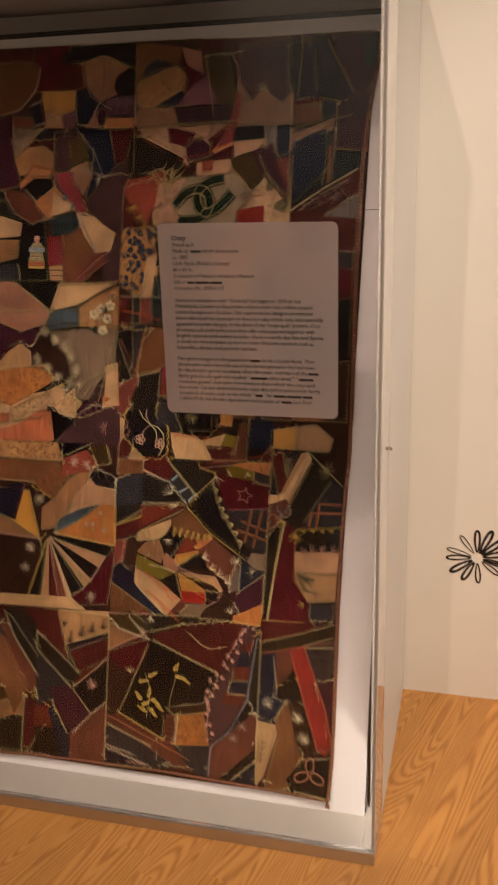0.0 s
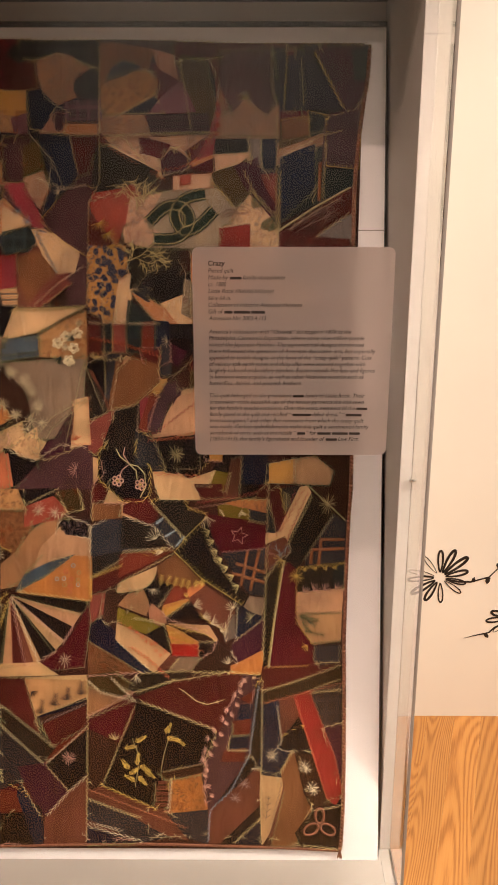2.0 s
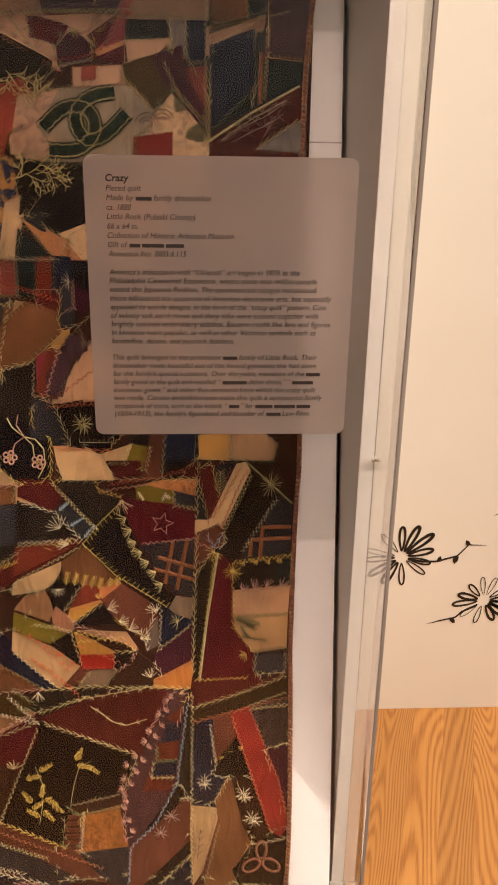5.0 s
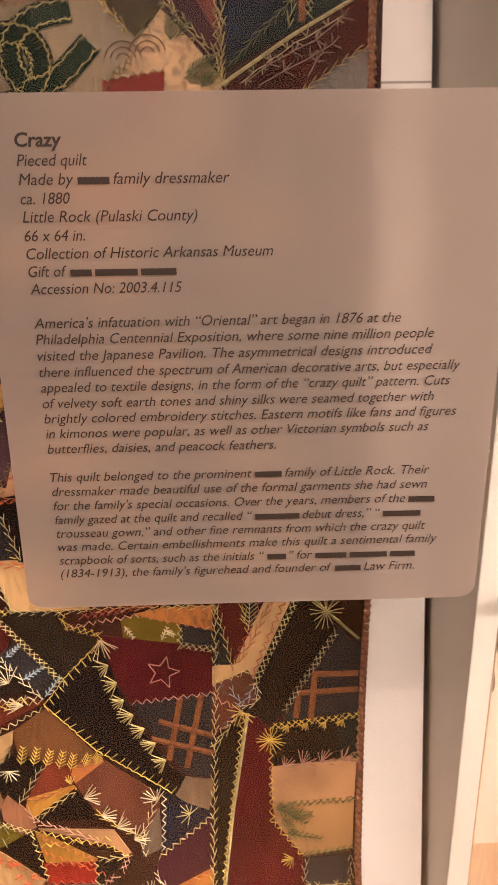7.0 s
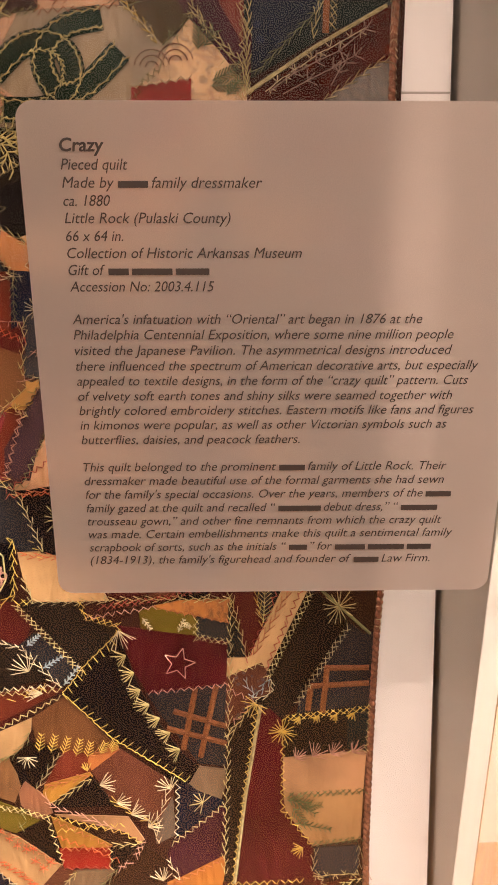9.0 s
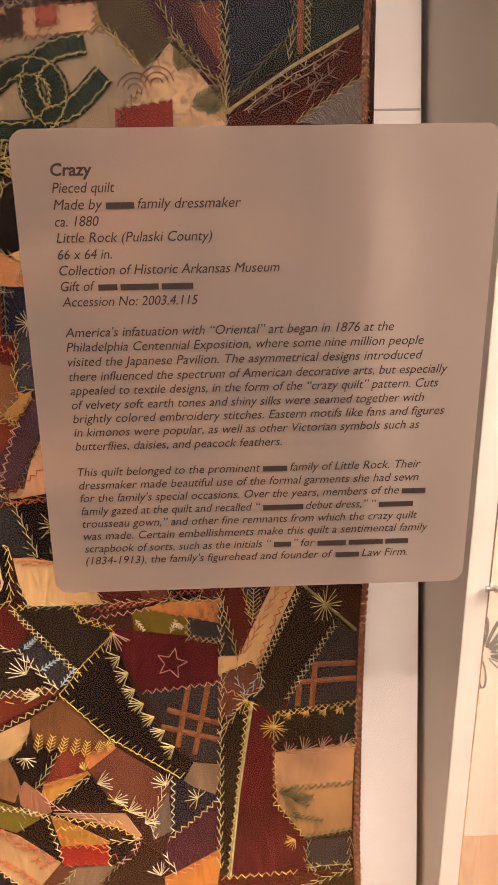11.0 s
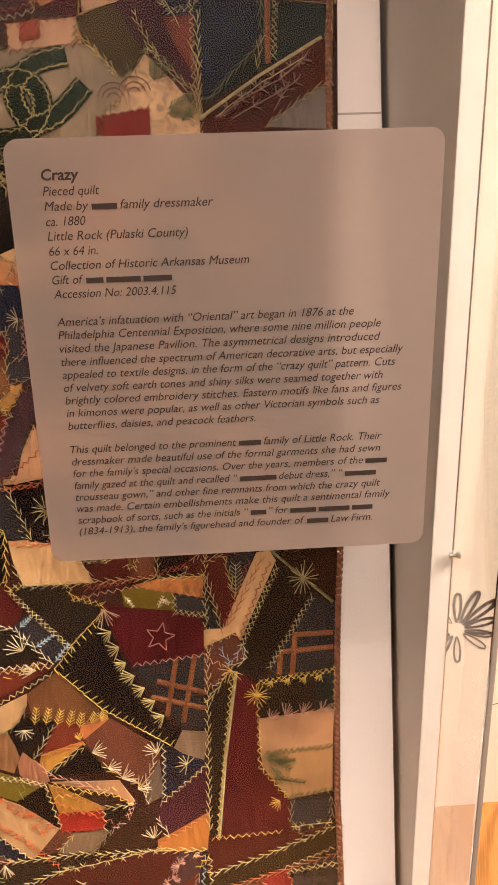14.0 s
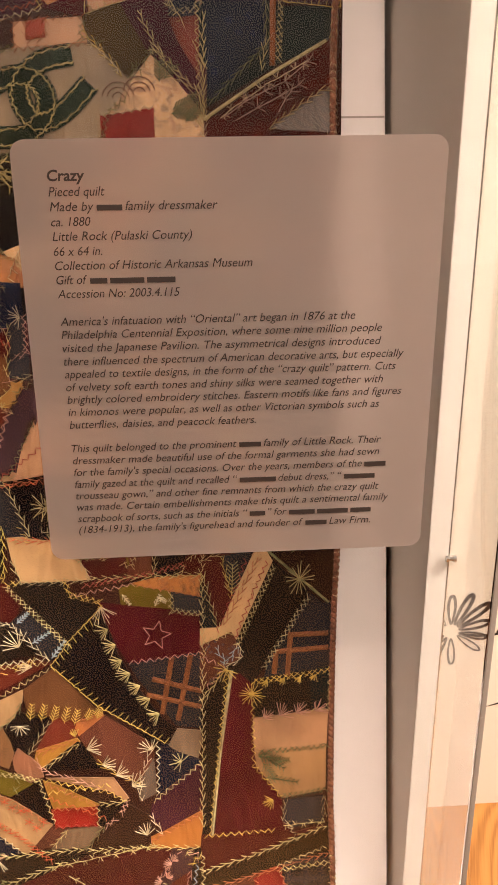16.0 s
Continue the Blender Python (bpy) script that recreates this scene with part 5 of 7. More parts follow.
scrap("brick", "plain", (-17.3, 38.1), (-14.1, 40.2), (-14.6, 36.9))
scrap("navy", "plain", (-17.1, 36.9), (-14.4, 37.1), (-14.9, 33.8), (-18.2, 33.2))
scrap("brick", "plain", (-18.8, 33.4), (-14.9, 33.9), (-15.3, 30.4), (-18.8, 30.2))
scrap("navy", "plain", (-19.2, 30.3), (-15.3, 30.4), (-15.6, 27.1), (-19.9, 27.1))
scrap("brick", "plain", (-20.6, 27.1), (-15.7, 27.6), (-16.4, 24.6), (-21.3, 24.5))
scrap("coal", "plain", (-13.9, 41.3), (-12.4, 42.6), (-12.7, 25.1), (-15.0, 25.1))
scrap("black", "plain", (-15.2, 25.3), (-13.0, 23.9), (-19.4, 17.7), (-23.3, 14.0))
scrap("rust", "plain", (-23.9, 6.5), (-23.4, 13.8), (-19.4, 17.9), (-13.0, 23.2), (-12.7, 15.3), (-21.2, 6.5))
scrap("black", "plain", (-21.5, 6.5), (-12.7, 15.3), (-12.7, 12.2), (-18.8, 6.5))
scrap("navy", "plain", (-18.4, 6.5), (-12.7, 11.9), (-12.7, 6.4))
scrap("navy", "plain", (-12.8, 37.1), (-9.5, 37.1), (-8.3, 28.8), (-9.6, 27.6), (-8.2, 20.8), (-12.8, 21.7))
scrap("rust", "plain", (-8.8, 38.2), (-5.3, 38.9), (-4.7, 35.0), (-8.2, 30.0))
scrap("black", "plain", (-8.6, 28.8), (-4.7, 34.6), (-3.5, 30.2), (-2.1, 25.6), (-9.2, 27.6))
scrap("tanb", "plain", (-8.6, 22.7), (-6.0, 26.9), (-2.9, 17.8), (-1.8, 13.9), (-5.4, 6.1), (-10.5, 6.2), (-7.8, 18.3))
scrap("brown", "plain", (-5.6, 26.6), (-2.3, 26.0), (2.1, 15.8), (-1.8, 13.8), (-3.7, 17.8))
scrap("cream", "plain", (-12.8, 21.7), (-8.3, 21.1), (-8.0, 19.0), (-10.8, 8.9), (-12.5, 6.2), (-13.1, 17.8))
scrap("plum", "plain", (-0.1, 32.0), (5.1, 33.9), (5.0, 17.5), (2.3, 26.4))
scrap("plaiddark", "plaid", (-2.6, 39.4), (5.0, 40.1), (5.0, 33.0), (-0.1, 31.9))
scrap("red", "plain", (-5.9, 38.5), (-2.6, 40.1), (2.7, 26.4), (4.8, 17.6), (3.2, 15.2), (1.3, 16.4))
scrap("black", "plain", (-1.9, 13.9), (4.9, 15.4), (4.7, 5.3), (-4.3, 5.6), (-5.5, 9.0))

# the upper blocks, scrap by scrap
scrap("black", "plain", (-63.2, 173.6), (-55.0, 172.3), (-55.6, 171.3), (-62.5, 169.8), (-65.1, 171.4))
scrap("maroon", "plain", (-65.4, 170.1), (-58.8, 170.6), (-58.2, 164.4), (-65.5, 164.0))
scrap("tan", "floral", (-59.0, 170.3), (-54.4, 172.0), (-51.5, 171.2), (-48.0, 168.6), (-50.9, 166.5), (-51.4, 164.3), (-50.7, 163.0), (-54.9, 161.1), (-57.5, 164.0), (-58.4, 166.3))
scrap("black", "plain", (-51.3, 166.3), (-50.2, 167.7), (-48.5, 168.5), (-45.7, 168.8), (-45.8, 161.8), (-49.6, 162.8), (-51.4, 164.5))
scrap("gold", "plain", (-65.7, 164.2), (-61.0, 164.4), (-61.1, 159.0), (-65.8, 159.5))
scrap("lilac", "plain", (-64.2, 158.8), (-61.1, 159.8), (-60.7, 155.9), (-63.6, 155.4))
scrap("navy", "plain", (-61.0, 164.0), (-58.2, 164.6), (-54.3, 161.1), (-56.1, 158.8), (-58.7, 155.4), (-60.5, 156.5))
scrap("ink", "plain", (-54.7, 161.1), (-51.0, 162.9), (-46.2, 161.9), (-46.3, 157.7), (-53.6, 157.7), (-56.2, 159.4))
scrap("plum", "plain", (-56.2, 159.4), (-53.3, 160.1), (-53.2, 157.1), (-54.7, 155.8))
scrap("pink", "plain", (-58.4, 155.6), (-56.1, 158.9), (-53.7, 155.9))
scrap("ochre", "plain", (-53.6, 157.4), (-46.5, 157.7), (-46.6, 155.4), (-53.4, 155.6))
scrap("tanb", "plain", (-45.9, 173.8), (-42.3, 173.8), (-35.1, 172.6), (-35.9, 168.5), (-37.0, 168.5), (-41.2, 170.3), (-43.5, 169.0), (-44.7, 166.3), (-46.0, 164.5))
scrap("slate", "plain", (-43.8, 168.5), (-41.2, 170.3), (-37.5, 169.2), (-40.6, 167.3), (-44.6, 166.1))
scrap("floral", "floral", (-45.5, 165.5), (-41.2, 167.7), (-36.6, 168.6), (-34.4, 166.9), (-33.6, 165.2), (-34.8, 163.0), (-41.3, 159.6), (-44.9, 159.4), (-46.2, 161.8))
scrap("wine", "plain", (-35.5, 169.7), (-31.2, 168.6), (-29.5, 166.3), (-27.7, 160.0), (-32.6, 159.6), (-34.7, 163.1), (-34.0, 166.3))
scrap("pink", "plain", (-35.5, 172.7), (-30.9, 171.4), (-29.9, 166.4), (-34.0, 168.6))
scrap("navy", "plain", (-41.5, 159.6), (-34.5, 163.4), (-32.4, 159.6))
scrap("tan", "floral", (-46.0, 158.9), (-37.1, 159.3), (-35.1, 156.1), (-35.4, 154.8), (-45.6, 155.4))
scrap("stripe", "stripe", (-37.4, 159.3), (-27.1, 160.0), (-27.1, 155.4), (-35.0, 155.2))
scrap("olive", "plain", (-29.7, 171.5), (-24.9, 170.8), (-23.2, 160.6), (-23.6, 156.5), (-27.5, 156.5), (-29.8, 165.2))
scrap("rust", "plain", (-24.3, 171.0), (-20.2, 170.3), (-18.9, 166.1), (-21.7, 164.5))
scrap("mauve", "plain", (-21.6, 172.1), (-11.0, 171.9), (-10.8, 164.1), (-9.8, 161.8), (-12.3, 158.8), (-16.3, 162.5), (-18.7, 158.8), (-20.5, 162.9), (-21.8, 166.3))
scrap("black", "plain", (-11.0, 171.9), (-7.7, 171.9), (-8.4, 160.5), (-10.1, 162.9))
scrap("maroon", "plain", (-7.9, 172.1), (-6.2, 172.7), (-6.2, 160.0), (-8.9, 160.0))
scrap("black", "plain", (-6.4, 172.7), (-2.3, 172.4), (3.7, 160.4), (-6.6, 160.0))
scrap("plum", "plain", (-2.5, 172.4), (9.0, 173.1), (7.9, 162.7), (5.2, 159.4), (3.8, 160.0))
scrap("teal", "plain", (5.3, 172.6), (8.6, 173.0), (8.2, 166.1), (5.8, 166.4))
scrap("tan", "plain", (-19.9, 158.8), (-16.2, 162.9), (-9.8, 157.7), (-9.3, 154.7), (-22.9, 154.7), (-22.9, 158.9), (-21.3, 164.7))
scrap("wine", "plain", (-9.1, 160.2), (-3.3, 160.2), (-3.3, 158.8), (-9.1, 157.7))
scrap("tanb", "plain", (-8.9, 158.0), (-3.3, 159.3), (-3.3, 155.4), (-8.7, 154.5))
scrap("teal", "plain", (-3.4, 159.5), (0.2, 160.2), (-0.2, 156.0), (-3.1, 154.9))
scrap("lilacdark", "plain", (-0.2, 158.9), (6.5, 160.1), (7.5, 161.8), (6.6, 149.0), (-0.7, 149.1))
scrap("mauve", "plain", (-65.9, 155.0), (-61.5, 155.0), (-61.7, 146.1), (-66.1, 146.1))
scrap("olive", "plain", (-61.8, 153.1), (-58.6, 154.5), (-57.3, 149.1), (-61.9, 146.7))
scrap("navy", "plain", (-60.2, 155.4), (-52.1, 155.1), (-50.7, 149.2), (-50.5, 146.8), (-53.7, 143.3), (-58.2, 138.6), (-56.7, 144.0), (-55.9, 150.3))
scrap("maroon", "plain", (-52.5, 155.3), (-46.9, 155.5), (-47.4, 147.8), (-50.6, 147.6))
scrap("mauve", "plain", (-50.6, 147.4), (-47.6, 148.2), (-48.4, 132.3), (-52.7, 132.9), (-58.0, 138.2), (-53.7, 143.5))
scrap("tan", "plain", (-61.9, 146.8), (-57.6, 148.2), (-56.7, 144.6), (-58.4, 140.4), (-60.8, 143.5))
scrap("raspberry", "plain", (-66.1, 145.8), (-61.8, 145.9), (-60.0, 142.3), (-57.5, 137.7), (-57.8, 135.7), (-60.2, 137.0), (-63.7, 141.6))
scrap("cream", "plain", (-66.2, 141.2), (-60.1, 137.6), (-66.3, 135.8))
scrap("teal", "plaid", (-66.3, 135.9), (-60.6, 137.1), (-59.0, 134.2), (-60.9, 131.7), (-66.3, 131.7))
scrap("coal", "plain", (-46.0, 152.0), (-44.3, 153.3), (-34.2, 148.2), (-34.6, 145.6), (-39.1, 145.1), (-47.4, 143.8), (-47.6, 148.1))
scrap("coral", "plain", (-48.6, 141.7), (-43.8, 143.6), (-39.0, 145.9), (-38.5, 143.5), (-40.8, 137.7), (-42.8, 132.8), (-44.5, 135.4), (-46.8, 138.2))
scrap("pinkc", "floral", (-45.5, 155.0), (-37.7, 155.5), (-37.2, 152.6), (-33.7, 150.3), (-33.2, 147.9), (-41.4, 152.1))
scrap("pinkc", "plain", (-36.2, 154.9), (-28.5, 155.3), (-27.9, 153.6), (-29.8, 152.0), (-31.5, 153.6))
scrap("wine", "plain", (-38.2, 154.9), (-31.4, 153.6), (-33.3, 150.7), (-37.7, 151.6))
scrap("plum", "plain", (-33.6, 150.3), (-30.9, 153.3), (-27.6, 150.3), (-27.9, 148.5), (-33.4, 147.3))
scrap("wine", "plain", (-28.7, 152.1), (-23.9, 155.5), (-22.4, 155.6), (-25.6, 150.8), (-27.4, 150.2))
scrap("ochre", "plain", (-27.6, 149.7), (-23.2, 153.7), (-22.9, 150.8), (-27.0, 149.0))
scrap("pinkc", "floral", (-39.9, 142.8), (-33.2, 144.0), (-36.8, 137.7), (-33.3, 135.3), (-40.4, 132.8), (-41.0, 136.5))
scrap("maroon", "plain", (-48.6, 138.7), (-46.2, 137.7), (-43.1, 132.8), (-47.5, 130.5), (-48.7, 131.7))
scrap("black", "plain", (-22.3, 154.9), (-15.0, 155.1), (-15.7, 152.0), (-22.5, 151.6))
scrap("grey", "plain", (-15.9, 154.9), (-13.0, 155.1), (-13.0, 149.1), (-15.3, 150.2))
scrap("navy", "plain", (-13.0, 154.7), (-10.0, 155.1), (-10.2, 147.7), (-13.2, 147.7))
scrap("pinkc", "plain", (-22.7, 151.5), (-15.0, 151.8), (-18.1, 149.1), (-22.3, 148.4))
scrap("olive", "plain", (-23.2, 147.9), (-18.7, 149.3), (-15.0, 144.0), (-18.2, 140.9), (-22.9, 146.2))
scrap("plum", "plain", (-18.8, 149.2), (-13.7, 151.0), (-12.9, 144.6), (-10.0, 138.0), (-15.8, 143.9))
scrap("rose", "plain", (-13.2, 147.5), (-9.7, 147.8), (-9.8, 140.9), (-12.3, 145.1))
scrap("tan", "plain", (-9.5, 148.9), (-9.5, 152.6), (-0.4, 155.6), (-0.3, 154.3))
scrap("raspberry", "plain", (-66.4, 130.3), (-63.4, 130.3), (-63.5, 124.9), (-66.5, 124.3))
scrap("tanb", "plain", (-63.3, 130.1), (-59.7, 132.1), (-57.3, 131.4), (-55.0, 127.3), (-52.1, 125.4), (-58.1, 120.8), (-61.2, 120.8), (-62.8, 125.0))
scrap("rose", "plain", (-58.2, 124.7), (-55.0, 127.3), (-52.1, 125.4), (-58.7, 120.4), (-61.2, 120.8))
scrap("mauve", "plain", (-51.7, 129.0), (-48.7, 133.1), (-48.8, 120.7), (-53.0, 120.7), (-53.5, 125.0))
scrap("cream", "lace", (-60.3, 136.4), (-57.9, 136.7), (-56.0, 134.8), (-52.0, 133.1), (-50.6, 129.6), (-53.3, 127.6), (-55.1, 127.2), (-58.0, 131.0))
scrap("cream", "plain", (-64.2, 120.2), (-49.7, 120.4), (-58.2, 115.4), (-66.7, 113.7))
scrap("floral", "floral", (-49.8, 120.3), (-48.9, 109.8), (-59.0, 110.2), (-59.3, 115.0))
scrap("blue", "plain", (-66.7, 113.8), (-59.0, 114.8), (-59.3, 111.3), (-66.7, 110.5))
scrap("calico", "calico", (-48.8, 133.1), (-40.9, 133.1), (-40.1, 127.2), (-43.0, 117.1), (-45.3, 117.1), (-49.0, 121.4))
scrap("coal", "plain", (-41.0, 132.6), (-29.7, 132.6), (-29.7, 129.5), (-40.1, 124.1))
scrap("cream", "plain", (-42.4, 126.0), (-39.8, 127.3), (-41.1, 117.1), (-43.7, 117.1))
scrap("slate", "plain", (-40.1, 123.7), (-35.7, 125.6), (-36.0, 120.6))
scrap("black", "plain", (-36.1, 125.9), (-29.7, 129.1), (-29.7, 124.8), (-33.0, 120.6), (-36.0, 123.7))
scrap("teal", "plain", (-40.9, 122.6), (-35.1, 117.1), (-41.0, 117.1))
scrap("ochre", "plain", (-40.1, 123.9), (-29.7, 117.1), (-34.3, 117.1))
scrap("cream", "lace", (-33.8, 121.3), (-27.4, 123.8), (-26.3, 117.1), (-30.2, 117.1))
scrap("black", "plain", (-34.0, 117.0), (-26.4, 117.1), (-26.4, 111.9), (-28.9, 109.5), (-33.9, 114.3))
scrap("plum", "plain", (-34.4, 114.3), (-28.2, 111.4), (-30.1, 108.3), (-34.0, 109.5))
scrap("cream", "plain", (-51.7, 101.4), (-48.9, 102.1), (-48.3, 92.0), (-52.2, 91.9))
scrap("coal", "plain", (-49.1, 108.1), (-46.0, 102.7), (-44.4, 97.9), (-48.9, 97.2))
scrap("tanb", "plain", (-42.0, 109.8), (-34.0, 108.6), (-34.0, 103.7), (-37.8, 100.7), (-43.3, 99.5), (-44.4, 102.7))
scrap("rust", "plain", (-49.3, 108.1), (-47.9, 107.4), (-44.1, 99.2), (-45.5, 98.4))
scrap("rose", "plain", (-48.6, 96.7), (-43.6, 99.3), (-43.1, 97.9), (-46.8, 90.7), (-48.7, 90.7))
scrap("coal", "plain", (-43.3, 99.3), (-38.3, 100.7), (-37.7, 94.3), (-39.1, 90.6), (-46.3, 90.7))
scrap("raspberry", "plain", (-38.0, 102.1), (-34.5, 102.8), (-36.4, 94.8), (-38.4, 94.8))
scrap("gold", "plain", (-34.7, 104.9), (-32.3, 106.1), (-33.5, 102.6), (-35.6, 102.3))
scrap("mauve", "plain", (-34.8, 102.0), (-30.0, 105.1), (-29.5, 102.5), (-34.4, 94.2), (-36.5, 94.5))
scrap("pinkc", "plain", (-30.3, 102.0), (-26.1, 103.4), (-25.9, 94.7), (-34.8, 93.6))
scrap("black", "plain", (-35.7, 92.5), (-25.9, 94.4), (-25.5, 87.0), (-32.8, 87.0))
scrap("slate", "plain", (-39.2, 94.3), (-36.0, 94.5), (-32.4, 87.0), (-39.3, 87.7))
scrap("cream", "floral", (-65.3, 92.0), (-59.6, 95.8), (-59.1, 88.9), (-63.5, 89.5))
scrap("mauve", "plain", (-58.8, 89.1), (-48.1, 90.9), (-47.9, 83.5), (-60.0, 83.6))

# the blocks beside and below the text panel, scrap by scrap
scrap("cream", "plain", (-35.6, 86.4), (-30.7, 86.6), (-26.9, 84.2), (-26.5, 82.8), (-25.4, 80.6), (-34.0, 80.5), (-35.1, 83.5))
scrap("maroon", "plain", (-27.0, 83.9), (-21.0, 83.9), (-20.7, 81.4), (-25.4, 80.7))
scrap("rust", "plain", (-20.7, 83.7), (-17.5, 83.7), (-17.7, 80.8), (-20.3, 81.4))
scrap("black", "plain", (-17.7, 83.8), (-13.0, 83.8), (-14.6, 80.7), (-17.7, 80.6))
scrap("maroon", "plain", (-13.2, 83.8), (-11.2, 83.8), (-11.4, 80.5), (-14.4, 80.7))
scrap("ochre", "floral", (-20.5, 79.9), (-16.2, 80.8), (-11.5, 80.7), (-11.5, 77.6), (-15.5, 78.7), (-19.4, 78.9))
scrap("slate", "plain", (-15.5, 78.7), (-11.5, 77.7), (-11.6, 75.5), (-15.4, 76.2))
scrap("lime", "plain", (-22.0, 79.3), (-20.3, 79.8), (-17.7, 79.1), (-15.4, 78.7), (-15.4, 76.3), (-17.8, 76.3), (-21.8, 77.1))
scrap("coal", "plain", (-35.8, 80.5), (-34.0, 80.6), (-28.6, 80.5), (-28.1, 78.8), (-24.4, 77.7), (-24.4, 76.4), (-26.0, 74.6), (-28.7, 72.1), (-32.0, 76.3))
scrap("maroon", "plain", (-41.6, 80.9), (-36.1, 80.5), (-34.3, 77.9), (-34.9, 76.4), (-36.0, 75.3), (-41.8, 77.8))
scrap("coal", "plain", (-41.9, 77.2), (-35.8, 75.2), (-33.3, 72.8), (-31.8, 71.1), (-42.4, 70.2))
scrap("slate", "plain", (-35.9, 75.3), (-34.0, 76.9), (-28.7, 72.2), (-31.2, 70.0), (-33.3, 73.0))
scrap("brick", "plain", (-42.5, 69.0), (-32.4, 70.4), (-31.0, 69.8), (-35.5, 67.5), (-42.9, 63.9))
scrap("tanb", "plain", (-34.8, 66.4), (-30.9, 69.1), (-24.5, 62.3), (-25.7, 61.8), (-28.4, 60.5), (-29.3, 62.0), (-30.9, 62.4), (-34.4, 63.9))
scrap("cream", "plain", (-43.0, 62.8), (-34.7, 66.5), (-34.9, 64.8), (-36.1, 62.7), (-38.1, 61.3), (-43.2, 60.7))
scrap("wine", "plain", (-24.6, 77.6), (-21.8, 77.2), (-15.3, 76.3), (-11.5, 75.5), (-11.6, 70.4), (-21.1, 69.3), (-22.5, 71.7), (-23.5, 74.2))
scrap("slateplaid", "plain", (-21.3, 69.3), (-11.7, 70.5), (-11.9, 60.1), (-15.4, 60.6), (-17.1, 63.2), (-19.5, 66.4))
scrap("black", "plain", (-24.6, 76.6), (-23.5, 74.1), (-22.6, 71.1), (-20.4, 66.4), (-17.0, 61.5), (-15.2, 60.1), (-15.0, 58.5), (-17.2, 58.0), (-18.7, 58.5), (-21.3, 61.1), (-25.3, 63.8), (-29.1, 67.5), (-31.1, 69.5), (-28.7, 72.2))
scrap("maroon", "plain", (-11.5, 82.5), (-8.9, 83.4), (-5.0, 83.6), (-7.6, 77.5), (-9.6, 73.5), (-11.4, 81.0))
scrap("slate", "plain", (-8.9, 83.0), (-4.9, 83.6), (-7.7, 77.4))
scrap("teal", "plain", (-11.7, 80.3), (-9.7, 73.8), (-11.9, 73.6))
scrap("cream", "plain", (-4.8, 83.3), (-3.2, 83.6), (-2.3, 82.0), (-7.2, 71.7), (-7.9, 72.9), (-12.0, 71.3), (-11.9, 73.6), (-9.4, 73.6), (-7.6, 77.5))
scrap("rust", "print", (-12.0, 71.2), (-7.9, 73.0), (-7.1, 71.5), (-6.6, 69.5), (-8.7, 68.4), (-11.4, 65.4), (-12.2, 65.0))
scrap("coal", "plain", (-2.4, 82.1), (2.5, 77.7), (-3.6, 68.1), (-5.6, 65.8), (-8.7, 68.4), (-6.6, 69.5), (-7.3, 71.8))
scrap("brown", "plain", (-3.3, 83.7), (5.9, 83.9), (5.8, 76.7), (3.9, 76.3), (1.0, 79.5))
scrap("slateplaid", "plain", (2.3, 77.7), (4.1, 76.3), (5.6, 76.8), (4.8, 67.7), (-3.8, 66.5), (-3.4, 68.6))
scrap("coal", "plain", (-5.7, 65.9), (-3.7, 66.7), (2.2, 67.4), (2.3, 62.2), (-5.0, 61.2))
scrap("teal", "plain", (2.2, 67.4), (4.8, 67.8), (4.5, 61.9), (2.2, 62.1))
scrap("pinkc", "plain", (-5.3, 61.1), (4.5, 61.9), (4.2, 56.6), (-3.6, 56.3), (-5.5, 56.9), (-5.6, 58.7))
scrap("beige", "plain", (-5.5, 57.0), (-3.6, 56.4), (4.2, 56.8), (4.0, 50.6), (-1.6, 49.8), (-2.4, 49.7), (-4.2, 52.3), (-5.6, 54.7))
scrap("slate", "plain", (-1.5, 49.5), (3.9, 49.8), (3.7, 46.1), (-0.3, 45.5), (-1.7, 46.5))
scrap("wine", "plain", (-8.2, 66.6), (-7.0, 67.4), (-5.3, 65.7), (-5.4, 57.9), (-5.1, 54.4), (-1.8, 49.8), (-1.9, 46.5), (-2.7, 45.3), (-10.8, 44.9), (-10.0, 54.3))
scrap("coal", "plain", (-11.5, 65.5), (-8.5, 68.6), (-8.0, 67.3), (-11.2, 44.8), (-12.6, 45.2), (-12.1, 58.3), (-12.1, 64.9))
scrap("maroon", "plain", (-12.6, 45.2), (-2.8, 45.4), (-0.2, 44.8), (4.1, 45.7), (-5.9, 41.9), (-12.9, 39.8))
scrap("ribbed", "rib", (-13.1, 39.9), (-5.9, 41.9), (4.3, 45.7), (4.1, 42.5), (-3.0, 40.0), (-13.2, 36.7))
scrap("greyb", "plain", (-15.3, 60.2), (-12.3, 59.8), (-12.0, 58.3), (-12.7, 56.0), (-15.4, 57.0), (-16.5, 58.0))
scrap("navy", "plain", (-17.3, 58.5), (-15.4, 57.1), (-12.7, 56.0), (-12.3, 55.6), (-18.1, 51.0), (-17.9, 57.8))
scrap("plum", "plain", (-18.8, 50.3), (-12.3, 55.4), (-12.3, 48.7), (-17.7, 45.8), (-19.2, 48.7))
scrap("ochre", "plain", (-19.5, 45.1), (-17.6, 46.0), (-12.3, 48.8), (-12.3, 46.7), (-12.8, 43.4), (-19.5, 43.6))
scrap("grey", "plain", (-18.5, 57.6), (-18.2, 51.4), (-20.5, 50.3), (-20.7, 52.5), (-19.2, 55.1))
scrap("black", "plain", (-37.5, 61.3), (-35.3, 63.5), (-31.5, 62.4), (-32.1, 61.2), (-34.6, 57.4), (-35.7, 58.5), (-36.8, 57.9))
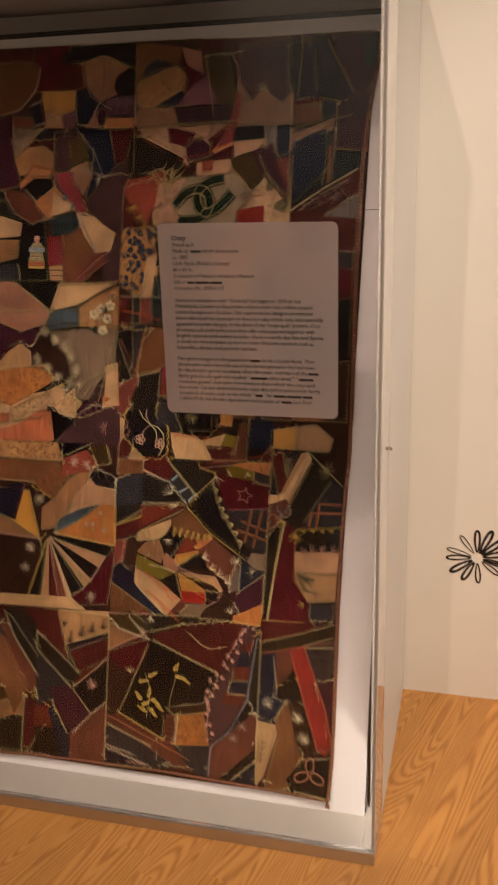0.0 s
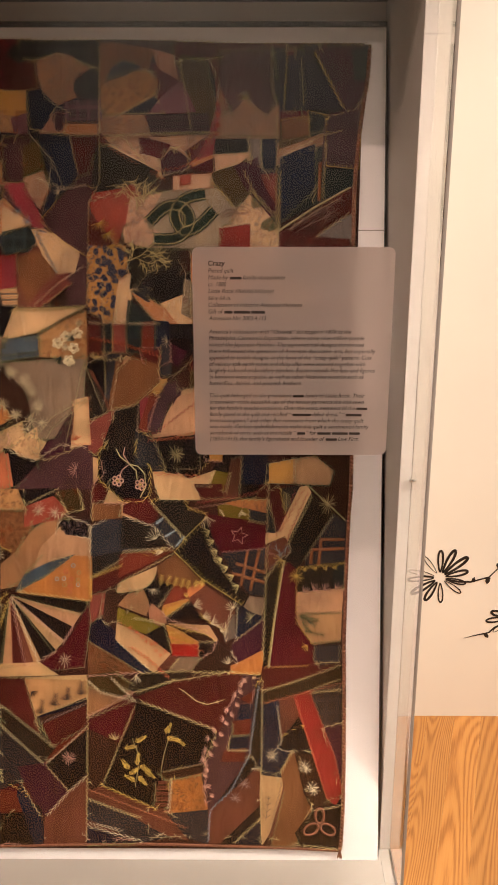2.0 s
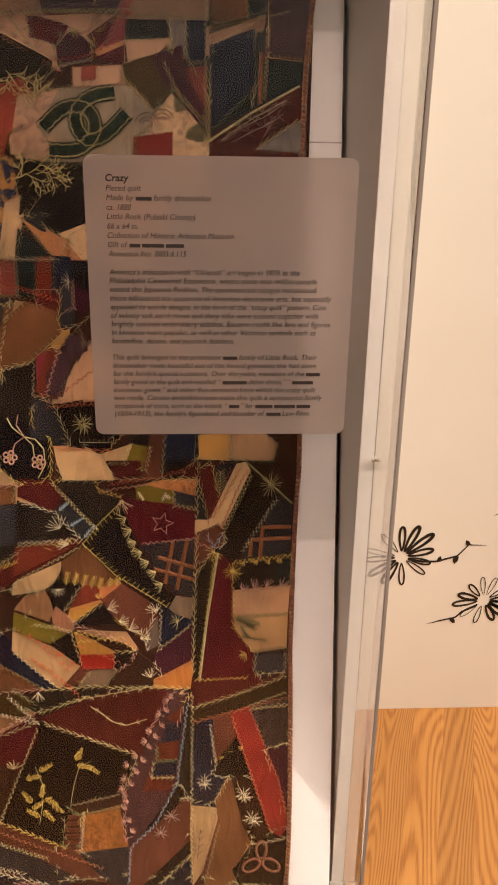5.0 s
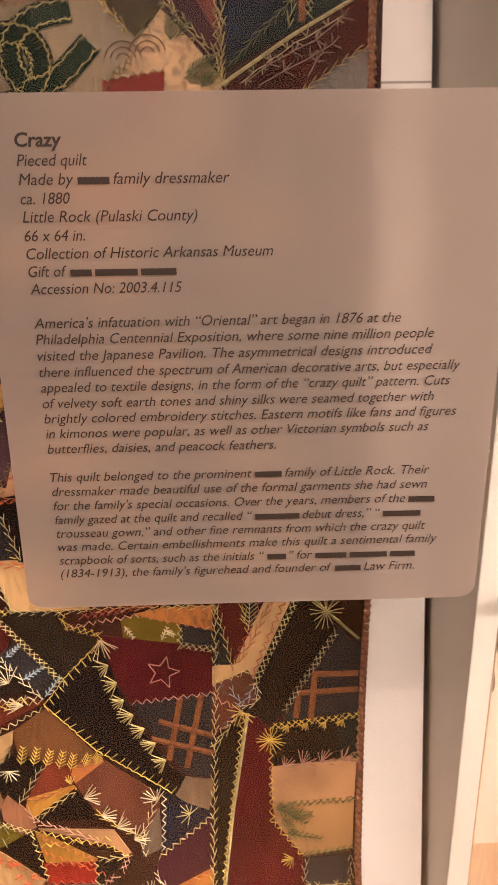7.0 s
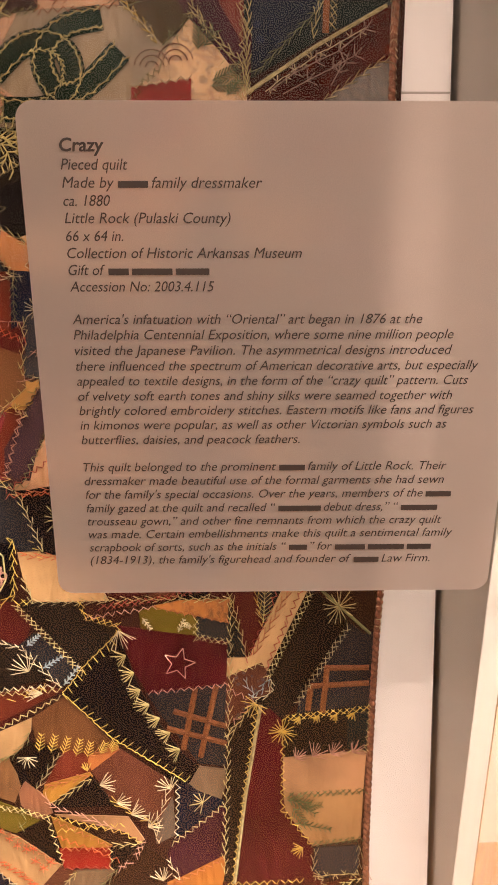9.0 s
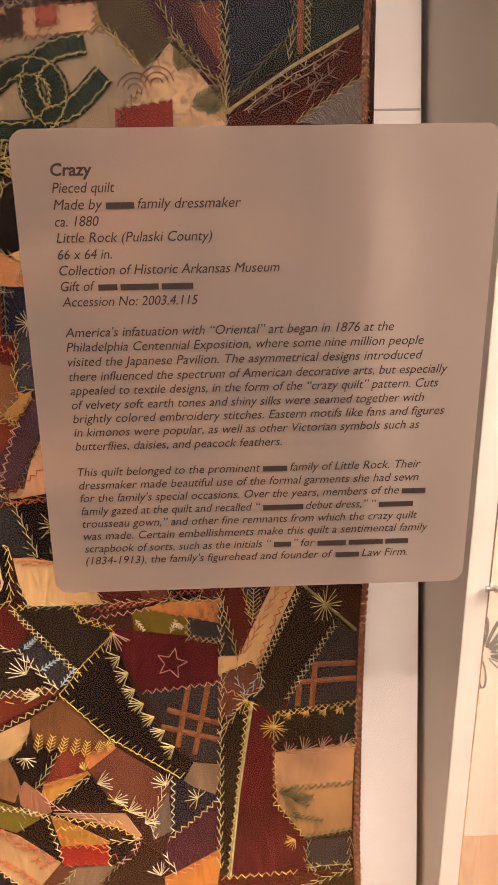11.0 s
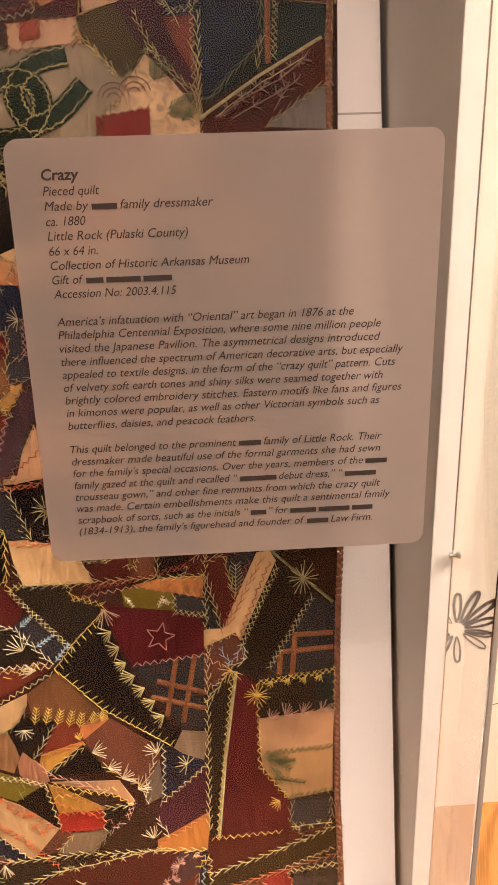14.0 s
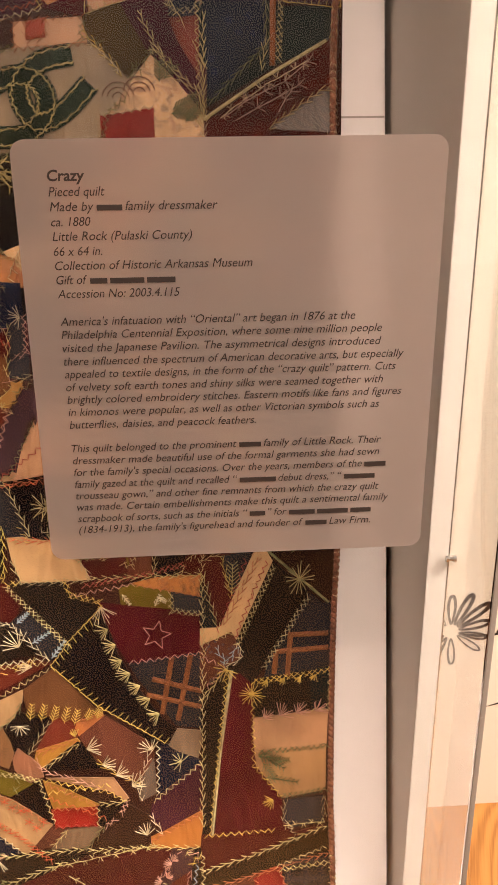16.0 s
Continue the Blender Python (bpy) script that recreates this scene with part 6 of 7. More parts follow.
scrap("tan", "plain", (-37.6, 61.5), (-36.7, 59.6), (-36.3, 58.0), (-37.1, 55.9), (-43.0, 58.2), (-41.0, 60.6))
scrap("brick", "plain", (-31.0, 62.6), (-28.2, 61.9), (-27.7, 60.7), (-28.1, 59.7), (-33.5, 58.2), (-32.0, 60.9))
scrap("orange", "plain", (-28.1, 61.9), (-24.8, 63.0), (-24.5, 61.8), (-27.9, 59.7), (-28.4, 61.0))
scrap("gold", "plain", (-33.5, 58.2), (-28.2, 59.6), (-27.8, 59.1), (-32.7, 55.6), (-33.8, 57.0))
scrap("black", "plain", (-32.6, 55.9), (-28.1, 59.2), (-26.0, 56.3), (-25.4, 55.3), (-32.5, 55.2))
scrap("rust", "plain", (-28.0, 59.8), (-24.5, 62.5), (-18.5, 58.2), (-18.3, 56.7), (-20.3, 53.1), (-22.2, 53.6), (-23.2, 54.5), (-25.8, 56.2))
scrap("pinkc", "plain", (-32.5, 54.3), (-23.8, 53.9), (-21.9, 50.9), (-22.7, 50.4), (-24.5, 52.0))
scrap("brown", "plain", (-32.5, 54.2), (-24.4, 52.0), (-22.2, 50.5), (-25.5, 50.2))
scrap("gold", "plain", (-32.9, 54.0), (-30.6, 53.1), (-25.7, 50.2), (-26.2, 49.8), (-31.8, 50.0))
scrap("black", "plain", (-26.2, 50.2), (-22.1, 50.6), (-23.1, 48.5), (-25.4, 47.0), (-26.1, 47.2))
scrap("black", "plain", (-36.8, 52.1), (-33.3, 53.9), (-31.8, 50.1), (-31.5, 47.7), (-32.6, 48.3))
scrap("scarlet", "plain", (-32.1, 50.0), (-26.0, 50.0), (-26.0, 47.2), (-31.6, 47.4))
scrap("lime", "plain", (-43.0, 57.7), (-37.4, 55.4), (-34.2, 53.6), (-37.1, 52.0), (-43.3, 54.6))
scrap("pink", "plain", (-35.8, 58.7), (-34.5, 57.5), (-33.3, 56.4), (-32.7, 54.5), (-34.6, 53.7), (-36.4, 55.6), (-36.6, 57.2))
scrap("cream", "plain", (-43.3, 54.3), (-36.9, 51.5), (-31.9, 47.8), (-35.3, 43.9), (-37.1, 44.5), (-43.6, 50.7))
scrap("navy", "plain", (-43.6, 50.9), (-36.2, 44.2), (-37.1, 43.7), (-38.9, 43.9), (-43.8, 47.8))
scrap("rust", "plain", (-35.4, 43.9), (-32.1, 47.6), (-30.1, 47.0), (-32.0, 44.7))
scrap("greyb", "plain", (-30.4, 47.0), (-25.3, 47.2), (-27.8, 43.9), (-32.3, 44.4))
scrap("brown", "lace", (-25.5, 47.1), (-22.3, 50.4), (-19.5, 48.4), (-19.2, 44.1), (-26.9, 43.9))
scrap("coal", "plain", (-39.1, 43.9), (-27.6, 44.3), (-30.5, 42.4), (-39.8, 39.0), (-40.9, 40.3))
scrap("ochre", "plain", (-36.4, 121.6), (-32.5, 120.5), (-32.2, 117.7), (-34.7, 117.7), (-36.6, 119.5))
scrap("brick", "plain", (-37.4, 117.6), (-35.0, 117.7), (-35.1, 111.5), (-37.9, 110.8))
scrap("navy", "plain", (-35.1, 117.8), (-32.0, 117.6), (-31.9, 113.8), (-35.2, 111.4))
scrap("slate", "plain", (-33.8, 112.8), (-31.8, 113.6), (-31.7, 109.2), (-33.7, 108.6))
scrap("slate", "plain", (-34.1, 108.7), (-31.5, 109.2), (-31.5, 105.8), (-34.2, 106.3))
scrap("pink", "plain", (-38.1, 108.4), (-34.0, 107.4), (-34.3, 105.7), (-35.5, 103.2), (-38.5, 102.6))
scrap("brown", "plain", (-34.2, 102.5), (-32.2, 105.0), (-31.2, 105.8), (-31.0, 100.8), (-34.3, 94.8), (-36.4, 95.6))
scrap("gold", "plain", (-34.2, 106.1), (-32.3, 105.2), (-33.9, 102.6), (-35.6, 103.1))
scrap("brick", "plain", (-35.8, 103.1), (-34.0, 102.5), (-36.6, 95.2), (-38.5, 95.5))
scrap("pinkc", "plain", (-31.3, 101.0), (-30.6, 94.2), (-34.7, 94.2))
scrap("black", "plain", (-35.2, 93.4), (-30.5, 94.2), (-30.3, 85.9), (-32.9, 86.3))
scrap("slate", "plain", (-39.1, 95.5), (-35.1, 93.1), (-32.6, 86.5), (-35.2, 86.6), (-39.5, 89.6))
scrap("coral", "plain", (-29.6, 147.2), (-27.4, 147.7), (-27.5, 145.5), (-29.7, 145.2))
scrap("grey", "feather", (-1.8, 135.0), (4.3, 139.1), (5.8, 139.7), (5.7, 134.5))
scrap("cream", "lace", (-59.5, 135.9), (-55.4, 135.5), (-50.3, 131.1), (-51.5, 127.4), (-54.8, 128.5), (-57.7, 132.2))
scrap("blue", "feather", (-58.7, 136.4), (-57.1, 135.9), (-56.9, 132.2), (-58.5, 133.3))
scrap("mauve", "plain", (-57.4, 90.9), (-51.8, 100.3), (-51.9, 94.5), (-56.3, 90.7))
scrap("tanb", "plain", (-39.6, 110.5), (-34.2, 108.7), (-33.8, 105.1), (-39.7, 99.9), (-44.5, 99.7), (-43.2, 107.3))
scrap("pinkc", "plain", (-41.2, 110.5), (-39.9, 110.3), (-42.3, 99.9), (-43.8, 99.7))
scrap("lilacdark", "plain", (-36.5, 98.3), (-32.3, 105.2), (-29.0, 103.6), (-32.2, 100.6), (-33.8, 94.6), (-36.6, 95.3))
scrap("black", "print", (-55.4, 76.2), (-48.7, 76.3), (-48.8, 72.4), (-53.9, 73.2))
scrap("sage", "floral", (-28.9, 126.3), (-27.1, 125.7), (-26.8, 117.7), (-29.5, 119.2))
scrap("lilacdark", "stripe", (-36.6, 159.5), (-23.7, 159.8), (-23.5, 155.4), (-35.6, 155.5))
scrap("lilac", "plain", (-33.3, 163.3), (-29.3, 166.4), (-26.3, 160.0), (-36.1, 159.7))
scrap("ink", "plain", (-8.7, 171.2), (-3.3, 171.7), (3.7, 160.8), (-9.3, 160.3))
scrap("navy", "dots", (-9.3, 151.0), (-2.0, 153.7), (-1.8, 144.6), (-8.8, 137.9))
scrap("raspberry", "plain", (-26.5, 150.2), (-24.0, 155.1), (-21.9, 162.0), (-21.2, 160.3), (-23.0, 151.5))
scrap("lilacdark", "plaid", (-53.4, 162.2), (-45.7, 162.7), (-45.5, 158.6), (-53.2, 158.3))

sew()

# ---- embroidery ----


def laid_at(u, v):
    """From the working drawing in centimetres to the board in metres."""
    return (0.0098911 * u + 0.0000333 * v + 0.0052831, -0.0000655 * u + 0.0099199 * v + 0.0002924)


def worked(name, pieces, colour, width=0.0010, z=TOP_Z + 0.0006, label="", cloth=None):
    return part(name, strands([(laid_at(*a), laid_at(*b)) for a, b in pieces], width, 0.001, z), cloth or THREADS[colour], quilt, label)


def line_of(points):
    return list(zip(points[:-1], points[1:]))


def sunburst(u, v, radius, rays, colour, start=0.0, sweep=360.0, inner=0.12):
    r = random.Random(int(u * 31 + v * 7))
    out = []
    for i in range(rays):
        a = radians(start + sweep * (i + (0.5 if sweep < 360 else 0)) / rays + r.uniform(-5, 5))
        far = radius * r.uniform(0.8, 1.12)
        out.append(((u + inner * radius * math.cos(a), v + inner * radius * math.sin(a)), (u + far * math.cos(a), v + far * math.sin(a))))
    worked("sunburst" if sweep == 360 else "thread_fan", out, colour)


def sprig(points, colour, leaf=1.0, every=0.8):
    """A stem with pairs of slanting leaves."""
    out = line_of(points)
    for (a, b) in line_of(points):
        length = math.hypot(b[0] - a[0], b[1] - a[1])
        ang = math.atan2(b[1] - a[1], b[0] - a[0])
        for k in range(max(1, int(length / every))):
            t = (k + 0.5) / max(1, int(length / every))
            p = (a[0] + (b[0] - a[0]) * t, a[1] + (b[1] - a[1]) * t)
            for turn in (0.75, -0.75):
                out.append((p, (p[0] + leaf * math.cos(ang + turn), p[1] + leaf * math.sin(ang + turn))))
    worked("sprig", out, colour, 0.0012)


def ring(u, v, r, colour, n=10, ry=None, turn=0.0, width=0.0016):
    ry = ry or r
    pts = []
    for i in range(n + 1):
        x, y = r * math.cos(2 * math.pi * i / n), ry * math.sin(2 * math.pi * i / n)
        pts.append((u + x * math.cos(turn) - y * math.sin(turn), v + x * math.sin(turn) + y * math.cos(turn)))
    return line_of(pts)


for u, v in ((-69.7, 69.0), (-71.8, 57.1), (-73.1, 52.1)):
    sunburst(u, v, 1.5, 12, "cream")
sunburst(-55.5, 46.5, 1.5, 11, "cream")
for u, v in ((-11.3, 26.6), (-4.2, 23.9), (-2.6, 19.2)):
    sunburst(u, v, 1.5, 9, "cream")
sunburst(-54.8, 25.1, 1.5, 16, "pink")
for u, v in ((-71.0, 102.6), (-68.1, 100.8), (-65.4, 98.7), (-62.4, 97.2), (-60.8, 100.8), (-62.9, 104.4), (-63.5, 106.2), (-66.6, 107.4), (-69.3, 109.2)):
    sunburst(u, v, 1.5, 12, "cream")
sunburst(-52.9, 87.0, 1.8, 9, "pink", 60, 220)
sunburst(-60.7, 78.9, 1.5, 13, "pink")
sunburst(-57.6, 78.1, 1.4, 12, "pink")
sunburst(-31.9, 90.8, 1.9, 11, "straw")
for u, v in ((-17.5, 41.6), (-18.9, 39.1), (-20.5, 35.9), (-21.4, 34.0), (-23.2, 31.5), (-24.6, 29.6), (-25.2, 27.0), (-25.6, 25.1), (-24.7, 22.7), (-25.2, 18.9)):
    sunburst(u, v, 1.1, 7, "pink", 110, 140, 0.05)
for u, v in ((-60.7, 35.2), (-57.8, 36.8), (-55.1, 38.0), (-52.2, 39.3)):
    sprig([(u, v), (u + 0.3, v + 2.4)], "dark", 0.8, 0.5)
def fan(at, start, sweep, reach, colour, rays=8):
    """Long straight stitches that spread from one point."""
    (x, y), = metres([at])
    r, out = random.Random(int(at[0] * 97 + at[1] * 13)), []
    for i in range(rays):
        a, far = radians(start - sweep / 2 + sweep * i / (rays - 1) + r.uniform(-6, 6)), reach * 0.01 * r.uniform(0.72, 1.08)
        out.append(((x, y), (x + far * math.cos(a), y + far * math.sin(a))))
    part("thread_fan", strands(out, 0.0010, 0.001, TOP_Z + 0.0006), THREADS[colour], quilt)


def frond(a, b, colour, leaf=0.55, pairs=7, width=0.0009):
    """A stem from a to b with slanting leaves on both sides."""
    a, b = metres((a, b))
    ang, out = math.atan2(b[1] - a[1], b[0] - a[0]), [(a, b)]
    for k in range(pairs):
        t = (k + 0.5) / pairs
        p = (a[0] + (b[0] - a[0]) * t, a[1] + (b[1] - a[1]) * t)
        for turn in (0.8, -0.8):
            far = leaf * 0.01 * (1.15 - 0.5 * t)
            out.append((p, (p[0] + far * math.cos(ang + turn), p[1] + far * math.sin(ang + turn))))
    part("sprig", strands(out, width, 0.001, TOP_Z + 0.0006), THREADS[colour], quilt)


for at, start, sweep, reach, colour in (
        ((-23.6, 74.1), 200, 95, 1.7, "straw"), ((-22.7, 72.0), 200, 95, 1.8, "straw"), ((-22.0, 69.9), 200, 90, 1.8, "straw"), ((-21.0, 68.1), 200, 90, 1.8, "straw"),
        ((-19.8, 66.4), 200, 90, 1.8, "straw"), ((-18.6, 64.6), 205, 90, 1.7, "straw"), ((-17.5, 62.5), 205, 90, 1.7, "straw"), ((-24.4, 77.1), 285, 100, 2.4, "cream"),
        ((-34.8, 72.3), 125, 130, 2.8, "cream"), ((-33.3, 69.6), 180, 60, 2.0, "cream"), ((-27.0, 58.1), 20, 90, 1.9, "cream"), ((-25.1, 55.8), 15, 90, 1.8, "cream"),
        ((-23.4, 54.3), 20, 90, 2.2, "cream"), ((-21.4, 52.7), 30, 100, 2.0, "cream"), ((-18.7, 57.6), 120, 150, 1.9, "cream"), ((-19.7, 45.7), 100, 110, 1.8, "cream"),
        ((-35.4, 61.7), 270, 180, 1.3, "cream"), ((-39.2, 43.3), 270, 90, 1.8, "cream"), ((-14.9, 55.7), 150, 210, 1.5, "straw"), ((-3.9, 61.1), 45, 110, 1.6, "pink"),
        ((-1.9, 61.4), 45, 110, 1.8, "pink"), ((0.3, 61.6), 45, 110, 1.8, "pink"), ((2.8, 61.8), 45, 110, 1.7, "pink"), ((-8.6, 68.0), 240, 190, 1.8, "yellow"),
        ((-3.0, 49.7), 210, 110, 1.4, "yellow"), ((-3.4, 66.3), 240, 70, 1.0, "yellow"), ((-1.2, 66.5), 240, 70, 1.0, "yellow"), ((0.9, 66.6), 240, 70, 1.0, "yellow"),
        ((2.9, 66.8), 240, 70, 1.0, "yellow"), ((-28.4, 59.9), 100, 80, 1.1, "yellow"), ((-32.3, 113.6), 180, 160, 1.5, "cream")):
    fan(at, start, sweep, reach, colour)
for at, start, sweep, reach, colour in (
        ((-46.2, 137.7), 300, 200, 1.9, "yellow"), ((-44.5, 135.6), 300, 200, 1.9, "yellow"), ((-43.9, 133.1), 300, 200, 1.9, "yellow"), ((-54.5, 143.9), 160, 240, 1.4, "cream"),
        ((-16.3, 162.7), 90, 240, 1.6, "straw"), ((-30.3, 89.9), 270, 330, 1.6, "straw"), ((-63.0, 140.0), 200, 330, 1.2, "sky"), ((-61.1, 137.9), 200, 330, 1.2, "sky"),
        ((-30.7, 152.9), 270, 200, 1.4, "straw"), ((-21.9, 161.6), 0, 330, 0.7, "flame"), ((-21.9, 159.5), 0, 330, 0.7, "flame"), ((-21.9, 157.4), 0, 330, 0.7, "flame"),
        ((-22.2, 155.6), 0, 330, 0.7, "flame"), ((-39.4, 137.9), 0, 330, 1.3, "mauvepale"), ((-64.5, 106.9), 0, 340, 1.4, "cream"), ((-62.5, 105.1), 0, 340, 1.4, "cream"),
        ((-60.5, 102.8), 0, 340, 1.4, "cream"), ((-59.4, 99.5), 0, 340, 1.4, "cream"), ((-58.5, 96.6), 0, 340, 1.4, "cream"), ((-61.5, 95.3), 0, 340, 1.4, "cream"),
        ((-64.1, 98.1), 0, 340, 1.4, "cream")):
    fan(at, start, sweep, reach, colour, 11)
frond((-4.4, 161.2), (-5.0, 170.9), "lace", 1.0, 9)
frond((-53.9, 90.9), (-49.5, 109.8), "lace", 1.0, 9)
for at, start, sweep, reach, colour in (
        ((-59.4, 78.1), 0, 340, 1.4, "cream"), ((-55.9, 77.8), 0, 340, 1.3, "cream"), ((-10.2, 25.7), 0, 340, 1.4, "cream"), ((-3.1, 23.1), 0, 340, 1.4, "cream"),
        ((-1.4, 18.4), 0, 340, 1.4, "cream"), ((-16.3, 19.8), 90, 300, 1.6, "mauvepale"), ((-18.2, 16.7), 90, 300, 1.4, "mauvepale"), ((-43.8, 29.3), 90, 130, 1.8, "straw"),
        ((-61.3, 39.8), 300, 100, 1.3, "dark"), ((-59.5, 34.9), 90, 150, 1.4, "dark"), ((-56.5, 36.7), 90, 150, 1.4, "dark"), ((-53.9, 37.9), 90, 150, 1.4, "dark"),
        ((-50.8, 39.1), 90, 150, 1.4, "dark"), ((-16.6, 41.9), 40, 120, 1.0, "pink"), ((-17.4, 39.5), 40, 120, 1.0, "pink"), ((-18.2, 36.7), 40, 120, 1.0, "pink"),
        ((-19.3, 34.6), 40, 120, 1.0, "pink"), ((-20.5, 32.8), 40, 120, 1.0, "pink"), ((-21.6, 30.3), 40, 120, 1.0, "pink"), ((-22.8, 28.2), 40, 120, 1.0, "pink"),
        ((-23.8, 26.0), 40, 120, 1.0, "pink"), ((-24.8, 23.9), 40, 120, 1.0, "pink"), ((-25.0, 21.5), 40, 120, 1.0, "pink"), ((-24.2, 19.0), 40, 120, 1.0, "pink"),
        ((-23.6, 17.0), 40, 120, 1.0, "pink")):
    fan(at, start, sweep, reach, colour, 9)
frond((-11.7, 11.7), (-11.1, 17.2), "dark", 1.1, 4, 0.0012)
for at in ((-53.5, 112.3), (-52.3, 109.2), (-50.6, 117.2)):
    fan(at, 0, 340, 1.0, "cream", 16)
for at, aim in (((-53.1, 113.5), 40), ((-51.6, 113.9), 150), ((-54.5, 110.4), 250)):
    fan(at, aim, 70, 2.0, "bottle", 9)
fan((-47.4, 109.9), 80, 120, 1.7, "straw", 9)
fan((-51.5, 93.0), 100, 140, 1.5, "flame", 9)
fan((-5.5, 64.5), 0, 340, 1.75, "yellow", 18)
fan((1.0, 79.7), 0, 340, 2.2, "straw", 16)
frond((-7.7, 77.9), (-7.5, 82.0), "straw", 1.3, 8)
for root, tip in (((-34.0, 62.4), (-33.6, 64.6)), ((-32.6, 62.3), (-32.0, 64.4)), ((-31.2, 62.1), (-30.5, 64.1)), ((-29.7, 61.8), (-29.1, 63.9)),
                  ((-28.4, 61.6), (-27.9, 63.5)), ((-26.8, 62.0), (-26.2, 63.4)), ((-25.5, 62.2), (-25.1, 63.5))):
    frond(root, tip, "yellow", 0.75, 5)
for root, tip in (((-4.7, 56.2), (-1.4, 54.0)), ((-4.9, 55.9), (-2.0, 55.5)), ((-3.9, 52.9), (0.4, 52.0)), ((-4.2, 54.9), (-2.6, 52.6)), ((-3.2, 54.9), (-0.8, 55.2))):
    frond(root, tip, "fern", 0.8, 7)
for at in ((-40.4, 53.4), (-39.1, 52.5), (-37.9, 51.4), (-37.0, 50.6), (-35.9, 50.1), (-34.9, 48.5), (-34.0, 47.6), (-35.1, 50.1), (-33.1, 48.4)):
    fan(at, 0, 300, 0.65, "flame", 6)
for root, tip in (((-21.6, 78.6), (-20.6, 77.2)), ((-17.5, 76.9), (-16.8, 78.4)), ((-16.9, 78.0), (-16.1, 77.4))):
    frond(root, tip, "cream", 0.45, 4, 0.0014)
for root, tip in (((-34.9, 75.4), (-33.4, 76.7)), ((-33.1, 72.7), (-30.9, 74.1)), ((-30.8, 70.6), (-29.0, 72.9))):
    frond(root, tip, "sky", 0.5, 5, 0.0016)
# a five-pointed star on wine silk
tips = []
for i in range(10):
    r = 1.95 if i % 2 == 0 else 0.85
    tips.append((-18.45 + r * math.sin(2 * math.pi * i / 10 + 0.25), 73.5 + r * math.cos(2 * math.pi * i / 10 + 0.25)))
worked("star_outline", line_of(tips + tips[:1]), "pink", 0.0012)
# gold leaf sprays on black
for u, v, w in ((-41.6, 27.6, 0.2), (-39.4, 29.4, 0.5), (-33.4, 31.8, 1.1), (-31.0, 29.0, -0.6), (-32.6, 29.6, -0.2), (-42.6, 23.8, 2.2), (-40.8, 22.4, 0.6),
                (-38.4, 23.0, -0.5), (-39.0, 20.4, -0.8), (-41.6, 20.8, 2.6), (-37.4, 21.8, -0.7), (-40.0, 25.0, 1.4)):
    spray = random.Random(int(u * 50 + v))
    shape = []
    for k in range(9):
        t = -1.2 + 0.3 * k
        a = (u + t * math.cos(w), v + t * math.sin(w))
        for side in (0.8, -0.8):
            far = spray.uniform(0.45, 0.85) * (1.25 - 0.09 * k)
            shape.append((a, (a[0] + far * math.cos(w + side), a[1] + far * math.sin(w + side))))
    worked("gold_leaf", shape, "yellow", 0.0013)
worked("stem", line_of([(-40.6, 18.8), (-40.0, 22.4), (-39.8, 26.0), (-41.2, 29.6)]), "straw")
worked("stem", line_of([(-35.0, 22.6), (-34.4, 26.0), (-33.4, 29.6), (-31.4, 30.4)]), "straw")
sprig([(-31.2, 40.6), (-29.6, 39.6), (-27.4, 37.8), (-25.0, 37.1), (-21.4, 38.2)], "straw", 0.6, 2.0)
# branching yellow coral


def coral(start, angle, reach, rnd, out):
    """Thread twigs that fork again and again."""
    at, left = start, reach
    while left > 0:
        step = rnd.uniform(0.7, 1.1)
        angle += rnd.uniform(-0.35, 0.35)
        to = (at[0] + step * math.cos(angle), at[1] + step * math.sin(angle))
        out.append((at, to))
        at, left = to, left - step
        if reach > 1.0:
            for side in (1, -1):
                if rnd.random() < 0.55:
                    coral(at, angle + side * rnd.uniform(0.6, 1.0), min(reach * 0.45, left * 0.6 + 0.5), rnd, out)
    return out


for root, angle, reach in (((-42.6, 130.4), 0.2, 6.5), ((-38.6, 131.4), 0.15, 5.0), ((-43.0, 147.4), -0.6, 5.5), ((-38.6, 142.6), 1.2, 4.0), ((-37.6, 147.8), 3.9, 4.0)):
    worked("coral_branch", coral(root, angle, reach, random.Random(int(root[0] * 10)), []), "straw", 0.0016)
# cord trefoil in the corner
worked("cord_trefoil", ring(-0.8, 13.0, 0.95, "rust", 14, 1.7) + ring(-2.6, 10.0, 1.75, "rust", 14, 1.1, 0.55) + ring(1.0, 10.0, 1.75, "rust", 14, 1.1, -0.55), "cordrust", 0.0050)
# orange bands of the two plaid silks, and the orange edge of a dark scrap
for a, b in (((-18.2, 67.2), (-11.9, 65.2)), ((-19.0, 65.1), (-12.0, 63.1)), ((-15.6, 70.0), (-17.1, 62.4)), ((-13.2, 70.2), (-15.1, 61.4)),
             ((-0.6, 72.3), (4.6, 72.3)), ((-2.2, 70.1), (4.6, 70.4)), ((-2.2, 69.9), (-2.5, 67.1)), ((-0.3, 72.1), (-0.8, 66.8)), ((-1.0, 150.0), (-1.2, 142.1))):
    part("orange_band", strands([tuple(metres((a, b)))], 0.0068, 0.0006, 0.0066), THREADS["orange"], quilt)
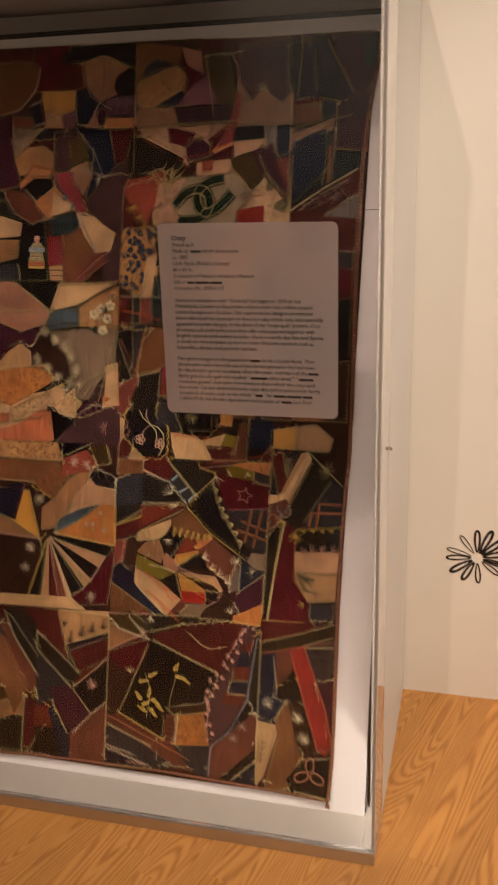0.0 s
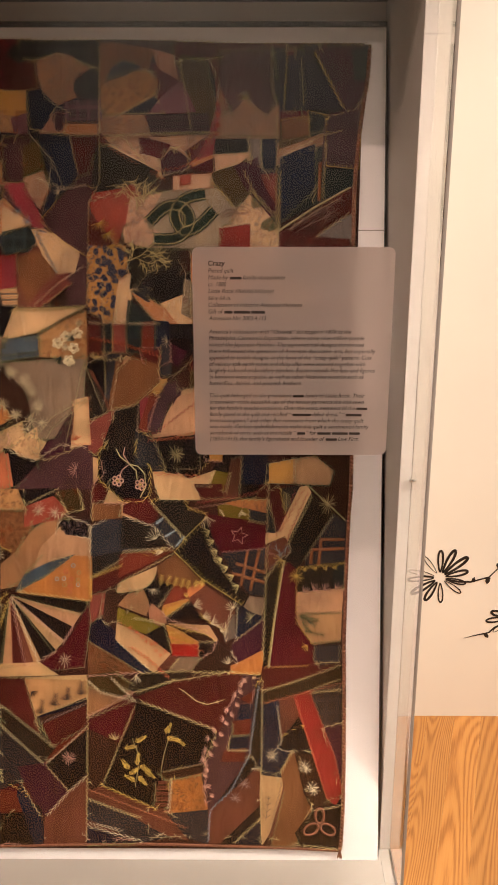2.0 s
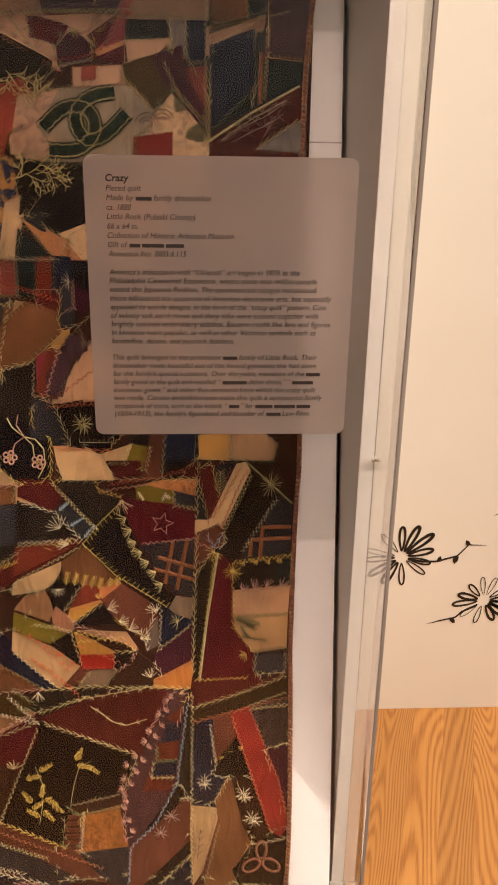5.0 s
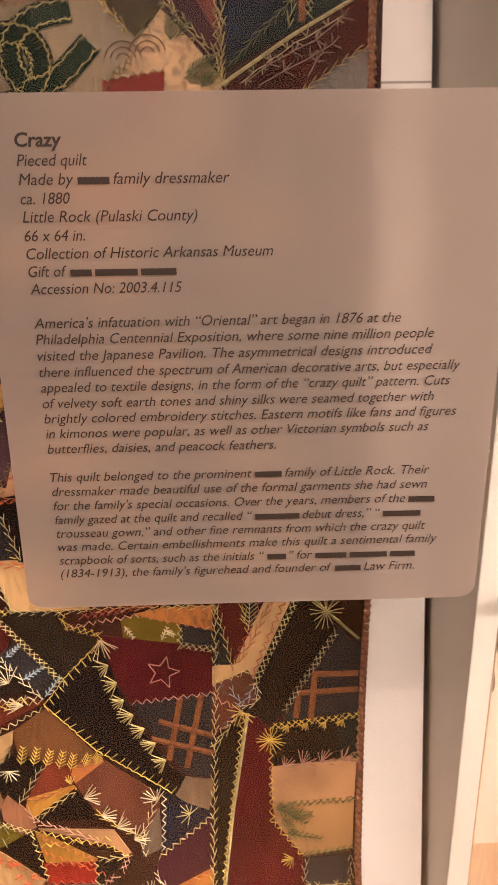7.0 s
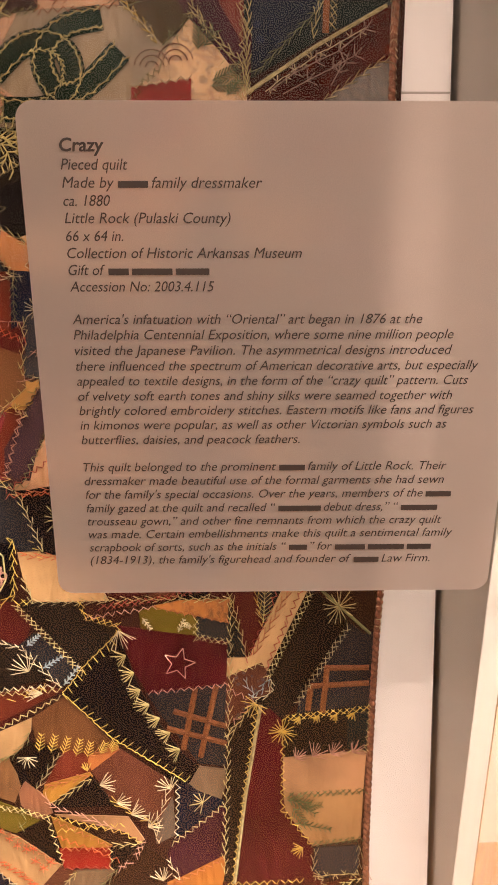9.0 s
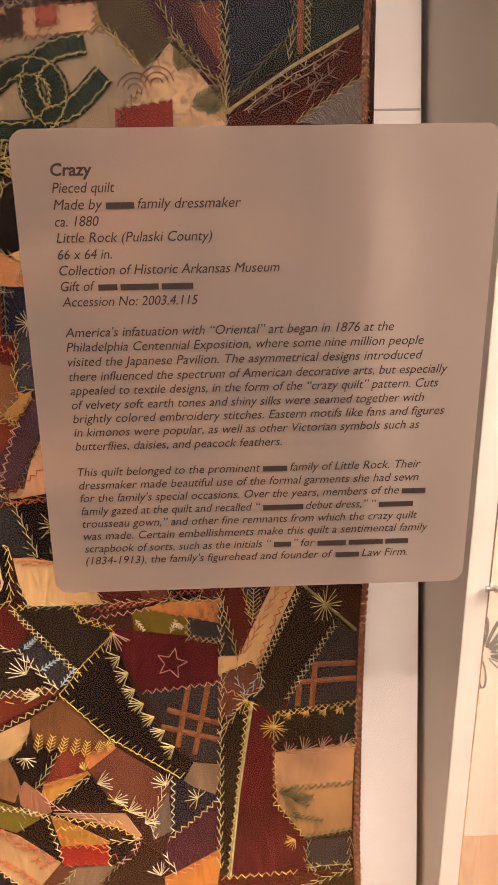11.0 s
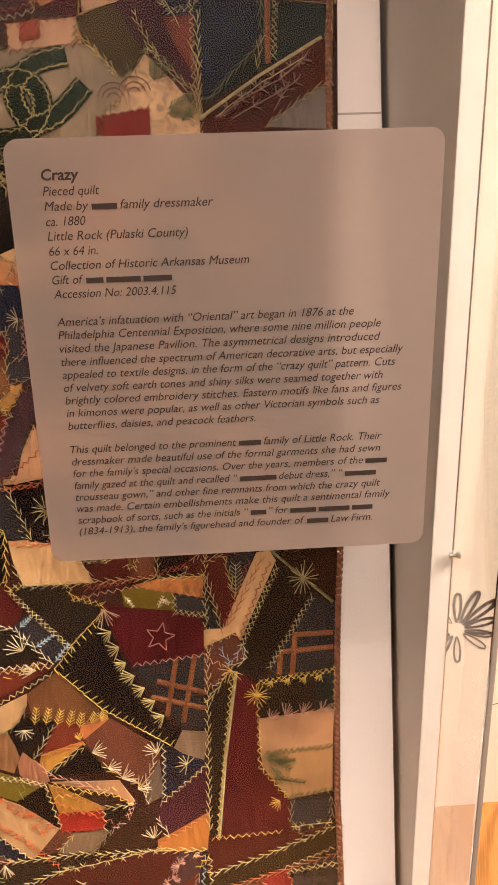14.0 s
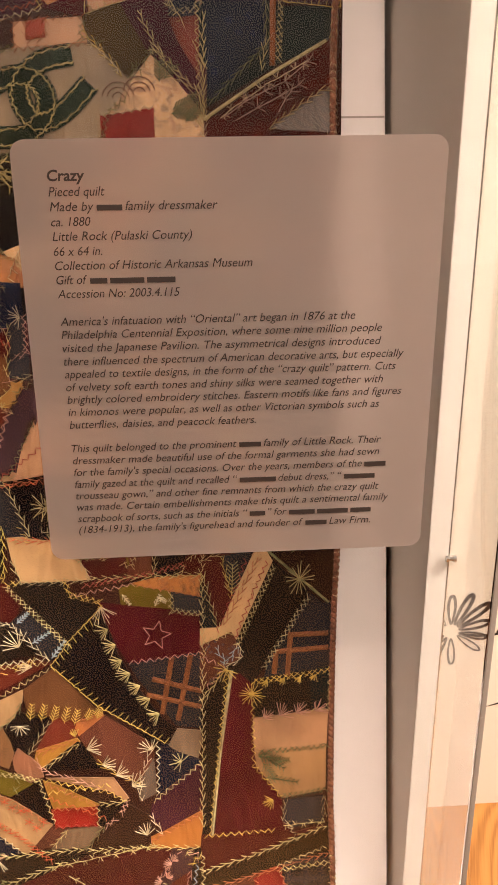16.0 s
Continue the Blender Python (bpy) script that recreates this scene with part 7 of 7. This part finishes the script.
# rings on ochre silk
for i, (u, v) in enumerate(((-53.6, 66.8), (-55.2, 65.5), (-52.4, 65.3), (-55.6, 64.0), (-54.1, 63.9), (-52.6, 63.7), (-57.1, 63.9), (-54.2, 62.4), (-55.5, 62.7), (-52.6, 62.7), (-54.4, 61.2))):
    worked("thread_ring", ring(u, v, 0.42, "red", 8), ("sky", "red", "moss")[i % 3], 0.0014)
# the curling spray on black
worked("curled_stem", line_of([(-44.4, 91.6), (-43.6, 90.0), (-41.6, 88.4), (-39.8, 88.0), (-38.4, 86.4), (-38.2, 83.6), (-39.4, 81.4)]), "straw", 0.002)
worked("curled_stem", line_of([(-42.6, 92.0), (-42.9, 90.4), (-41.6, 88.4), (-43.2, 87.2), (-43.7, 85.6)]), "pink", 0.002)
worked("curled_stem", line_of([(-41.6, 88.4), (-40.2, 87.0), (-40.0, 85.2)]), "straw", 0.002)
for u, v in ((-44.1, 84.9), (-39.3, 84.1)):
    worked("thread_flower", [s for k in range(5) for s in ring(u + 0.8 * math.cos(k * 1.257), v + 0.8 * math.sin(k * 1.257), 0.42, "pink", 7)], "pink", 0.0028)
    sunburst(u, v, 0.5, 6, "yellow")
# interlaced green arms with light zigzag edges
for arm in ([(-25.8, 144.5), (-29.4, 143.7), (-31.7, 141.7), (-32.0, 139.3), (-30.3, 137.0), (-27.4, 137.8), (-23.9, 141.2)],
            [(-37.4, 138.7), (-34.2, 141.6), (-31.0, 142.0), (-29.2, 140.3), (-29.3, 137.7), (-31.8, 135.4), (-36.3, 135.2)]):
    ends = [arm[0]] + list(arm) + [arm[-1]]
    smooth = []
    for k in range(1, len(ends) - 2):
        p0, p1, p2, p3 = ends[k - 1:k + 3]
        for m in range(6):
            t = m / 6
            smooth.append(tuple(0.5 * (2 * b + (c - a) * t + (2 * a - 5 * b + 4 * c - d) * t * t + (3 * b - a - 3 * c + d) * t ** 3) for a, b, c, d in zip(p0, p1, p2, p3)))
    smooth.append(arm[-1])
    worked("green_arm", line_of(smooth), "bottle", 0.026, TOP_Z + 0.0002, "dark green velvet applique arm", fabric("bottle"))
    for side in (0.92, -0.92):
        rim, twigs = [], []
        for i, p in enumerate(smooth):
            q, r = smooth[max(0, i - 1)], smooth[min(len(smooth) - 1, i + 1)]
            ang = math.atan2(r[1] - q[1], r[0] - q[0])
            o = side + (0.1 if i % 2 else -0.1)
            rim.append((p[0] - o * math.sin(ang), p[1] + o * math.cos(ang)))
            far = side * (0.75 if i % 2 else 1.25)
            twigs.append((rim[-1], (p[0] - far * math.sin(ang) + 0.3 * math.cos(ang), p[1] + far * math.cos(ang) + 0.3 * math.sin(ang))))
        worked("feather_edge", line_of(rim) + twigs, "straw", 0.0013, TOP_Z + 0.0014)
# a small vase-like shape on black, in bands
for name, colour, rows in (("band", "yellow", (0,)), ("band", "rust", (1, 2)), ("band", "lace", (3, 4, 5, 6)), ("band", "sky", (7, 8)), ("band", "lace", (9, 10)), ("band", "pink", (11, 12, 13))):
    half = (1.2, 1.3, 1.3, 1.2, 1.0, 0.8, 0.8, 1.3, 1.2, 0.7, 0.3, -0.3, -0.2, -0.2)
    worked("small_applique_band", [((-72.6 - half[k], 124.4 + k * 0.55), (-70.8 + half[k], 124.4 + k * 0.55)) for k in rows], colour, 0.0054)
# bamboo stems on maroon silk, ferns and scallops on the cream gable
for stem in ([(-8.1, 137.3), (-5.6, 139.1), (-3.2, 140.3), (-0.8, 141.4), (2.0, 143.6)],
             [(-6.7, 137.0), (-4.1, 138.4), (-1.4, 139.7), (0.9, 141.0)],
             [(-1.6, 137.9), (-0.8, 139.3), (-0.1, 140.2)]):
    worked("bamboo_stem", line_of(stem), "mauvepale", 0.0012)
    for a, b in line_of(stem):
        ang = math.atan2(b[1] - a[1], b[0] - a[0])
        worked("bamboo_leaf", [(b, (b[0] + 1.1 * math.cos(ang + w), b[1] + 1.1 * math.sin(ang + w))) for w in (1.1, -0.9, 0.3)], "mauvepale", 0.0012)
for root, tip in (((-15.7, 141.4), (-15.6, 143.7)), ((-15.1, 141.7), (-14.0, 143.3)), ((-14.2, 138.3), (-11.5, 139.6)), ((-14.4, 137.8), (-11.8, 137.8)), ((-12.7, 136.9), (-11.2, 138.4))):
    sprig([root, tip], "green", 0.9, 0.35)
for u, v in ((-20.6, 139.5), (-18.1, 140.1)):
    for r in (0.7, 1.3, 1.9):
        worked("scallop", line_of([(u + r * math.cos(radians(a)), v + r * math.sin(radians(a))) for a in range(10, 175, 20)]), "cordrust", 0.0011)

# a spray of white blossoms on grey silk
for u, v in ((-54.8, 115.0), (-53.2, 112.6), (-54.3, 110.0), (-56.6, 113.6), (-52.5, 115.7)):
    worked("white_blossom", [q for k in range(5) for q in ring(u + 0.75 * math.cos(k * 1.257 + u), v + 0.75 * math.sin(k * 1.257 + u), 0.34, "cream", 7)], "cream", 0.0042)
    sunburst(u, v, 0.4, 5, "moss")

# the corded rim: twisted rust cord, side and hem
RIM = [(7.9, 174.1), (7.6, 169.0), (6.8, 163.2), (5.9, 156.3), (5.3, 149.5), (5.0, 141.0), (4.9, 128.0), (4.9, 113.7), (5.2, 95.0), (5.1, 83.0), (4.7, 77.1), (4.4, 69.5), (4.2, 61.7), (4.0, 49.8), (4.2, 40.0),
       (4.3, 24.0), (4.2, 14.0), (3.9, 7.7), (3.6, 5.2)]
HEM = [(3.6, 5.2), (-7.3, 5.6), (-19.6, 5.9), (-38.0, 6.2), (-56.4, 5.8), (-68.6, 5.4), (-78.6, 4.8), (-100.0, 5.0), (-157.0, 5.0)]


def cord(name, path, radius, colour, turns):
    verts, faces = [], []
    run = 0.0
    for (a, b) in line_of(path):
        length = math.hypot(b[0] - a[0], b[1] - a[1])
        ang = math.atan2(b[1] - a[1], b[0] - a[0])
        count = max(1, int(length / turns))
        for k in range(count):
            t = (k + 0.5) / count
            u, v = laid_at(a[0] + (b[0] - a[0]) * t, a[1] + (b[1] - a[1]) * t)
            w = ang + 0.55
            n = len(verts)
            for i in range(6):
                for j in range(5):
                    s = -1 + 2 * j / 4
                    r = radius * math.sqrt(max(0.03, 1 - s * s))
                    c = 2 * math.pi * i / 6
                    x, y, z = s * turns * 0.0078, r * math.cos(c), 0.0042 + r * math.sin(c)
                    verts.append((u + x * math.cos(w) - y * math.sin(w), v + x * math.sin(w) + y * math.cos(w), z))
            for i in range(6):
                for j in range(4):
                    p, q = n + i * 5 + j, n + (i + 1) % 6 * 5 + j
                    faces.append((p, q, q + 1, p + 1))
    me = bpy.data.meshes.new(name)
    me.from_pydata(verts, [], faces)
    me.materials.append(THREADS[colour])
    for f in me.polygons:
        f.use_smooth = True
    ob = new(name, me)
    ob.parent = quilt
    return tagged(ob, "twisted rust-brown cord edging")


cord("edge_cord", RIM, 0.0042, "cordrust", 0.75)
cord("hem_cord", HEM, 0.0030, "cordrust", 0.6)
worked("corner_tuft", [((3.6, 5.2), (3.6 + 0.5 * math.sin(k), 3.6 + 0.2 * math.cos(3 * k))) for k in range(9)], "cordrust", 0.003, 0.004)

# ---- the text panel on the acrylic ----
panel = thing("text_panel", (-0.0815, 0, 0.980), "frosted grey text panel with dark brown lettering fixed to the acrylic", "sign")


def rounded(x0, x1, z0, z1, r, y0, y1, n=6):
    bm = bmesh.new()
    ring_ = []
    for cx, cz, start in ((x1 - r, z1 - r, 0), (x0 + r, z1 - r, 90), (x0 + r, z0 + r, 180), (x1 - r, z0 + r, 270)):
        for k in range(n + 1):
            a = radians(start + 90 * k / n)
            ring_.append((cx + r * math.cos(a), cz + r * math.sin(a)))
    front = [bm.verts.new((x, y0, z)) for x, z in ring_]
    back = [bm.verts.new((x, y1, z)) for x, z in ring_]
    bm.faces.new(front)
    bm.faces.new(list(reversed(back)))
    for i in range(len(ring_)):
        bm.faces.new((front[i - 1], back[i - 1], back[i], front[i]))
    bmesh.ops.recalc_face_normals(bm, faces=bm.faces)
    return bm


bm = rounded(-0.2438, 0.081, 0.980, 1.3285, 0.011, -0.0006, 0.0010)
bmesh.ops.translate(bm, vec=(0.0815, 0, -0.980), verts=bm.verts)
part("plate", bm, M_PANEL, panel, "frosted grey plate")

# lines: words, right end, height of the baseline; ~n is a bar n letters wide
LEFT = -0.2185
LINES = [
    ("Crazy", -0.191, 1.2992), ("Pieced quilt", -0.177, 1.2881), ("Made by ~4 family dressmaker", -0.093, 1.2772), ("ca. 1880", -0.189, 1.2661),
    ("Little Rock (Pulaski County)", -0.113, 1.2553), ("66 x 64 in.", -0.182, 1.2440), ("Collection of Historic Arkansas Museum", -0.067, 1.2331),
    ("Gift of ~3 ~6 ~5", -0.127, 1.2221), ("Accession No: 2003.4.115", -0.124, 1.2112),
    ("America's infatuation with \u201cOriental\u201d art began in 1876 at the", 0.015, 1.1892),
    ("Philadelphia Centennial Exposition, where some nine million people", 0.037, 1.1786),
    ("visited the Japanese Pavilion. The asymmetrical designs introduced", 0.037, 1.1677),
    ("there influenced the spectrum of American decorative arts, but especially", 0.056, 1.1567),
    ("appealed to textile designs, in the form of the \u201ccrazy quilt\u201d pattern. Cuts", 0.050, 1.1460),
    ("of velvety soft earth tones and shiny silks were seamed together with", 0.040, 1.1350),
    ("brightly colored embroidery stitches. Eastern motifs like fans and figures", 0.056, 1.1243),
    ("in kimonos were popular, as well as other Victorian symbols such as", 0.038, 1.1135),
    ("butterflies, daisies, and peacock feathers.", -0.065, 1.1024),
    ("This quilt belonged to the prominent ~4 family of Little Rock. Their", 0.041, 1.0813),
    ("dressmaker made beautiful use of the formal garments she had sewn", 0.040, 1.0704),
    ("for the family's special occasions. Over the years, members of the ~4", 0.046, 1.0596),
    ("family gazed at the quilt and recalled \u201c~7 debut dress,\u201d \u201c~6", 0.037, 1.0486),
    ("trousseau gown,\u201d and other fine remnants from which the crazy quilt", 0.041, 1.0378),
    ("was made. Certain embellishments make this quilt a sentimental family", 0.050, 1.0271),
    ("scrapbook of sorts, such as the initials \u201c~3\u201d for ~5 ~6 ~4", 0.035, 1.0161),
    ("(1834-1913), the family's figurehead and founder of ~4 Law Firm.", 0.035, 1.0053),
]
made = []
for words, right, base in LINES:
    row, chunk = [], []
    for word in words.split(" "):
        if "~" in word:
            before, rest = word.split("~")
            digits = "".join(c for c in rest if c.isdigit())
            after = rest[len(digits):]
            row += [("text", " ".join(chunk + [before]).strip()), ("bar", int(digits))]
            chunk = [after] if after else []
        else:
            chunk.append(word)
    row.append(("text", " ".join(chunk).strip()))
    cells = []
    for kind, value in row:
        if kind == "bar":
            cells.append((kind, value, None))
        elif value:
            cu = bpy.data.curves.new("line", "FONT")
            cu.body, cu.size, cu.shear = value, 1.0, 0.12 if words == "Crazy" else 0.24
            cu.offset = 0.022 if words == "Crazy" else 0.0
            cu.resolution_u = 3
            cells.append((kind, value, new("line", cu)))
    made.append((cells, right, base))
bpy.context.view_layer.update()
graph = bpy.context.evaluated_depsgraph_get()
for cells, right, base in made:
    x, laid = 0.0, []
    for kind, value, ob in cells:
        if kind == "bar":
            laid.append((kind, x, 0.50 * value, None))
            x += 0.50 * value + 0.24
        else:
            me = bpy.data.meshes.new_from_object(ob.evaluated_get(graph))
            xs = [v.co.x for v in me.vertices]
            laid.append((kind, x - min(xs), max(xs) - min(xs), me))
            x += max(xs) - min(xs) + 0.24
            cu = ob.data
            bpy.data.objects.remove(ob)
            bpy.data.curves.remove(cu)
    scale = (right - LEFT) / (x - 0.24)
    tall = 0.0112 if base > 1.297 else 0.0098
    for kind, at, wide, me in laid:
        x0 = LEFT + 0.0815 + at * scale
        if kind == "bar":
            part("bar", box(x0, x0 + wide * scale, -0.0010, -0.0007, base - 0.980, base - 0.980 + 0.0042), M_TEXT, panel, "dark bar of lettering")
        else:
            for v in me.vertices:
                v.co = Vector((x0 + v.co.x * scale, -0.0009, base - 0.980 + v.co.y * tall))
            me.materials.clear()
            me.materials.append(M_TEXT)
            ob = new("text_line", me)
            ob.parent = panel

# ---- flower drawings on the wall ----


def loop(r0, r1, half, thick, tip):
    """One drawn petal: a long closed loop, the line heavier towards its tip. It points along x."""
    n, path = 28, []
    for i in range(n):
        a = 2 * math.pi * i / n
        s = (1 - math.cos(a)) / 2
        path.append((r0 + (r1 - r0) * s, half * math.sin(a) * (0.35 + 0.65 * s ** 0.6)))
    bm = bmesh.new()
    inner, outer = [], []
    for i in range(n):
        p, q, o = path[i], path[(i + 1) % n], path[i - 1]
        ang = math.atan2(q[1] - o[1], q[0] - o[0])
        w = thick / 2 * (1 + tip * (p[0] - r0) / (r1 - r0))
        inner.append(bm.verts.new((p[0] + w * math.sin(ang), -0.0008, p[1] - w * math.cos(ang))))
        outer.append(bm.verts.new((p[0] - w * math.sin(ang), -0.0008, p[1] + w * math.cos(ang))))
    for i in range(n):
        j = (i + 1) % n
        bm.faces.new((inner[i], outer[i], outer[j], inner[j]))
    bmesh.ops.recalc_face_normals(bm, faces=bm.faces)
    return bm


def twig(points, thick, thorns=()):
    """A drawn twig that tapers to a point, with thorns at some of its joints."""
    bm = bmesh.new()
    n = len(points)
    left, right_ = [], []
    for i, (x, z) in enumerate(points):
        a, b = points[max(0, i - 1)], points[min(n - 1, i + 1)]
        ang = math.atan2(b[1] - a[1], b[0] - a[0])
        w = thick / 2 * (1.05 - i / (n - 1)) ** 0.5 * (0.4 if i == n - 1 else 1)
        left.append(bm.verts.new((x - w * math.sin(ang), -0.0009, z + w * math.cos(ang))))
        right_.append(bm.verts.new((x + w * math.sin(ang), -0.0009, z - w * math.cos(ang))))
    for i in range(n - 1):
        bm.faces.new((left[i], right_[i], right_[i + 1], left[i + 1]))
    for x, z, dx, dz in thorns:
        nx, nz = -dz * 0.3, dx * 0.3
        bm.faces.new([bm.verts.new((x + a, -0.0010, z + b)) for a, b in ((-nx, -nz), (dx * 0.6 - nx, dz * 0.6 - nz), (dx, dz), (dx * 0.6 + nx, dz * 0.6 + nz), (nx, nz))])
    bmesh.ops.recalc_face_normals(bm, faces=bm.faces)
    return bm


def wall_flower(x, z, petals, twig_points, thorns, label):
    """petals: angle, length, line weight."""
    ob = thing("flower_drawing", (x, WALL_Y - 0.0002, z), label, "wall drawing", "flower drawings on the wall")
    for angle, length, weight in petals:
        bm = loop(0.016, length, 0.0060 + 0.0005 * weight, 0.00112 * weight, 0.5)
        a = radians(angle)
        for v in bm.verts:
            v.co = Vector((v.co.x * math.cos(a) - v.co.z * math.sin(a), v.co.y, v.co.x * math.sin(a) + v.co.z * math.cos(a)))
        part("petal", bm, M_INK, ob)
    part("twig", twig(twig_points, 0.006, thorns), M_INK, ob)
    return ob


wall_flower(0.342, 0.420, ((92, 0.076, 3.6), (66, 0.084, 4.6), (40, 0.088, 5), (14, 0.073, 4), (-14, 0.069, 3), (-38, 0.072, 2), (-85, 0.072, 2.6), (-118, 0.074, 4.2), (-146, 0.080, 4.6),
                            (-176, 0.078, 3.0), (165, 0.080, 1.6), (127, 0.074, 1.6)),
            [(0.016, -0.006), (0.05, -0.012), (0.082, -0.012), (0.128, 0.002), (0.152, 0.030), (0.195, 0.028)],
            [(0.086, -0.012, 0.004, 0.014), (0.126, 0.001, -0.003, -0.020), (0.152, 0.029, -0.008, 0.013)], "black line-drawn daisy with a long thorny twig")
wall_flower(0.544, 0.304, ((4, 0.072, 4.2), (-16, 0.068, 4.8), (-38, 0.064, 4.8), (-62, 0.060, 4), (-104, 0.062, 1.6), (-140, 0.066, 1.2), (188, 0.072, 3.4), (165, 0.062, 4), (132, 0.056, 2.6),
                            (98, 0.062, 1.2), (68, 0.064, 1.2), (32, 0.070, 2.4)),
            [(-0.014, -0.012), (-0.048, -0.030), (-0.062, -0.045), (-0.10, -0.054), (-0.128, -0.062)],
            [(-0.072, -0.048, 0.010, -0.013)], "black line-drawn daisy with a short twig on the wall")
wall_flower(0.645, 0.540, ((90, 0.07, 4), (60, 0.07, 3), (30, 0.072, 2), (0, 0.07, 3), (-30, 0.07, 4), (-60, 0.07, 4.6), (-92, 0.07, 2), (-122, 0.07, 2), (-152, 0.066, 3.6), (176, 0.074, 3.8),
                            (150, 0.072, 4), (120, 0.07, 4)),
            [(-0.012, -0.004), (-0.05, 0.004), (-0.075, -0.002), (-0.104, -0.018)], [(-0.080, -0.004, 0.004, 0.012)], "black line-drawn daisy with a thorny twig on the wall")

# the small steel stand-off on the painted edge
knob = thing("standoff_screw", (CASE_R - 0.006, BOX_F - 0.0045, 0.882), "small polished steel stand-off screw on the case edge", "screw")
bm = bmesh.new()
bmesh.ops.create_cone(bm, cap_ends=True, segments=14, radius1=0.0022, radius2=0.0022, depth=0.012, matrix=pose(0.004, 0, 0, 0, 90, 0))
part("shank", bm, M_STEEL, knob)
for x, r in ((0.0105, 0.0042), (-0.002, 0.0036)):
    bm = bmesh.new()
    bmesh.ops.create_cone(bm, cap_ends=True, segments=16, radius1=r, radius2=r * 0.85, depth=0.003, matrix=pose(x, 0, 0, 0, 90, 0))
    part("head", bm, M_STEEL, knob)

# ---- oak planks, laid askew to the wall ----
PLANK, SKEW = 0.07, radians(-16.0)
plank_meshes = {}
lay = random.Random(3)
cs, sn = math.cos(SKEW), math.sin(SKEW)
for column in range(-26, 24):
    u = column * PLANK
    top = (WALL_Y + 0.06 - sn * u) / cs
    v = top - lay.uniform(0.0, 0.9)
    stops = [top, v]
    while (v := v - lay.choice((0.62, 0.85, 1.1))) > -1.3:
        stops.append(v)
    stops.append(-1.3)
    for head, foot in zip(stops[:-1], stops[1:]):
        if head - foot < 0.04:
            continue
        key = round(head - foot, 4)
        if key not in plank_meshes:
            plank_meshes[key] = mesh_of("plank", box(0.0001, PLANK - 0.0001, -key, 0, -0.0055, 0, 0.0002), M_OAK)
        ob = new("plank", plank_meshes[key])
        ob.matrix_world = pose(cs * u - sn * head, sn * u + cs * head, 0, 0, 0, math.degrees(SKEW))
        ob.parent = floor
